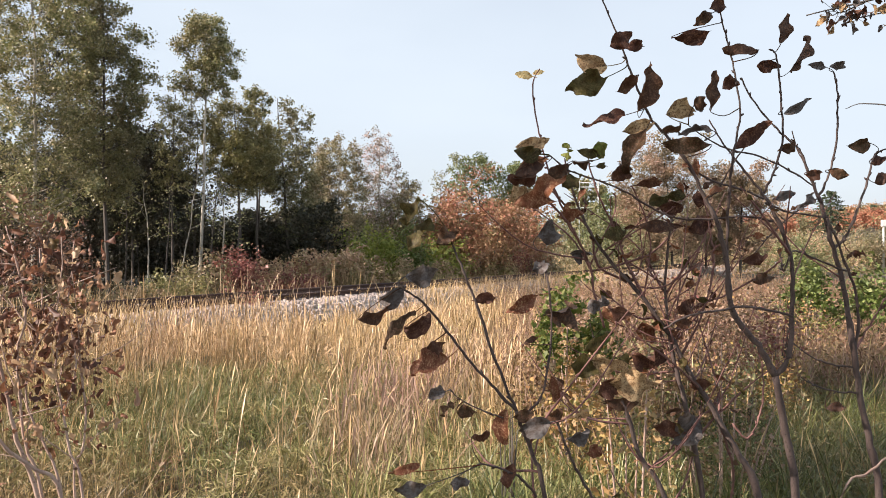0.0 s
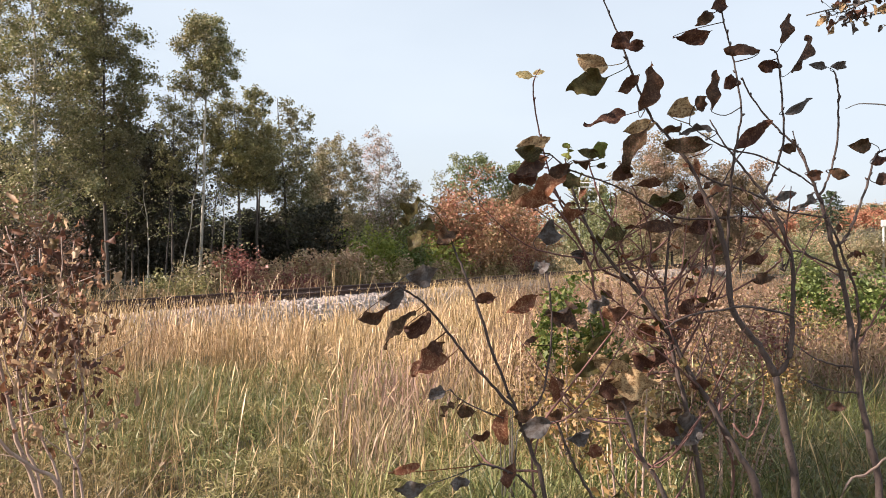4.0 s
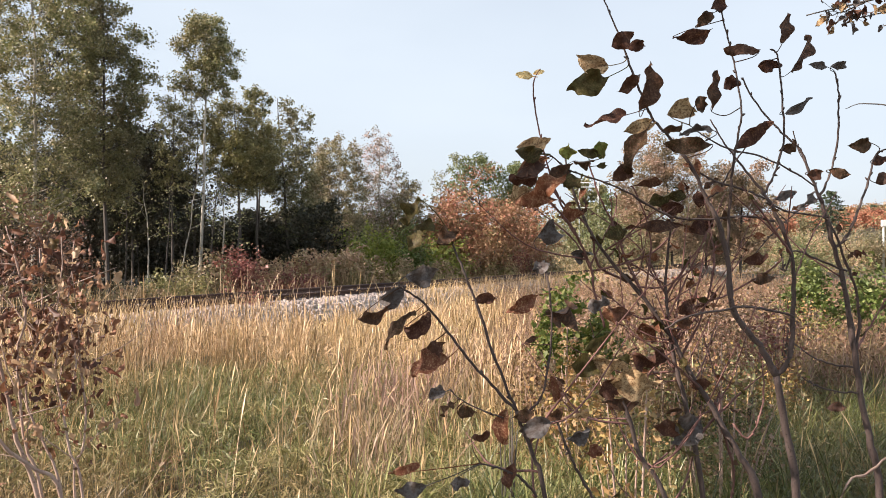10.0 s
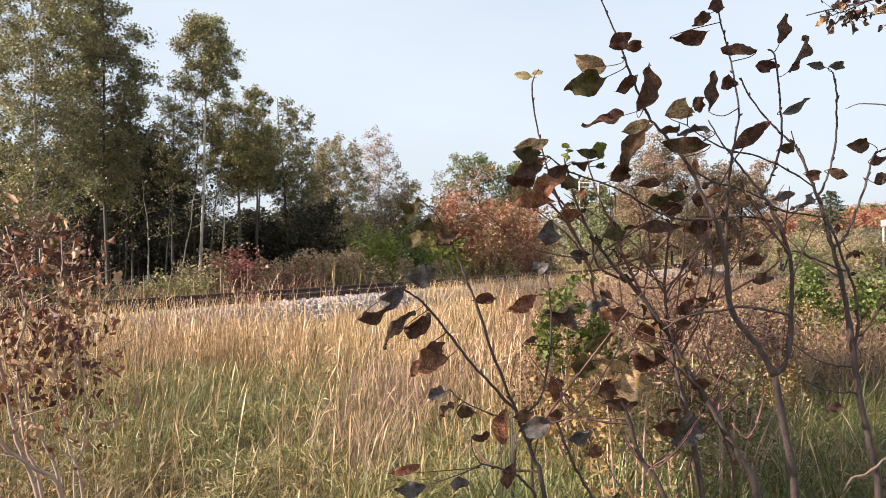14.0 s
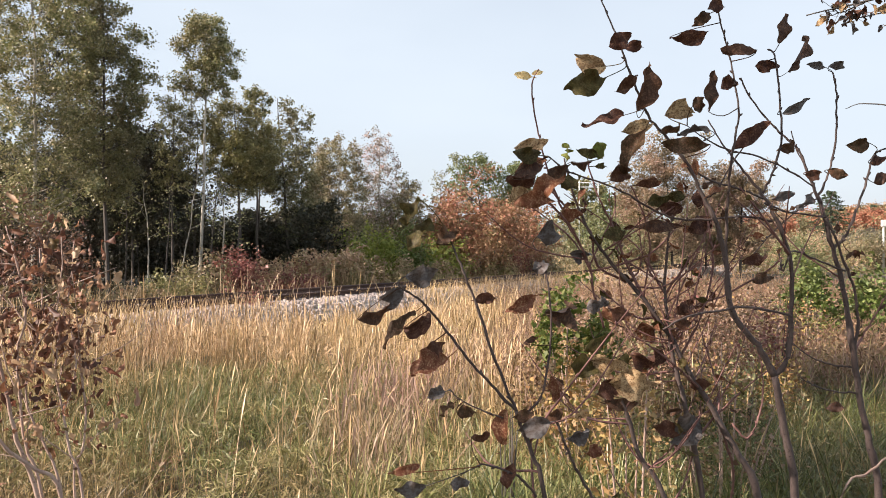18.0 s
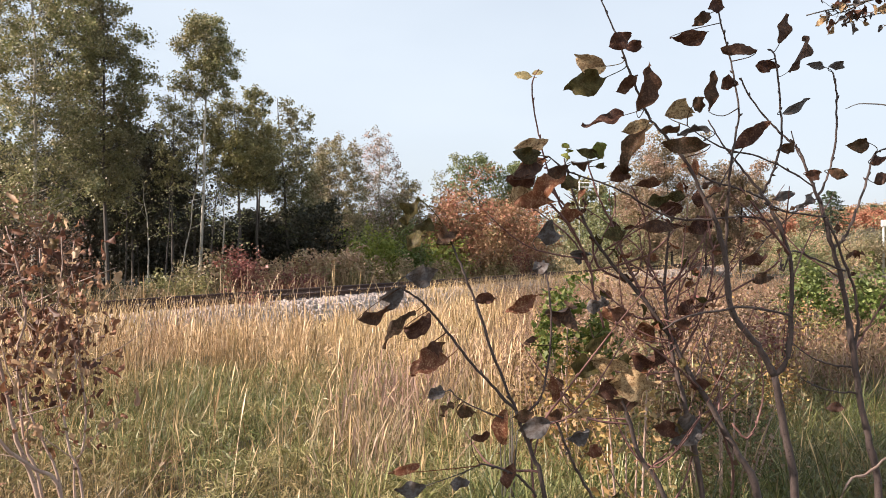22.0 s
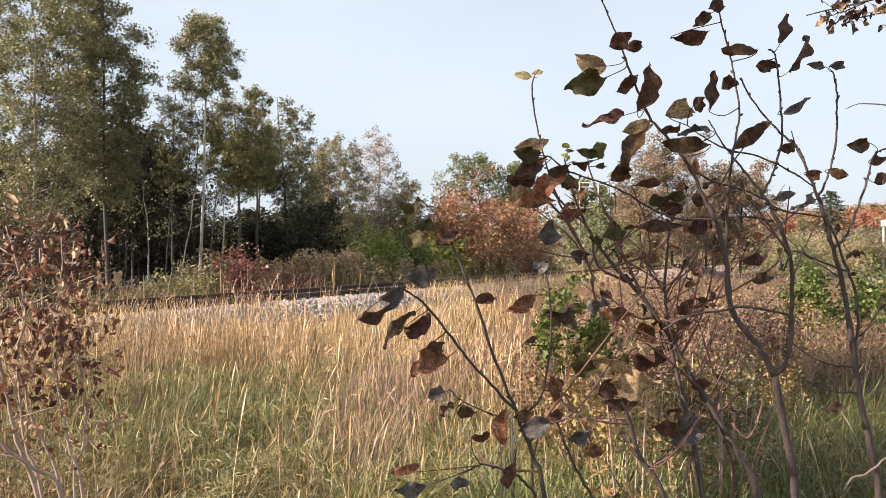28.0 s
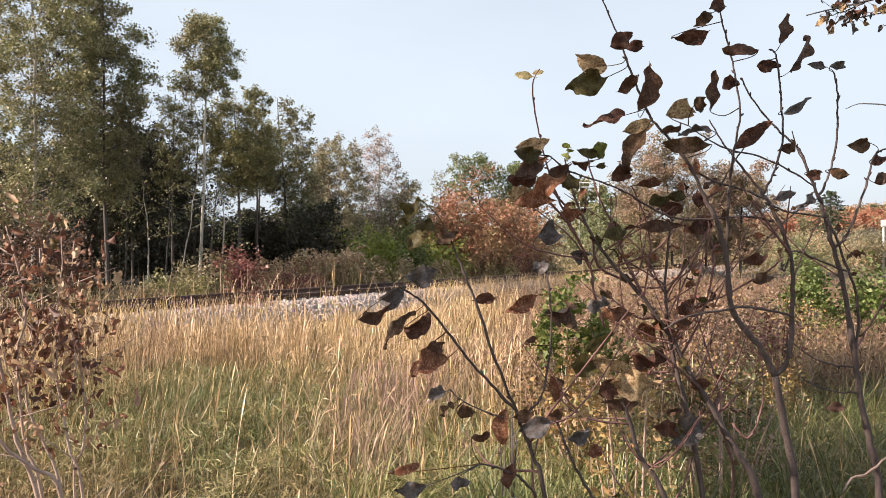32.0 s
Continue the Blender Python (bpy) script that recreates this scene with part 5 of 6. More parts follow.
cross_low = twig([(0.665, 1.83, 1.656, 0.004), (0.608, 1.82, 1.665, 0.0034), (0.533, 1.82, 1.66, 0.0034), (0.463, 1.81, 1.662, 0.0034), (0.411, 1.81, 1.684, 0.0034), (0.365, 1.8, 1.711, 0.0031), (0.31, 1.79, 1.733, 0.0028), (0.251, 1.79, 1.753, 0.0028), (0.208, 1.78, 1.783, 0.0022)])
side_high = twig([(0.454, 1.77, 1.797, 0.0039), (0.489, 1.78, 1.759, 0.0033), (0.534, 1.79, 1.733, 0.0034), (0.591, 1.81, 1.72, 0.0031), (0.643, 1.82, 1.701, 0.0028)])
side_mid = twig([(0.516, 1.78, 1.699, 0.0033), (0.543, 1.79, 1.717, 0.0028), (0.567, 1.8, 1.758, 0.0025), (0.601, 1.81, 1.802, 0.0023), (0.643, 1.82, 1.845, 0.0017)])
reach_right = twig([(0.647, 1.82, 1.692, 0.0034), (0.702, 1.85, 1.676, 0.0032), (0.765, 1.87, 1.669, 0.0029), (0.801, 1.9, 1.665, 0.0024)])
low_arch = twig([(0.692, 1.8, 1.467, 0.0039), (0.606, 1.79, 1.485, 0.0039), (0.524, 1.77, 1.478, 0.0033), (0.471, 1.75, 1.47, 0.0033), (0.423, 1.74, 1.447, 0.0027)])
low_hook = twig([(0.686, 1.8, 1.584, 0.0034), (0.679, 1.81, 1.556, 0.0028), (0.681, 1.83, 1.576, 0.0028), (0.68, 1.84, 1.601, 0.0023)])

# the right-hand shrub
slim = shrub("slender_shrub", (0.92, 1.95, 0.0), "slender grey-barked shrub with few small dark leaves")
slim_stem = stem_maker(slim, M["bark_shrub"], "stem", girth=0.6)
slim_twig = stem_maker(slim, M["bark_shrub"], "branch", 0.25, girth=0.62)
slim_main = slim_stem([(0.978, 1.95, -0.17, 0.0158), (0.96, 1.95, 0.679, 0.0146), (0.937, 1.95, 1.065, 0.0133), (0.917, 1.95, 1.177, 0.0121), (0.895, 1.95, 1.286, 0.0109), (0.883, 1.95, 1.377, 0.0103), (0.861, 1.95, 1.516, 0.0091), (0.838, 1.95, 1.601, 0.0079), (0.815, 1.95, 1.684, 0.0067), (0.796, 1.95, 1.737, 0.0055), (0.767, 1.95, 1.81, 0.0042), (0.725, 1.95, 1.849, 0.0036), (0.682, 1.95, 1.898, 0.003), (0.655, 1.95, 1.935, 0.003), (0.641, 1.95, 1.968, 0.0024)])
slim_twin = slim_stem([(0.884, 1.95, 1.373, 0.0055), (0.892, 1.95, 1.444, 0.0054), (0.88, 1.94, 1.517, 0.0048), (0.856, 1.94, 1.575, 0.0048), (0.835, 1.93, 1.625, 0.0042), (0.814, 1.93, 1.667, 0.0036)])
slim_tip = slim_twig([(0.804, 1.95, 1.71, 0.0042), (0.83, 1.96, 1.75, 0.004), (0.847, 1.96, 1.821, 0.0037), (0.856, 1.97, 1.895, 0.0034), (0.855, 1.97, 1.945, 0.0031), (0.851, 1.98, 1.986, 0.0028)])
slim_out = slim_twig([(0.837, 1.95, 1.599, 0.0055), (0.873, 1.96, 1.635, 0.0049), (0.907, 1.97, 1.709, 0.0043), (0.931, 1.98, 1.774, 0.0037), (0.948, 1.99, 1.809, 0.0031), (0.984, 2, 1.823, 0.0025)])
slim_low = slim_twig([(0.895, 1.95, 1.291, 0.0036), (0.84, 1.94, 1.295, 0.003), (0.788, 1.93, 1.311, 0.0024), (0.757, 1.92, 1.329, 0.0018)])
slim_low2 = slim_twig([(0.878, 1.95, 1.346, 0.003), (0.828, 1.94, 1.354, 0.003), (0.776, 1.93, 1.375, 0.0024), (0.73, 1.92, 1.41, 0.0018)])
slim_in = slim_twig([(0.866, 1.95, 1.553, 0.0036), (0.801, 1.93, 1.575, 0.0033), (0.752, 1.92, 1.595, 0.003), (0.719, 1.9, 1.592, 0.0024)])
slim_fine = slim_twig([(0.784, 1.95, 1.771, 0.0024), (0.766, 1.96, 1.811, 0.0021), (0.757, 1.97, 1.856, 0.0018)])
slim_fine2 = slim_twig([(0.81, 1.95, 1.71, 0.003), (0.767, 1.94, 1.688, 0.0027), (0.732, 1.92, 1.667, 0.0024), (0.685, 1.91, 1.625, 0.0024), (0.645, 1.9, 1.583, 0.0018)])

# the low shrub in front
low = shrub("brown_leaf_shrub", (0.17, 1.62, 0.0), "low spreading shrub with large limp brown and grey leaves")
low_stem = stem_maker(low, M["bark_shrub"], "stem", girth=0.6)
low_twig = stem_maker(low, M["bark_shrub"], "branch", 0.2, girth=0.62)
low_foot = low_stem([(0.228, 1.62, 0.029, 0.0081), (0.203, 1.62, 0.835, 0.0076), (0.182, 1.62, 1.153, 0.0071), (0.162, 1.62, 1.228, 0.0066), (0.142, 1.62, 1.279, 0.006), (0.131, 1.62, 1.311, 0.0055)])
low_left = low_stem([(0.131, 1.62, 1.311, 0.0045), (0.086, 1.61, 1.359, 0.0042), (0.044, 1.59, 1.407, 0.004), (-0.002, 1.58, 1.469, 0.0037), (-0.035, 1.56, 1.509, 0.0034), (-0.073, 1.55, 1.535, 0.0024)])
low_mid = low_stem([(0.131, 1.62, 1.311, 0.0045), (0.105, 1.62, 1.372, 0.0043), (0.08, 1.61, 1.439, 0.004), (0.062, 1.61, 1.496, 0.0038), (0.034, 1.6, 1.563, 0.0035), (0.016, 1.6, 1.609, 0.0025)])
low_right = low_twig([(0.147, 1.62, 1.304, 0.0035), (0.176, 1.63, 1.336, 0.0033), (0.191, 1.64, 1.397, 0.0031), (0.196, 1.64, 1.468, 0.0028), (0.191, 1.65, 1.539, 0.0026), (0.182, 1.66, 1.57, 0.0021)])
low_lean = low_twig([(0.167, 1.62, 1.158, 0.0035), (0.141, 1.61, 1.191, 0.0032), (0.1, 1.59, 1.216, 0.003), (0.065, 1.58, 1.226, 0.0025)])
low_mid2 = low_twig([(0.106, 1.6, 1.302, 0.0025), (0.073, 1.59, 1.316, 0.0022), (0.036, 1.59, 1.333, 0.002), (0.011, 1.58, 1.355, 0.0015)])
low_hang = low_twig([(0.203, 1.62, 1.294, 0.0035), (0.225, 1.63, 1.235, 0.0036), (0.252, 1.65, 1.181, 0.0041), (0.285, 1.66, 1.126, 0.0046)])

# the long leaning shrub
lean = shrub("leaning_shrub", (0.56, 1.9, 0.0), "leaning shrub of thin reddish-brown stems with few leaves")
lean_stem = stem_maker(lean, M["bark_shrub"], "stem", girth=0.6)
lean_twig = stem_maker(lean, M["twig_red"], "branch", 0.2, girth=0.62)
lean_main = lean_stem([(0.787, 1.9, -0.125, 0.0142), (0.715, 1.9, 0.704, 0.013), (0.657, 1.89, 1.081, 0.0118), (0.618, 1.89, 1.166, 0.0112), (0.563, 1.89, 1.263, 0.01), (0.511, 1.88, 1.341, 0.0088), (0.468, 1.88, 1.423, 0.0076), (0.416, 1.88, 1.496, 0.0064), (0.361, 1.87, 1.557, 0.0058), (0.312, 1.87, 1.619, 0.0047), (0.276, 1.87, 1.692, 0.0041), (0.255, 1.86, 1.758, 0.0035), (0.249, 1.86, 1.786, 0.0023)])
lean_second = lean_stem([(0.645, 1.9, -0.125, 0.0118), (0.574, 1.9, 0.763, 0.0106), (0.543, 1.9, 1.08, 0.01), (0.52, 1.89, 1.201, 0.0094), (0.496, 1.89, 1.307, 0.0082), (0.474, 1.89, 1.402, 0.0065), (0.46, 1.88, 1.507, 0.0053), (0.466, 1.88, 1.601, 0.0041), (0.475, 1.88, 1.671, 0.0029)])
lean_third = lean_stem([(0.586, 1.86, -0.088, 0.0104), (0.503, 1.86, 0.839, 0.0092), (0.452, 1.85, 1.092, 0.0086), (0.402, 1.85, 1.176, 0.008), (0.376, 1.84, 1.257, 0.0069), (0.362, 1.84, 1.298, 0.0046)])
lean_four = lean_twig([(0.385, 1.9, 1.53, 0.0047), (0.325, 1.9, 1.566, 0.0041), (0.307, 1.89, 1.636, 0.0041), (0.265, 1.89, 1.681, 0.0035), (0.235, 1.88, 1.712, 0.0035), (0.213, 1.88, 1.782, 0.0029), (0.2, 1.87, 1.828, 0.0026), (0.19, 1.87, 1.88, 0.0026), (0.184, 1.86, 1.938, 0.0023), (0.198, 1.86, 1.969, 0.0017)])
lean_five = lean_twig([(0.334, 1.88, 1.437, 0.0047), (0.313, 1.88, 1.508, 0.0041), (0.303, 1.87, 1.566, 0.0041), (0.27, 1.87, 1.634, 0.0035), (0.241, 1.86, 1.692, 0.0035), (0.224, 1.86, 1.728, 0.0029)])
lean_six = lean_twig([(0.428, 1.88, 1.478, 0.0041), (0.382, 1.88, 1.566, 0.0035), (0.354, 1.89, 1.648, 0.0035), (0.325, 1.89, 1.707, 0.0029), (0.308, 1.9, 1.766, 0.0029), (0.305, 1.9, 1.784, 0.0024)])
lean_seven = lean_twig([(0.492, 1.9, 1.365, 0.0041), (0.543, 1.91, 1.458, 0.0036), (0.572, 1.92, 1.565, 0.0036), (0.568, 1.94, 1.649, 0.003), (0.559, 1.95, 1.71, 0.0024)])
lean_eight = lean_twig([(0.48, 1.9, 1.412, 0.0035), (0.523, 1.9, 1.477, 0.0036), (0.601, 1.91, 1.506, 0.0033), (0.686, 1.92, 1.554, 0.003), (0.718, 1.92, 1.583, 0.0024)])
lean_nine = lean_twig([(0.416, 1.88, 1.496, 0.0035), (0.424, 1.86, 1.601, 0.0029), (0.408, 1.84, 1.67, 0.0029), (0.378, 1.82, 1.726, 0.0023)])
lean_ten = lean_twig([(0.567, 1.9, 1.261, 0.0047), (0.602, 1.91, 1.173, 0.0042), (0.618, 1.93, 1.11, 0.0036), (0.611, 1.94, 1.046, 0.003)])
lean_yel = lean_twig([(0.599, 1.88, 1.239, 0.0035), (0.631, 1.88, 1.208, 0.0035), (0.66, 1.89, 1.26, 0.0035), (0.67, 1.9, 1.306, 0.0029), (0.667, 1.9, 1.365, 0.0024)])


def fine_twigs():
    """Many thin reddish side twigs between the main stems."""
    hosts = [lean_main, lean_second, lean_third, fork_left, fork_right, lean_five, low_foot, slim_main]
    owners = [lean, lean, lean, tall, tall, lean, low, slim]
    made = []
    for i in range(100):
        h = int(rng.choice(len(hosts), p=(0.26, 0.22, 0.14, 0.1, 0.08, 0.12, 0.04, 0.04)))
        ob, foot, line = hosts[h]
        k = int(rng.uniform(0.3, 0.92) * (len(line) - 1))
        p = line[k, :3] + foot
        if p[2] < 0.95 or p[2] > 1.6:
            continue
        side = 1 if rng.random() < 0.5 else -1
        reach = rng.uniform(0.10, 0.34)
        d = np.array([side * rng.uniform(0.15, 0.8), rng.uniform(-0.35, 0.45), rng.uniform(0.1, 1.0)])
        d /= np.linalg.norm(d)
        b = p + d * reach * 0.45 + rng.normal(size=3) * 0.018 - np.array([0, 0, reach * 0.08])
        c = p + d * reach + np.array([0, 0, reach * 0.2]) + rng.normal(size=3) * 0.02
        c[2] = min(c[2], 1.72)
        r = rng.uniform(0.0011, 0.0022)
        mk = stem_maker(owners[h], M["twig_red"], "twig", 0.15)
        made.append(mk([(*p, r * 1.2), (*b, r), (*c, r * 0.45)]))
    return made


fine = fine_twigs()

# the leaves, one by one
leaf(fork_left, (0.277, 1.74, 1.917), 196, 0.0844, 0.0528, 1, 0.2, M["leaf_olive"])
leaf(fork_left, (0.285, 1.75, 1.958), 168, 0.0675, 0.0408, -25, 0.3, M["leaf_tan"])
leaf(fork_left, (0.392, 1.72, 1.906), 78, 0.0984, 0.0443, 15, 0.15, M["leaf_dark"])
leaf(fork_left, (0.307, 1.74, 1.848), 192, 0.0844, 0.034, 55, 0.2, M["leaf_dark"])
leaf(fork_left, (0.36, 1.71, 1.79), 245, 0.0957, 0.042, 28, 0.35, M["leaf_dark"])
leaf(fork_left, (0.336, 1.71, 1.745), 25, 0.0468, 0.0369, 3, 0.3, M["leaf_dark"])
leaf(fork_left, (0.355, 1.75, 1.915), 215, 0.0523, 0.0277, 3, 0.2, M["leaf_dark"])
leaf(fork_left, (0.342, 1.74, 1.999), 25, 0.0498, 0.0367, 4, 0.4, M["leaf_dark"])
leaf(fork_left, (0.372, 1.76, 1.993), 6, 0.0394, 0.0257, 4, 0.5, M["leaf_dark"])
leaf(fork_left, (0.464, 1.73, 1.797), 178, 0.0947, 0.0337, 4, 0.2, M["leaf_dark"])
leaf(fork_left, (0.377, 1.75, 1.835), 15, 0.0653, 0.0305, 6, 0.6, M["leaf_tan"])
leaf(fork_left, (0.442, 1.75, 1.832), 12, 0.0435, 0.0277, 45, 0.4, M["leaf_dark"])
leaf(upright, (0.487, 1.78, 2.017), 2, 0.0819, 0.0313, 45, 0.35, M["leaf_dark"])
leaf(upright, (0.513, 1.79, 2.053), 215, 0.049, 0.0262, 4, 0.4, M["leaf_dark"])
leaf(upright, (0.537, 1.77, 2.075), 8, 0.0374, 0.0313, 1, 0.2, M["leaf_dark"])
leaf(upright, (0.579, 1.77, 1.989), 176, 0.0749, 0.028, 3, 0.15, M["leaf_dark"])
leaf(upright, (0.529, 1.78, 1.911), 84, 0.0819, 0.0321, 15, 0.2, M["leaf_dark"])
leaf(upright, (0.566, 1.79, 1.929), 17, 0.0356, 0.0291, 4, 0.4, M["leaf_dark"])
leaf(upright, (0.614, 1.8, 1.827), 38, 0.0941, 0.0348, 5, 0.15, M["leaf_dark"])
leaf(cross_high, (0.475, 1.8, 1.877), 2, 0.0649, 0.0429, 2, 0.3, M["leaf_tan"])
leaf(cross_high, (0.511, 1.8, 1.887), 8, 0.0269, 0.0357, 2, 0.5, M["leaf_dark"])
leaf(cross_high, (0.499, 1.8, 1.839), 185, 0.0672, 0.0199, 65, 0.3, M["leaf_grey"])
leaf(riser, (0.701, 1.86, 2.052), 76, 0.0671, 0.0296, 2, 0.25, M["leaf_dark"])
leaf(riser, (0.736, 1.86, 1.997), 58, 0.0879, 0.0229, 45, 0.2, M["leaf_dark"])
leaf(riser, (0.667, 1.86, 1.974), 2, 0.0509, 0.0272, 4, 0.3, M["leaf_dark"])
leaf(riser, (0.725, 1.85, 1.893), 28, 0.076, 0.020, 25, 0.6, M["leaf_grey"])
leaf(riser, (0.703, 1.84, 1.805), 33, 0.0389, 0.0291, 3, 0.5, M["leaf_dark"])
leaf(slim_tip, (0.815, 1.98, 1.999), 172, 0.0419, 0.0197, 6, 0.3, M["leaf_grey"])
leaf(slim_tip, (0.862, 1.98, 2), 15, 0.0419, 0.023, 5, 0.4, M["leaf_grey"])
leaf(slim_out, (0.916, 2, 1.826), 185, 0.0523, 0.0344, 2, 0.2, M["leaf_dark"])
leaf(slim_out, (0.961, 2, 1.8), 19, 0.0423, 0.0292, 4, 0.3, M["leaf_dark"])
leaf(slim_out, (0.968, 2, 1.756), 18, 0.0373, 0.0292, 4, 0.3, M["leaf_dark"])
leaf(slim_main, (0.849, 1.95, 1.761), 345, 0.0461, 0.0253, 4, 0.3, M["leaf_dark"])
leaf(slim_main, (0.794, 1.94, 1.758), 5, 0.0362, 0.0252, 4, 0.4, M["leaf_dark"])
leaf(slim_fine2, (0.724, 1.92, 1.713), 13, 0.0597, 0.0223, 5, 0.3, M["leaf_grey"])
leaf(slim_fine2, (0.773, 1.93, 1.702), 35, 0.0552, 0.0238, 45, 0.4, M["leaf_grey"])
leaf(slim_out, (0.897, 1.96, 1.587), 9, 0.0268, 0.0311, 2, 0.8, M["leaf_dark"])
leaf(slim_low, (0.836, 1.93, 1.265), 3, 0.0408, 0.0219, 4, 0.2, M["leaf_dark"])
leaf(slim_fine2, (0.655, 1.9, 1.578), 17, 0.052, 0.0247, 4, 0.4, M["leaf_dark"])
leaf(slim_fine2, (0.671, 1.9, 1.54), 5, 0.0544, 0.0257, 5, 0.3, M["leaf_dark"])
leaf(cross_low, (0.177, 1.78, 1.803), 17, 0.0709, 0.0332, 3, 0.4, M["leaf_tan"])
leaf(cross_low, (0.166, 1.76, 1.782), 2, 0.0591, 0.0343, 4, 0.4, M["leaf_olive"])
leaf(cross_low, (0.167, 1.77, 1.755), 205, 0.0749, 0.0364, 25, 0.3, M["leaf_dark"])
leaf(cross_low, (0.205, 1.75, 1.726), 25, 0.0719, 0.0464, 1, 0.2, M["leaf_rust"])
leaf(cross_low, (0.182, 1.76, 1.697), 4, 0.092, 0.0341, 5, 0.2, M["leaf_rust"])
leaf(cross_low, (0.175, 1.8, 1.769), 19, 0.0694, 0.0394, 15, 0.3, M["leaf_rust"])
leaf(cross_low, (0.224, 1.79, 1.744), 215, 0.0668, 0.0403, 2, 0.3, M["leaf_dark"])
leaf(cross_low, (0.156, 1.78, 1.736), 2, 0.0664, 0.0351, 35, 0.4, M["leaf_dark"])
leaf(cross_low, (0.153, 1.84, 1.71), 185, 0.0527, 0.0365, 2, 0.3, M["leaf_tan"])
leaf(cross_low, (0.253, 1.77, 1.731), 35, 0.0462, 0.0356, 3, 0.4, M["leaf_olive"])
leaf(cross_low, (0.275, 1.78, 1.765), 5, 0.0443, 0.0193, 55, 0.2, M["leaf_dark"])
leaf(lean_six, (0.329, 1.9, 1.807), 8, 0.0331, 0.0384, 1, 0.2, M["leaf_green"])
leaf(lean_six, (0.305, 1.9, 1.8), 165, 0.052, 0.0221, 5, 0.2, M["leaf_olive"])
leaf(lean_six, (0.333, 1.9, 1.774), 1, 0.026, 0.0147, 5, 0.2, M["leaf_olive"])
leaf(lean_four, (0.168, 1.88, 1.959), 172, 0.0398, 0.0187, 2, 0.2, M["leaf_yellow"])
leaf(lean_four, (0.197, 1.87, 1.964), 6, 0.0233, 0.0116, 6, 0.4, M["leaf_yellow"])
leaf(lean_four, (0.163, 1.9, 1.713), 18, 0.052, 0.048, 1, 0.3, M["leaf_tan"])
leaf(lean_five, (0.221, 1.86, 1.634), 1, 0.0579, 0.0517, 1, 0.3, M["leaf_grey"])
leaf(lean_five, (0.262, 1.86, 1.671), 11, 0.0555, 0.0302, 4, 0.3, M["leaf_rust"])
leaf(lean_main, (0.453, 1.84, 1.702), 17, 0.0755, 0.0429, 25, 0.3, M["leaf_olive"])
leaf(lean_main, (0.465, 1.84, 1.679), 2, 0.0504, 0.0344, 3, 0.3, M["leaf_dark"])
leaf(lean_nine, (0.412, 1.82, 1.732), 5, 0.0521, 0.0247, 5, 0.2, M["leaf_dark"])
leaf(lean_seven, (0.555, 1.94, 1.652), 2, 0.0603, 0.0462, 2, 0.3, M["leaf_dark"])
leaf(lean_seven, (0.548, 1.95, 1.71), 85, 0.0412, 0.0285, 4, 0.4, M["leaf_dark"])
leaf(lean_nine, (0.348, 1.83, 1.631), 17, 0.0524, 0.0327, 4, 0.3, M["leaf_olive"])
leaf(lean_nine, (0.43, 1.84, 1.641), 1, 0.0343, 0.0209, 4, 0.4, M["leaf_tan"])
leaf(lean_nine, (0.442, 1.84, 1.647), 1, 0.0916, 0.0275, 6, 0.2, M["leaf_dark"])
leaf(low_mid, (-0.056, 1.6, 1.667), 235, 0.0557, 0.034, 35, 0.3, M["leaf_olive"])
leaf(low_mid, (-0.046, 1.6, 1.629), 225, 0.0697, 0.0462, 35, 0.3, M["leaf_olive"])
leaf(low_mid, (0.006, 1.59, 1.626), 19, 0.0435, 0.032, 3, 0.4, M["leaf_dark"])
leaf(low_mid, (0.078, 1.61, 1.513), 4, 0.0421, 0.0235, 4, 0.3, M["leaf_dark"])
# the grey colour of this leaf stands in for a sheen of sky
leaf(low_left, (-0.035, 1.56, 1.554), 4, 0.0582, 0.0402, 15, 0.3, M["leaf_grey"])
leaf(low_left, (-0.089, 1.55, 1.518), 22, 0.0482, 0.0362, 25, 0.4, M["leaf_grey"])
leaf(low_left, (-0.112, 1.55, 1.493), 22, 0.0733, 0.03, 45, 0.5, M["leaf_dark"])
leaf(low_left, (-0.077, 1.56, 1.463), 222, 0.0854, 0.0329, 45, 0.5, M["leaf_dark"])
leaf(low_left, (-0.045, 1.57, 1.472), 21, 0.0547, 0.031, 35, 0.5, M["leaf_dark"])
leaf(low_left, (-0.028, 1.58, 1.404), 208, 0.0747, 0.0468, 15, 0.3, M["leaf_rust"])
leaf(low_left, (-0.014, 1.58, 1.426), 19, 0.0432, 0.0308, 4, 0.4, M["leaf_dark"])
leaf(low_mid2, (-0.012, 1.58, 1.347), 195, 0.0354, 0.0239, 25, 0.3, M["leaf_grey"])
leaf(low_mid2, (0.006, 1.58, 1.324), 215, 0.0354, 0.0195, 45, 0.4, M["leaf_dark"])
leaf(low_mid2, (0.042, 1.59, 1.316), 0, 0.0356, 0.0251, 3, 0.3, M["leaf_dark"])
leaf(low_foot, (0.104, 1.6, 1.286), 268, 0.0617, 0.0308, 25, 0.3, M["leaf_rust"])
leaf(low_foot, (0.068, 1.6, 1.267), 18, 0.0358, 0.0208, 4, 0.2, M["leaf_dark"])
leaf(low_foot, (0.159, 1.59, 1.286), 195, 0.0613, 0.0389, 15, 0.3, M["leaf_grey"])
leaf(low_foot, (0.203, 1.62, 1.304), 35, 0.0383, 0.0237, 4, 0.3, M["leaf_dark"])
leaf(low_foot, (0.146, 1.61, 1.306), 15, 0.0401, 0.0235, 4, 0.3, M["leaf_dark"])
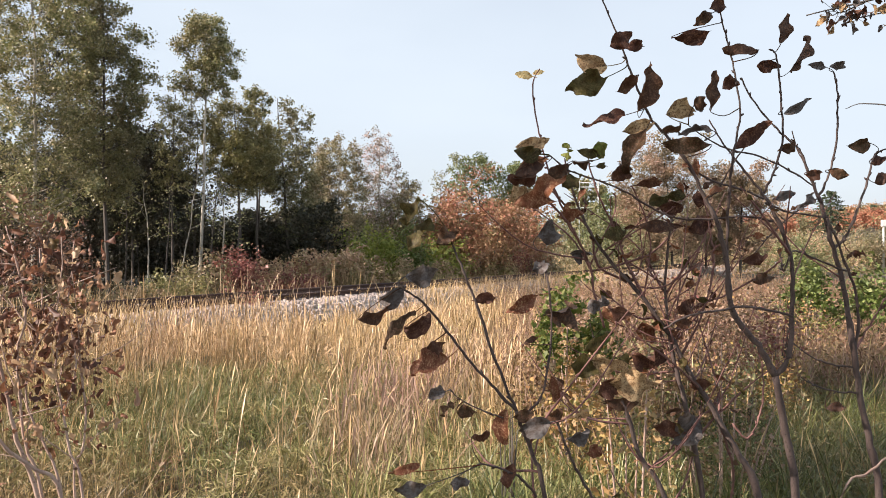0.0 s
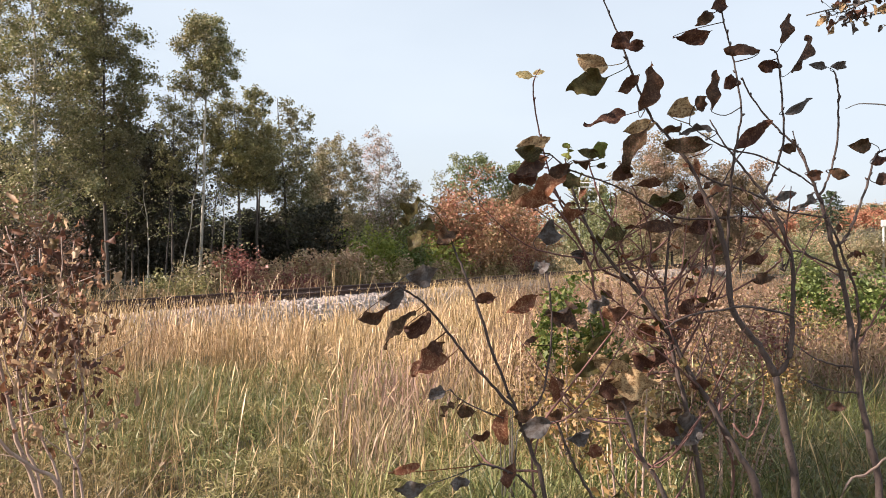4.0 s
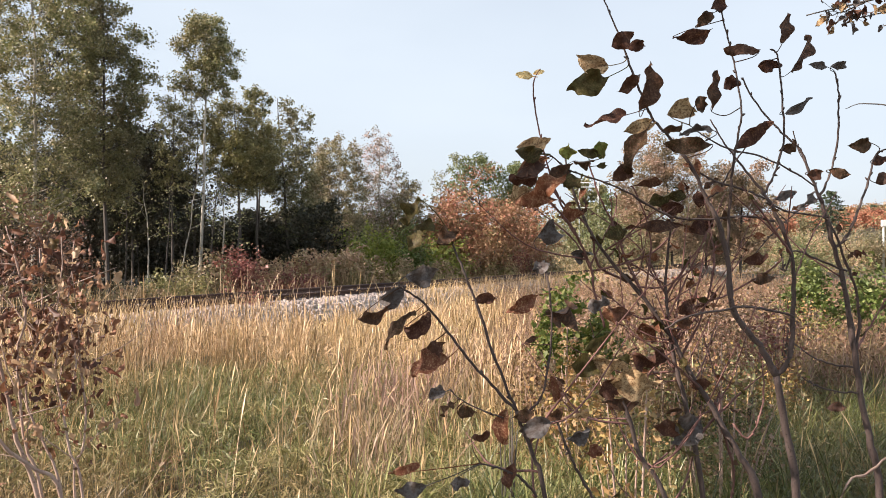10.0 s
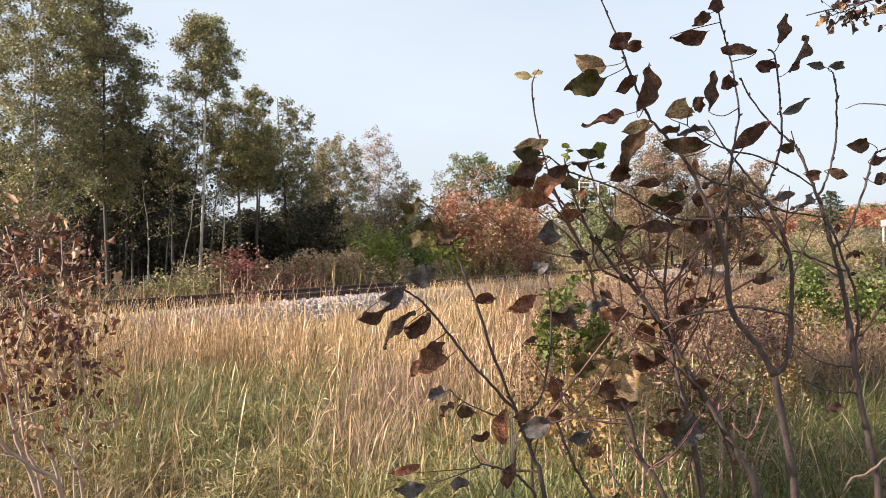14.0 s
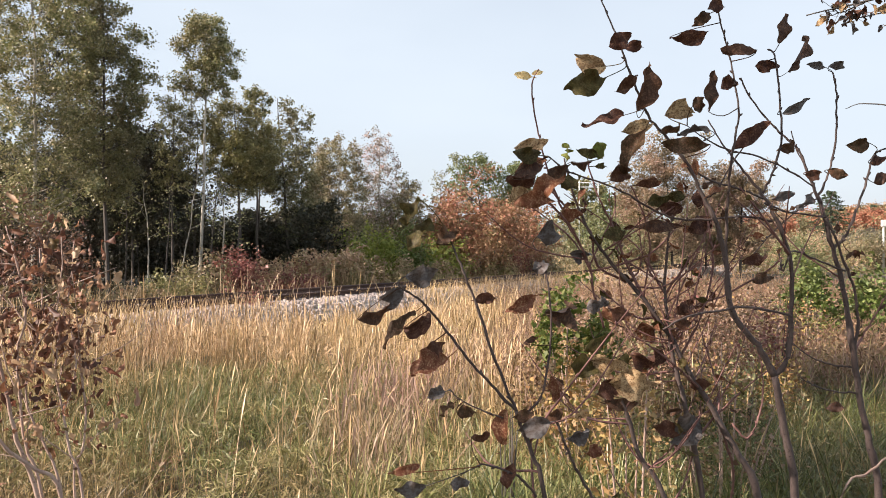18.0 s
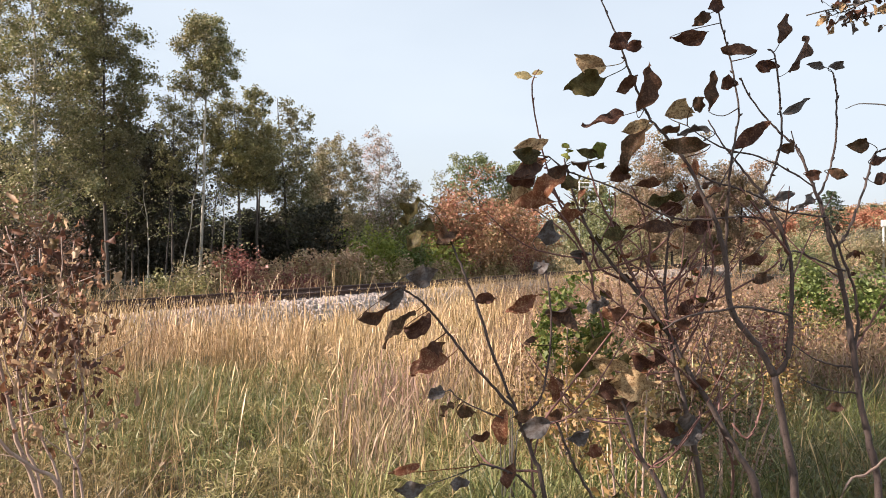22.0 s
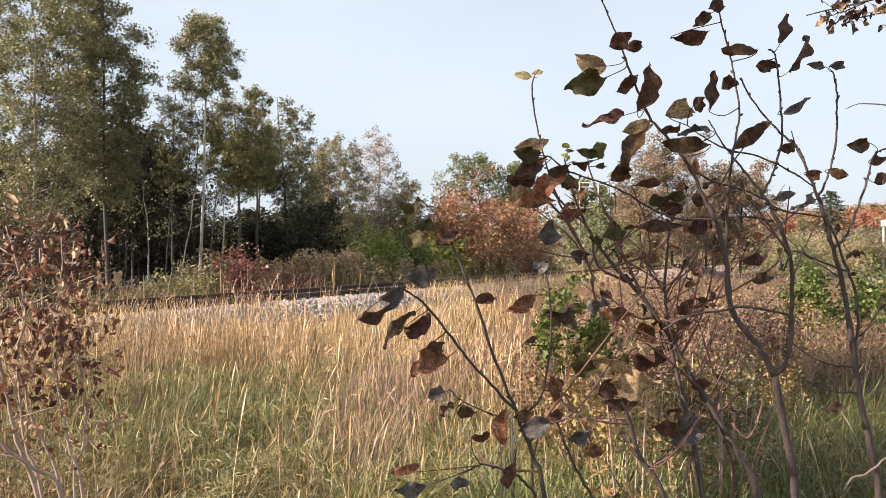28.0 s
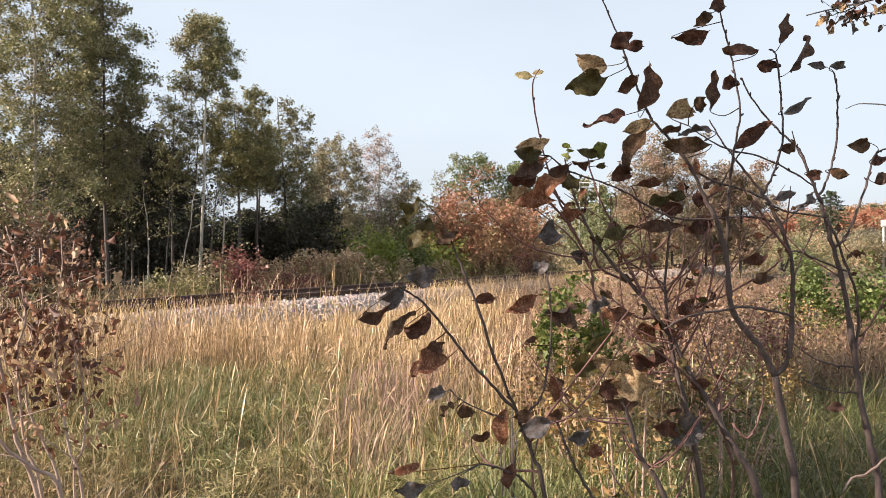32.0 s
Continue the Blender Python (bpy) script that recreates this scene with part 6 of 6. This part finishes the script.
leaf(low_lean, (0.115, 1.6, 1.197), 262, 0.0518, 0.0275, 2, 0.2, M["leaf_dark"])
leaf(low_lean, (-0.056, 1.56, 1.186), 185, 0.0563, 0.0289, 2, 0.3, M["leaf_grey"])
leaf(low_lean, (-0.066, 1.57, 1.22), 16, 0.0586, 0.0182, 5, 0.3, M["leaf_rust"])
leaf(low_lean, (0.03, 1.58, 1.193), 2, 0.0354, 0.0231, 4, 0.3, M["leaf_grey"])
leaf(low_right, (0.144, 1.65, 1.498), 205, 0.0657, 0.0308, 3, 0.3, M["leaf_rust"])
leaf(low_right, (0.18, 1.66, 1.568), 25, 0.0351, 0.033, 2, 0.4, M["leaf_grey"])
leaf(low_right, (0.223, 1.66, 1.473), 19, 0.0599, 0.0428, 15, 0.3, M["leaf_dark"])
leaf(low_right, (0.16, 1.65, 1.435), 18, 0.0308, 0.0128, 5, 0.2, M["leaf_dark"])
leaf(low_right, (0.205, 1.64, 1.348), 9, 0.0306, 0.0478, 2, 0.3, M["leaf_rust"])
leaf(low_hang, (0.25, 1.66, 1.258), 19, 0.0475, 0.0321, 15, 0.3, M["leaf_grey"])
leaf(low_hang, (0.282, 1.68, 1.227), 1, 0.0376, 0.0273, 4, 0.3, M["leaf_rust"])
leaf(lean_third, (0.343, 1.84, 1.366), 1, 0.0984, 0.0474, 15, 0.3, M["leaf_tan"])
leaf(lean_third, (0.291, 1.84, 1.365), 2, 0.0687, 0.0512, 2, 0.4, M["leaf_olive"])
leaf(lean_third, (0.388, 1.83, 1.328), 5, 0.1093, 0.0647, 1, 0.3, M["leaf_tan"])
leaf(lean_third, (0.337, 1.84, 1.317), 24, 0.0572, 0.0418, 4, 0.4, M["leaf_dark"])
leaf(lean_third, (0.362, 1.84, 1.285), 1, 0.0687, 0.0285, 5, 0.3, M["leaf_dark"])
leaf(lean_third, (0.419, 1.84, 1.372), 8, 0.0687, 0.0475, 35, 0.4, M["leaf_dark"])
leaf(lean_second, (0.505, 1.87, 1.227), 215, 0.0814, 0.065, 15, 0.4, M["leaf_grey"])
leaf(lean_second, (0.475, 1.88, 1.227), 2, 0.0819, 0.0366, 4, 0.3, M["leaf_dark"])
leaf(lean_second, (0.434, 1.88, 1.426), 2, 0.0655, 0.0557, 15, 0.3, M["leaf_rust"])
leaf(lean_second, (0.536, 1.88, 1.32), 6, 0.0468, 0.0275, 4, 0.3, M["leaf_dark"])
leaf(low_arch, (0.352, 1.8, 1.471), 2, 0.0627, 0.031, 3, 0.2, M["leaf_dark"])
leaf(low_arch, (0.309, 1.8, 1.489), 18, 0.0493, 0.031, 3, 0.3, M["leaf_grey"])
leaf(low_arch, (0.477, 1.78, 1.485), 35, 0.0554, 0.0307, 3, 0.3, M["leaf_dark"])
leaf(low_arch, (0.472, 1.78, 1.455), 1, 0.0376, 0.0256, 3, 0.4, M["leaf_dark"])
leaf(lean_five, (0.322, 1.86, 1.41), 29, 0.081, 0.0272, 4, 0.3, M["leaf_olive"])
leaf(lean_four, (0.288, 1.88, 1.587), 2, 0.0468, 0.0336, 25, 0.3, M["leaf_grey"])
dress(lean_main, 8, 0.5, 0.95, ("leaf_dark", "leaf_rust", "leaf_olive"))
dress(lean_second, 8, 0.45, 0.98, ("leaf_dark", "leaf_rust", "leaf_tan"))
dress(fork_left, 5, 0.3, 0.6, ("leaf_dark", "leaf_rust"))
dress(slim_twin, 3, 0.3, 0.9, ("leaf_dark",), 0.02)
for tw in fine:
    dress(tw, int(rng.integers(0, 4)), 0.4, 1.0, ("leaf_dark", "leaf_rust", "leaf_olive", "leaf_tan"), 0.024)

# a green leaf that turns face-on in the gusts and edge-on between them
turning = leaf(lean_main, (0.2535, 1.86, 1.80), 85, 0.034, 0.036, 8, 0.15, M["leaf_green"], 0.0)

# a bent pale stalk beside the slender shrub
stalk = shrub("dry_stalk", (0.55, 1.65, 0.0), "long pale dry grass stalk bent over beside the shrub", "grass")
stem_maker(stalk, M["twig_dry"], "stem")([(0.55, 1.65, 0.0, 0.003), (0.62, 1.62, 0.8, 0.0028), (0.70, 1.6, 1.155, 0.0024), (0.745, 1.6, 1.203, 0.0022), (0.80, 1.6, 1.24, 0.002), (0.90, 1.6, 1.265, 0.0014)])

# the sunlit dry shrub
dry = shrub("dry_shrub", (-1.25, 2.7, 0.0), "dry sunlit shrub with pale stems and small curled brown leaves")
dry_stem = stem_maker(dry, M["twig_dry"], "stem", girth=0.55)
dry_a = dry_stem([(-1.099, 2.7, 0.241, 0.0143), (-1.19, 2.68, 0.835, 0.0125), (-1.248, 2.66, 1.039, 0.0116), (-1.271, 2.64, 1.191, 0.0099), (-1.294, 2.62, 1.341, 0.0081), (-1.317, 2.6, 1.537, 0.0065)])
dry_b = dry_stem([(-1.09, 2.7, 0.241, 0.0109), (-1.191, 2.7, 0.863, 0.0092), (-1.241, 2.7, 1.014, 0.0084), (-1.258, 2.7, 1.165, 0.0076), (-1.266, 2.7, 1.299, 0.0067), (-1.241, 2.7, 1.4, 0.0059), (-1.266, 2.7, 1.551, 0.005), (-1.3, 2.7, 1.669, 0.0034)])
dry_c = dry_stem([(-1.065, 2.7, 0.241, 0.0101), (-1.135, 2.71, 0.827, 0.0084), (-1.163, 2.71, 0.96, 0.0076), (-1.217, 2.72, 1.06, 0.0068), (-1.254, 2.73, 1.16, 0.0059), (-1.232, 2.74, 1.295, 0.0051), (-1.21, 2.74, 1.431, 0.0043), (-1.222, 2.75, 1.602, 0.0034)])
dry_d = dry_stem([(-1.059, 2.75, 0.216, 0.0103), (-1.096, 2.76, 0.847, 0.0077), (-1.133, 2.76, 0.983, 0.0069), (-1.159, 2.77, 1.102, 0.0069), (-1.186, 2.78, 1.221, 0.006), (-1.177, 2.79, 1.342, 0.0052), (-1.145, 2.79, 1.497, 0.0043), (-1.139, 2.8, 1.619, 0.0026)])
dry_e = dry_stem([(-1.05, 2.75, 0.216, 0.0094), (-1.126, 2.77, 0.879, 0.0069), (-1.106, 2.78, 0.978, 0.0061), (-1.101, 2.8, 1.079, 0.0061), (-1.118, 2.82, 1.181, 0.0053), (-1.135, 2.83, 1.32, 0.0044), (-1.124, 2.85, 1.389, 0.0035)])
dry_f = dry_stem([(-1.065, 2.7, 0.241, 0.0134), (-1.122, 2.68, 0.853, 0.0108), (-1.194, 2.65, 0.959, 0.0099), (-1.248, 2.62, 1.014, 0.0098), (-1.284, 2.6, 1.068, 0.0081)])
dry_g = dry_stem([(-1.156, 2.75, 1.097, 0.0051), (-1.133, 2.76, 1.155, 0.0043), (-1.12, 2.77, 1.239, 0.0043), (-1.138, 2.79, 1.324, 0.0035), (-1.171, 2.8, 1.428, 0.0026)])
dry_h = dry_stem([(-1.258, 2.7, 1.165, 0.005), (-1.292, 2.7, 1.232, 0.0042), (-1.317, 2.7, 1.333, 0.0042), (-1.342, 2.7, 1.4, 0.0034)])
dry_i = dry_stem([(-1.216, 2.7, 1.299, 0.0042), (-1.164, 2.72, 1.399, 0.0034), (-1.146, 2.73, 1.534, 0.0034), (-1.156, 2.75, 1.636, 0.0026)])


def dry_twigs():
    """Thin side twigs of the dry shrub."""
    hosts = [dry_a, dry_b, dry_c, dry_d, dry_e]
    for i in range(26):
        ob, foot, line = hosts[i % 5]
        p = line[int(rng.uniform(0.25, 0.9) * (len(line) - 1)), :3] + foot
        d = np.array([rng.uniform(-0.9, 0.9), rng.uniform(-0.4, 0.4), rng.uniform(0.2, 1.0)])
        d *= rng.uniform(0.12, 0.3) / np.linalg.norm(d)
        dry_stem([(*p, 0.004), (*(p + d * 0.5 + rng.normal(size=3) * 0.015), 0.003), (*(p + d), 0.0014)])


dry_twigs()


def dry_leaves():
    meshes = []
    for i in range(10):
        p = leaf_pile(0.032 + 0.012 * (i % 4), 0.018 + 0.008 * (i % 3), 0.2 + 0.12 * (i % 6), 400 + i, 0.3)
        meshes.append(p.mesh("leaf", M["dry_leaf_single"], True))
    lines = [dry_a, dry_b, dry_c, dry_d, dry_e, dry_g, dry_h, dry_i]
    for i in range(235):
        ob, foot, line = lines[i % len(lines)]
        k = int((0.45 + 0.55 * rng.random()) * (len(line) - 1))
        p = line[k, :3] + foot + rng.normal(size=3) * np.array([0.065, 0.08, 0.055])
        lf = new("leaf", meshes[int(rng.integers(10))])
        lf.parent = dry
        lf.location = Vector(p) - dry.location
        lf.rotation_euler = rng.uniform(0, 6.28, 3)
    pile = Pile()
    forms = [leaf_pile(0.024 + 0.004 * (i % 4), 0.010 + 0.003 * (i % 3), 0.3 + 0.15 * (i % 5), 500 + i, 0.3) for i in range(8)]
    for ob, foot, line in lines:
        for i in range(42):
            k = int((0.35 + 0.65 * rng.random()) * (len(line) - 1))
            p = line[k, :3] + foot + rng.normal(size=3) * np.array([0.065, 0.09, 0.06]) - np.array(dry.location)
            turn = np.array(Euler(rng.uniform(0, 6.28, 3)).to_matrix())
            f = forms[int(rng.integers(8))]
            pile.add(f.v[0] @ turn.T + p, f.q[0])
    tagged(part("small_leaves", pile, M["dry_leaf"], dry, "", True), kind="stuff")


# Dry leaf browns whose dark and pale ends also imitate dappled light.
M["dry_leaf_single"] = leafy("dry_brown_leaf", [(0.07, 0.033, 0.023), (0.148, 0.062, 0.039), (0.281, 0.129, 0.07), (0.562, 0.39, 0.242), (0.218, 0.078, 0.047), (0.117, 0.09, 0.035)], single=True, through_light=0.3)
dry_leaves()

# brambles and seedlings between the field and the shrubs
NB = "undergrowth behind the shrubs"
bush("bramble", 0.91, 6.3, 0.52, 1.44, 2200, 0.04, M["bramble_leaf"], "bramble with bright green toothed leaves", group=NB, low=0.85, clump=0.12, bark=M["twig_dry"], spread=0.86)
bush("golden_bramble", 0.90, 6, 0.45, 1.06, 1500, 0.036, M["gold_leaf"], "bramble with golden and orange autumn leaves", group=NB, clump=0.4, bark=M["twig_dry"])
bush("golden_bramble", 0.93, 4.6, 0.46, 1.26, 650, 0.032, M["gold_leaf"], "bramble with golden and orange autumn leaves", group=NB, bark=M["twig_dry"])
bush("golden_bramble", 1.6, 5.2, 0.71, 1.22, 1100, 0.028, M["brown_weed"], "bramble with withered brown and tan leaves", group=NB, bark=M["twig_dry"])
bush("brown_weed", 1.81, 7, 1.13, 1.34, 4050, 0.032, M["brown_weed"], "tangled dry brown weeds", group=NB, bark=M["twig_dry"])
bush("brown_weed", 3.11, 9, 1.23, 1.38, 4320, 0.032, M["brown_weed"], "tangled dry brown weeds", group=NB, bark=M["twig_dry"])
bush("brown_weed", 2.37, 11, 1.37, 1.47, 4320, 0.037, M["brown_weed"], "tangled dry olive weeds", group=NB, bark=M["twig_dry"])
bush("green_bush", 4.85, 12, 0.72, 1.42, 2600, 0.05, M["green_bush"], "leafy green bush in the meadow", group=NB, low=0.7, spread=0.75)
bush("green_bush", 5.62, 12, 0.7, 1.34, 2400, 0.05, M["green_bush"], "leafy green bush in the meadow", group=NB, low=0.7, spread=0.75)
for wx, wy, ww, wh, wm, wl in (
        (1.15, 8.2, 0.9, 0.95, "gold_leaf", "golden-brown weed with curled leaves"), (1.75, 8.8, 1.0, 1.05, "brown_weed", "tangled dry brown weeds"),
        (2.5, 9.6, 1.1, 1.1, "brown_weed", "tangled dry brown weeds"), (3.2, 10.2, 1.2, 1.1, "pink_weed", "pinkish dry weed with small curled leaves"),
        (3.5, 8.9, 1.0, 0.85, "brown_weed", "tangled dry brown weeds"), (4.1, 10.6, 1.2, 1.1, "gold_leaf", "golden-brown weed with curled leaves"),
        (2.2, 12.5, 1.5, 1.15, "pink_weed", "pinkish dry weed with small curled leaves"), (3.6, 12.8, 1.6, 1.2, "brown_weed", "tangled dry brown weeds"),
        (5.2, 13.6, 1.6, 1.1, "pink_weed", "pinkish dry weed with small curled leaves"), (1.5, 10.8, 1.2, 1.0, "brown_weed", "tangled dry brown weeds"),
        (4.6, 9.6, 1.1, 0.9, "brown_weed", "tangled dry brown weeds"), (2.75, 7.6, 0.7, 0.7, "gold_leaf", "golden-brown weed with curled leaves"),
        (0.75, 7.0, 0.6, 0.8, "brown_weed", "tangled dry brown weeds"), (1.9, 6.9, 0.6, 0.7, "lush_grass", "low green weed with narrow leaves")):
    bush("dry_weed", wx, wy, ww, wh, 1700, 0.036, M[wm], wl, group=NB, bark=M["twig_dry"], clump=0.2, stems=7)
bush("red_seedling", 0.36, 5, 0.16, 0.92, 9, 0.045, M["crimson"], "small red-leaved seedling in the grass", group=NB)
bush("low_weed", 1.55, 7.2, 0.4, 1.16, 900, 0.035, M["poplar"], "leafy olive weed among the dry stems", group=NB, clump=0.3)
bush("low_weed", 1.91, 6.6, 0.33, 0.99, 700, 0.035, M["gold_leaf"], "low weed with yellow and rust leaves", group=NB, clump=0.3)
bush("low_weed", 2.94, 8.2, 0.56, 1.27, 1100, 0.035, M["crimson"], "low weed with dull red leaves", group=NB, clump=0.3)
bush("low_weed", 2.29, 7, 0.39, 1.04, 800, 0.035, M["poplar"], "leafy olive weed among the dry stems", group=NB, clump=0.3)
bush("low_weed", 2.46, 9.5, 0.65, 1.25, 1000, 0.035, M["crimson"], "low weed with dull red leaves", group=NB, clump=0.3)
bush("dead_weed", -1.79, 5.9, 0.18, 0.32, 160, 0.035, M["brown_weed"], "dead brown weed in the green grass", group=NB, clump=0.25)
bush("dead_weed", -1.44, 6.2, 0.15, 0.25, 120, 0.03, M["brown_weed"], "dead brown weed in the green grass", group=NB, clump=0.25)


# the bough that hangs in from a tree beside the camera
def corner_bough():
    b = thing("overhanging_bough", (2.6, 3.3, 2.75), "thin bough with small brown and pale leaves hanging into view", "bough")
    mk = stem_maker(b, M["bark_grey"], "branch")
    lines = []
    for pts in ([(2.6, 3.3, 2.75, 0.012), (2.1, 3.4, 2.72, 0.008), (1.75, 3.45, 2.58, 0.005), (1.40, 3.5, 2.50, 0.002)],
                [(2.1, 3.4, 2.72, 0.006), (1.9, 3.45, 2.56, 0.004), (1.60, 3.5, 2.49, 0.002)],
                [(2.6, 3.3, 2.75, 0.008), (2.2, 3.4, 2.62, 0.005), (1.70, 3.5, 2.46, 0.002)],
                [(1.75, 3.45, 2.66, 0.004), (1.62, 3.5, 2.55, 0.003), (1.5, 3.5, 2.50, 0.0015)]):
        lines.append(mk(pts))
    for i in range(120):
        ob, foot, line = lines[i % 4]
        k = int((0.45 + 0.55 * rng.random()) * (len(line) - 1))
        p = line[k, :3] + foot + rng.normal(size=3) * np.array([0.035, 0.06, 0.034])
        s = rng.uniform(0.025, 0.055)
        leaf(lines[i % 4], tuple(p), rng.uniform(200, 340), s, s * 0.55, rng.uniform(-70, 70), rng.uniform(0, 0.6),
             M[("leaf_dark", "leaf_dark", "leaf_tan", "leaf_grey")[int(rng.integers(4))]], 0.4)

    mk([(2.0, 3.4, 2.02, 0.004), (1.75, 3.45, 2.13, 0.003), (1.62, 3.5, 2.16, 0.002), (1.55, 3.5, 2.14, 0.001)])


corner_bough()


# unseen trees beside the camera, added so their crowns shade near shrubs and grass
crown_tree("shade_tree", -3.9, 0.1, 5.8, 1.4, 0.52, 5600, 0.085, M["poplar"], M["bark_grey"], "unseen leafy tree added to cast shade on the shrubs and grass", trunk_r=0.1, limbs=26, top=0.5, clump=0.4, lean=(0.4, 0.3))

crown_tree("shade_tree", -2.6, 3.75, 5.5, 1.1, 0.56, 13500, 0.085, M["poplar"], M["bark_grey"], "unseen leafy tree added to cast shade on the shrubs and grass", trunk_r=0.07, limbs=18, top=0.5, clump=0.4, lean=(0.2, 0.1))

crown_tree("shade_tree", -4.0, 5.9, 7.0, 0.9, 0.72, 9000, 0.085, M["poplar"], M["bark_grey"], "unseen leafy tree added to cast shade on the shrubs and grass", trunk_r=0.08, limbs=18, top=0.5, clump=0.4, lean=(0.2, 0.1))


# ---- far structures ----
def far_gantry():
    g = thing("steel_gantry", (12.6, 84.0, 0.0), "pale steel signal gantry far along the railway", "gantry")
    for x in (0.0, 1.75):
        p = Pile()
        tube(p, [(x, 0, 0, 0.06), (x, 0, 7.9, 0.05)], 6)
        part("post", p, M["white_steel"], g)
    for z, x0, x1 in ((7.75, -0.1, 1.9), (7.35, -0.1, 1.9), (5.45, -0.25, 2.3)):
        p = Pile()
        tube(p, [(x0, 0.1, z, 0.045), (x1, 0.1, z - 0.06, 0.045)], 6)
        part("beam", p, M["white_steel"], g)


far_gantry()


def far_post():
    g = thing("white_post", (29.1, 60.0, 0.0), "white painted post with a small box among far bushes", "post")
    p = Pile()
    tube(p, [(0, 0, 0, 0.07), (0, 0, 3.2, 0.06)], 8)
    part("post", p, M["white_paint"], g)
    bm = bmesh.new()
    bmesh.ops.create_cube(bm, size=1.0)
    bmesh.ops.scale(bm, vec=(0.3, 0.2, 0.45), verts=bm.verts)
    bmesh.ops.bevel(bm, geom=bm.edges[:], offset=0.03, segments=2, affect="EDGES")
    me = bpy.data.meshes.new("box")
    bm.to_mesh(me)
    bm.free()
    me.materials.append(M["white_paint"])
    ob = new("box", me)
    ob.parent = g
    ob.location = (0.0, 0.0, 3.3)


far_post()


# ---- wind ----
def breeze(t):
    """The common push of the wind: puffs at about 6, 8, 10 and 11 s, a swing back at 12 s, then calm."""
    at = (0, 2, 3, 5, 5.7, 6.6, 7.4, 8, 9, 9.6, 10.1, 10.8, 11.5, 12.1, 12.8, 13.2, 14, 16, 20, 23, 24.2, 25, 28.2, 29.4, 30.4, 32)
    push = (0, 0.1, 0.3, 0.6, 0.9, 0.1, 0, 0.5, 0.3, 0.2, 0.9, 1.7, 0.5, -0.6, 0.0, 0.2, -0.5, -0.5, -0.6, -0.5, 0.0, -0.4, -0.3, 0.2, -0.1, 0.1)
    return float(np.interp(t, at, push))


def gust(t, k):
    """Turn of piece k in the wind: the common push and a flutter of its own, livelier in the first half."""
    calm = 1.0 if t < 13 else 0.45 if t > 16 else 1.0 - 0.55 * (t - 13) / 3
    a = math.sin(t * 1.7 + k * 0.61) * 0.4 + math.sin(t * 3.1 + k * 1.7) * 0.35 + math.sin(t * 0.55 + k * 0.23) * 0.25
    return a * calm + 0.5 * breeze(t)


def motions():
    times = [i * 0.5 for i in range(65)]
    for ob, amount in ((tall, 0.11), (slim, 0.09), (lean, 0.05), (low, 0.02)):
        foot = ob.location.copy()
        walk(ob, [(t, Matrix.Translation(foot) @ Matrix.Rotation(radians(amount * breeze(t)), 4, "Y")) for t in times])
    for ob, amount, k in STEMS:
        rest = ob.location.copy()
        rows = []
        for t in times:
            g = gust(t, k * 0.15)
            rows.append((t, Matrix.Translation(rest) @ Matrix.Rotation(radians(amount * g), 4, "Y") @ Matrix.Rotation(radians(amount * 0.7 * gust(t, k + 9)), 4, "X")))
        walk(ob, rows)
    for lf, rest, amount, k in FLUTTER:
        if not amount:
            continue
        rows = []
        for t in times:
            g = gust(t, k * 2.3)
            rows.append((t, rest @ Matrix.Rotation(radians(4.5 * amount * g), 4, "X") @ Matrix.Rotation(radians(2.0 * amount * gust(t, k + 4)), 4, "Z")))
        walk(lf, rows)
    rest = turning.matrix_basis.copy()
    rows = []
    for t in times:
        shown = 1.0 if 5.5 <= t <= 10.5 else max(0.0, 1 - (5.5 - t) / 1.2) if t < 5.5 else max(0.0, 1 - (t - 10.5) / 3.2)
        rows.append((t, rest @ Matrix.Rotation(radians(78 * (1 - shown) + 10 * gust(t, 3)), 4, "X")))
    walk(turning, rows)


motions()
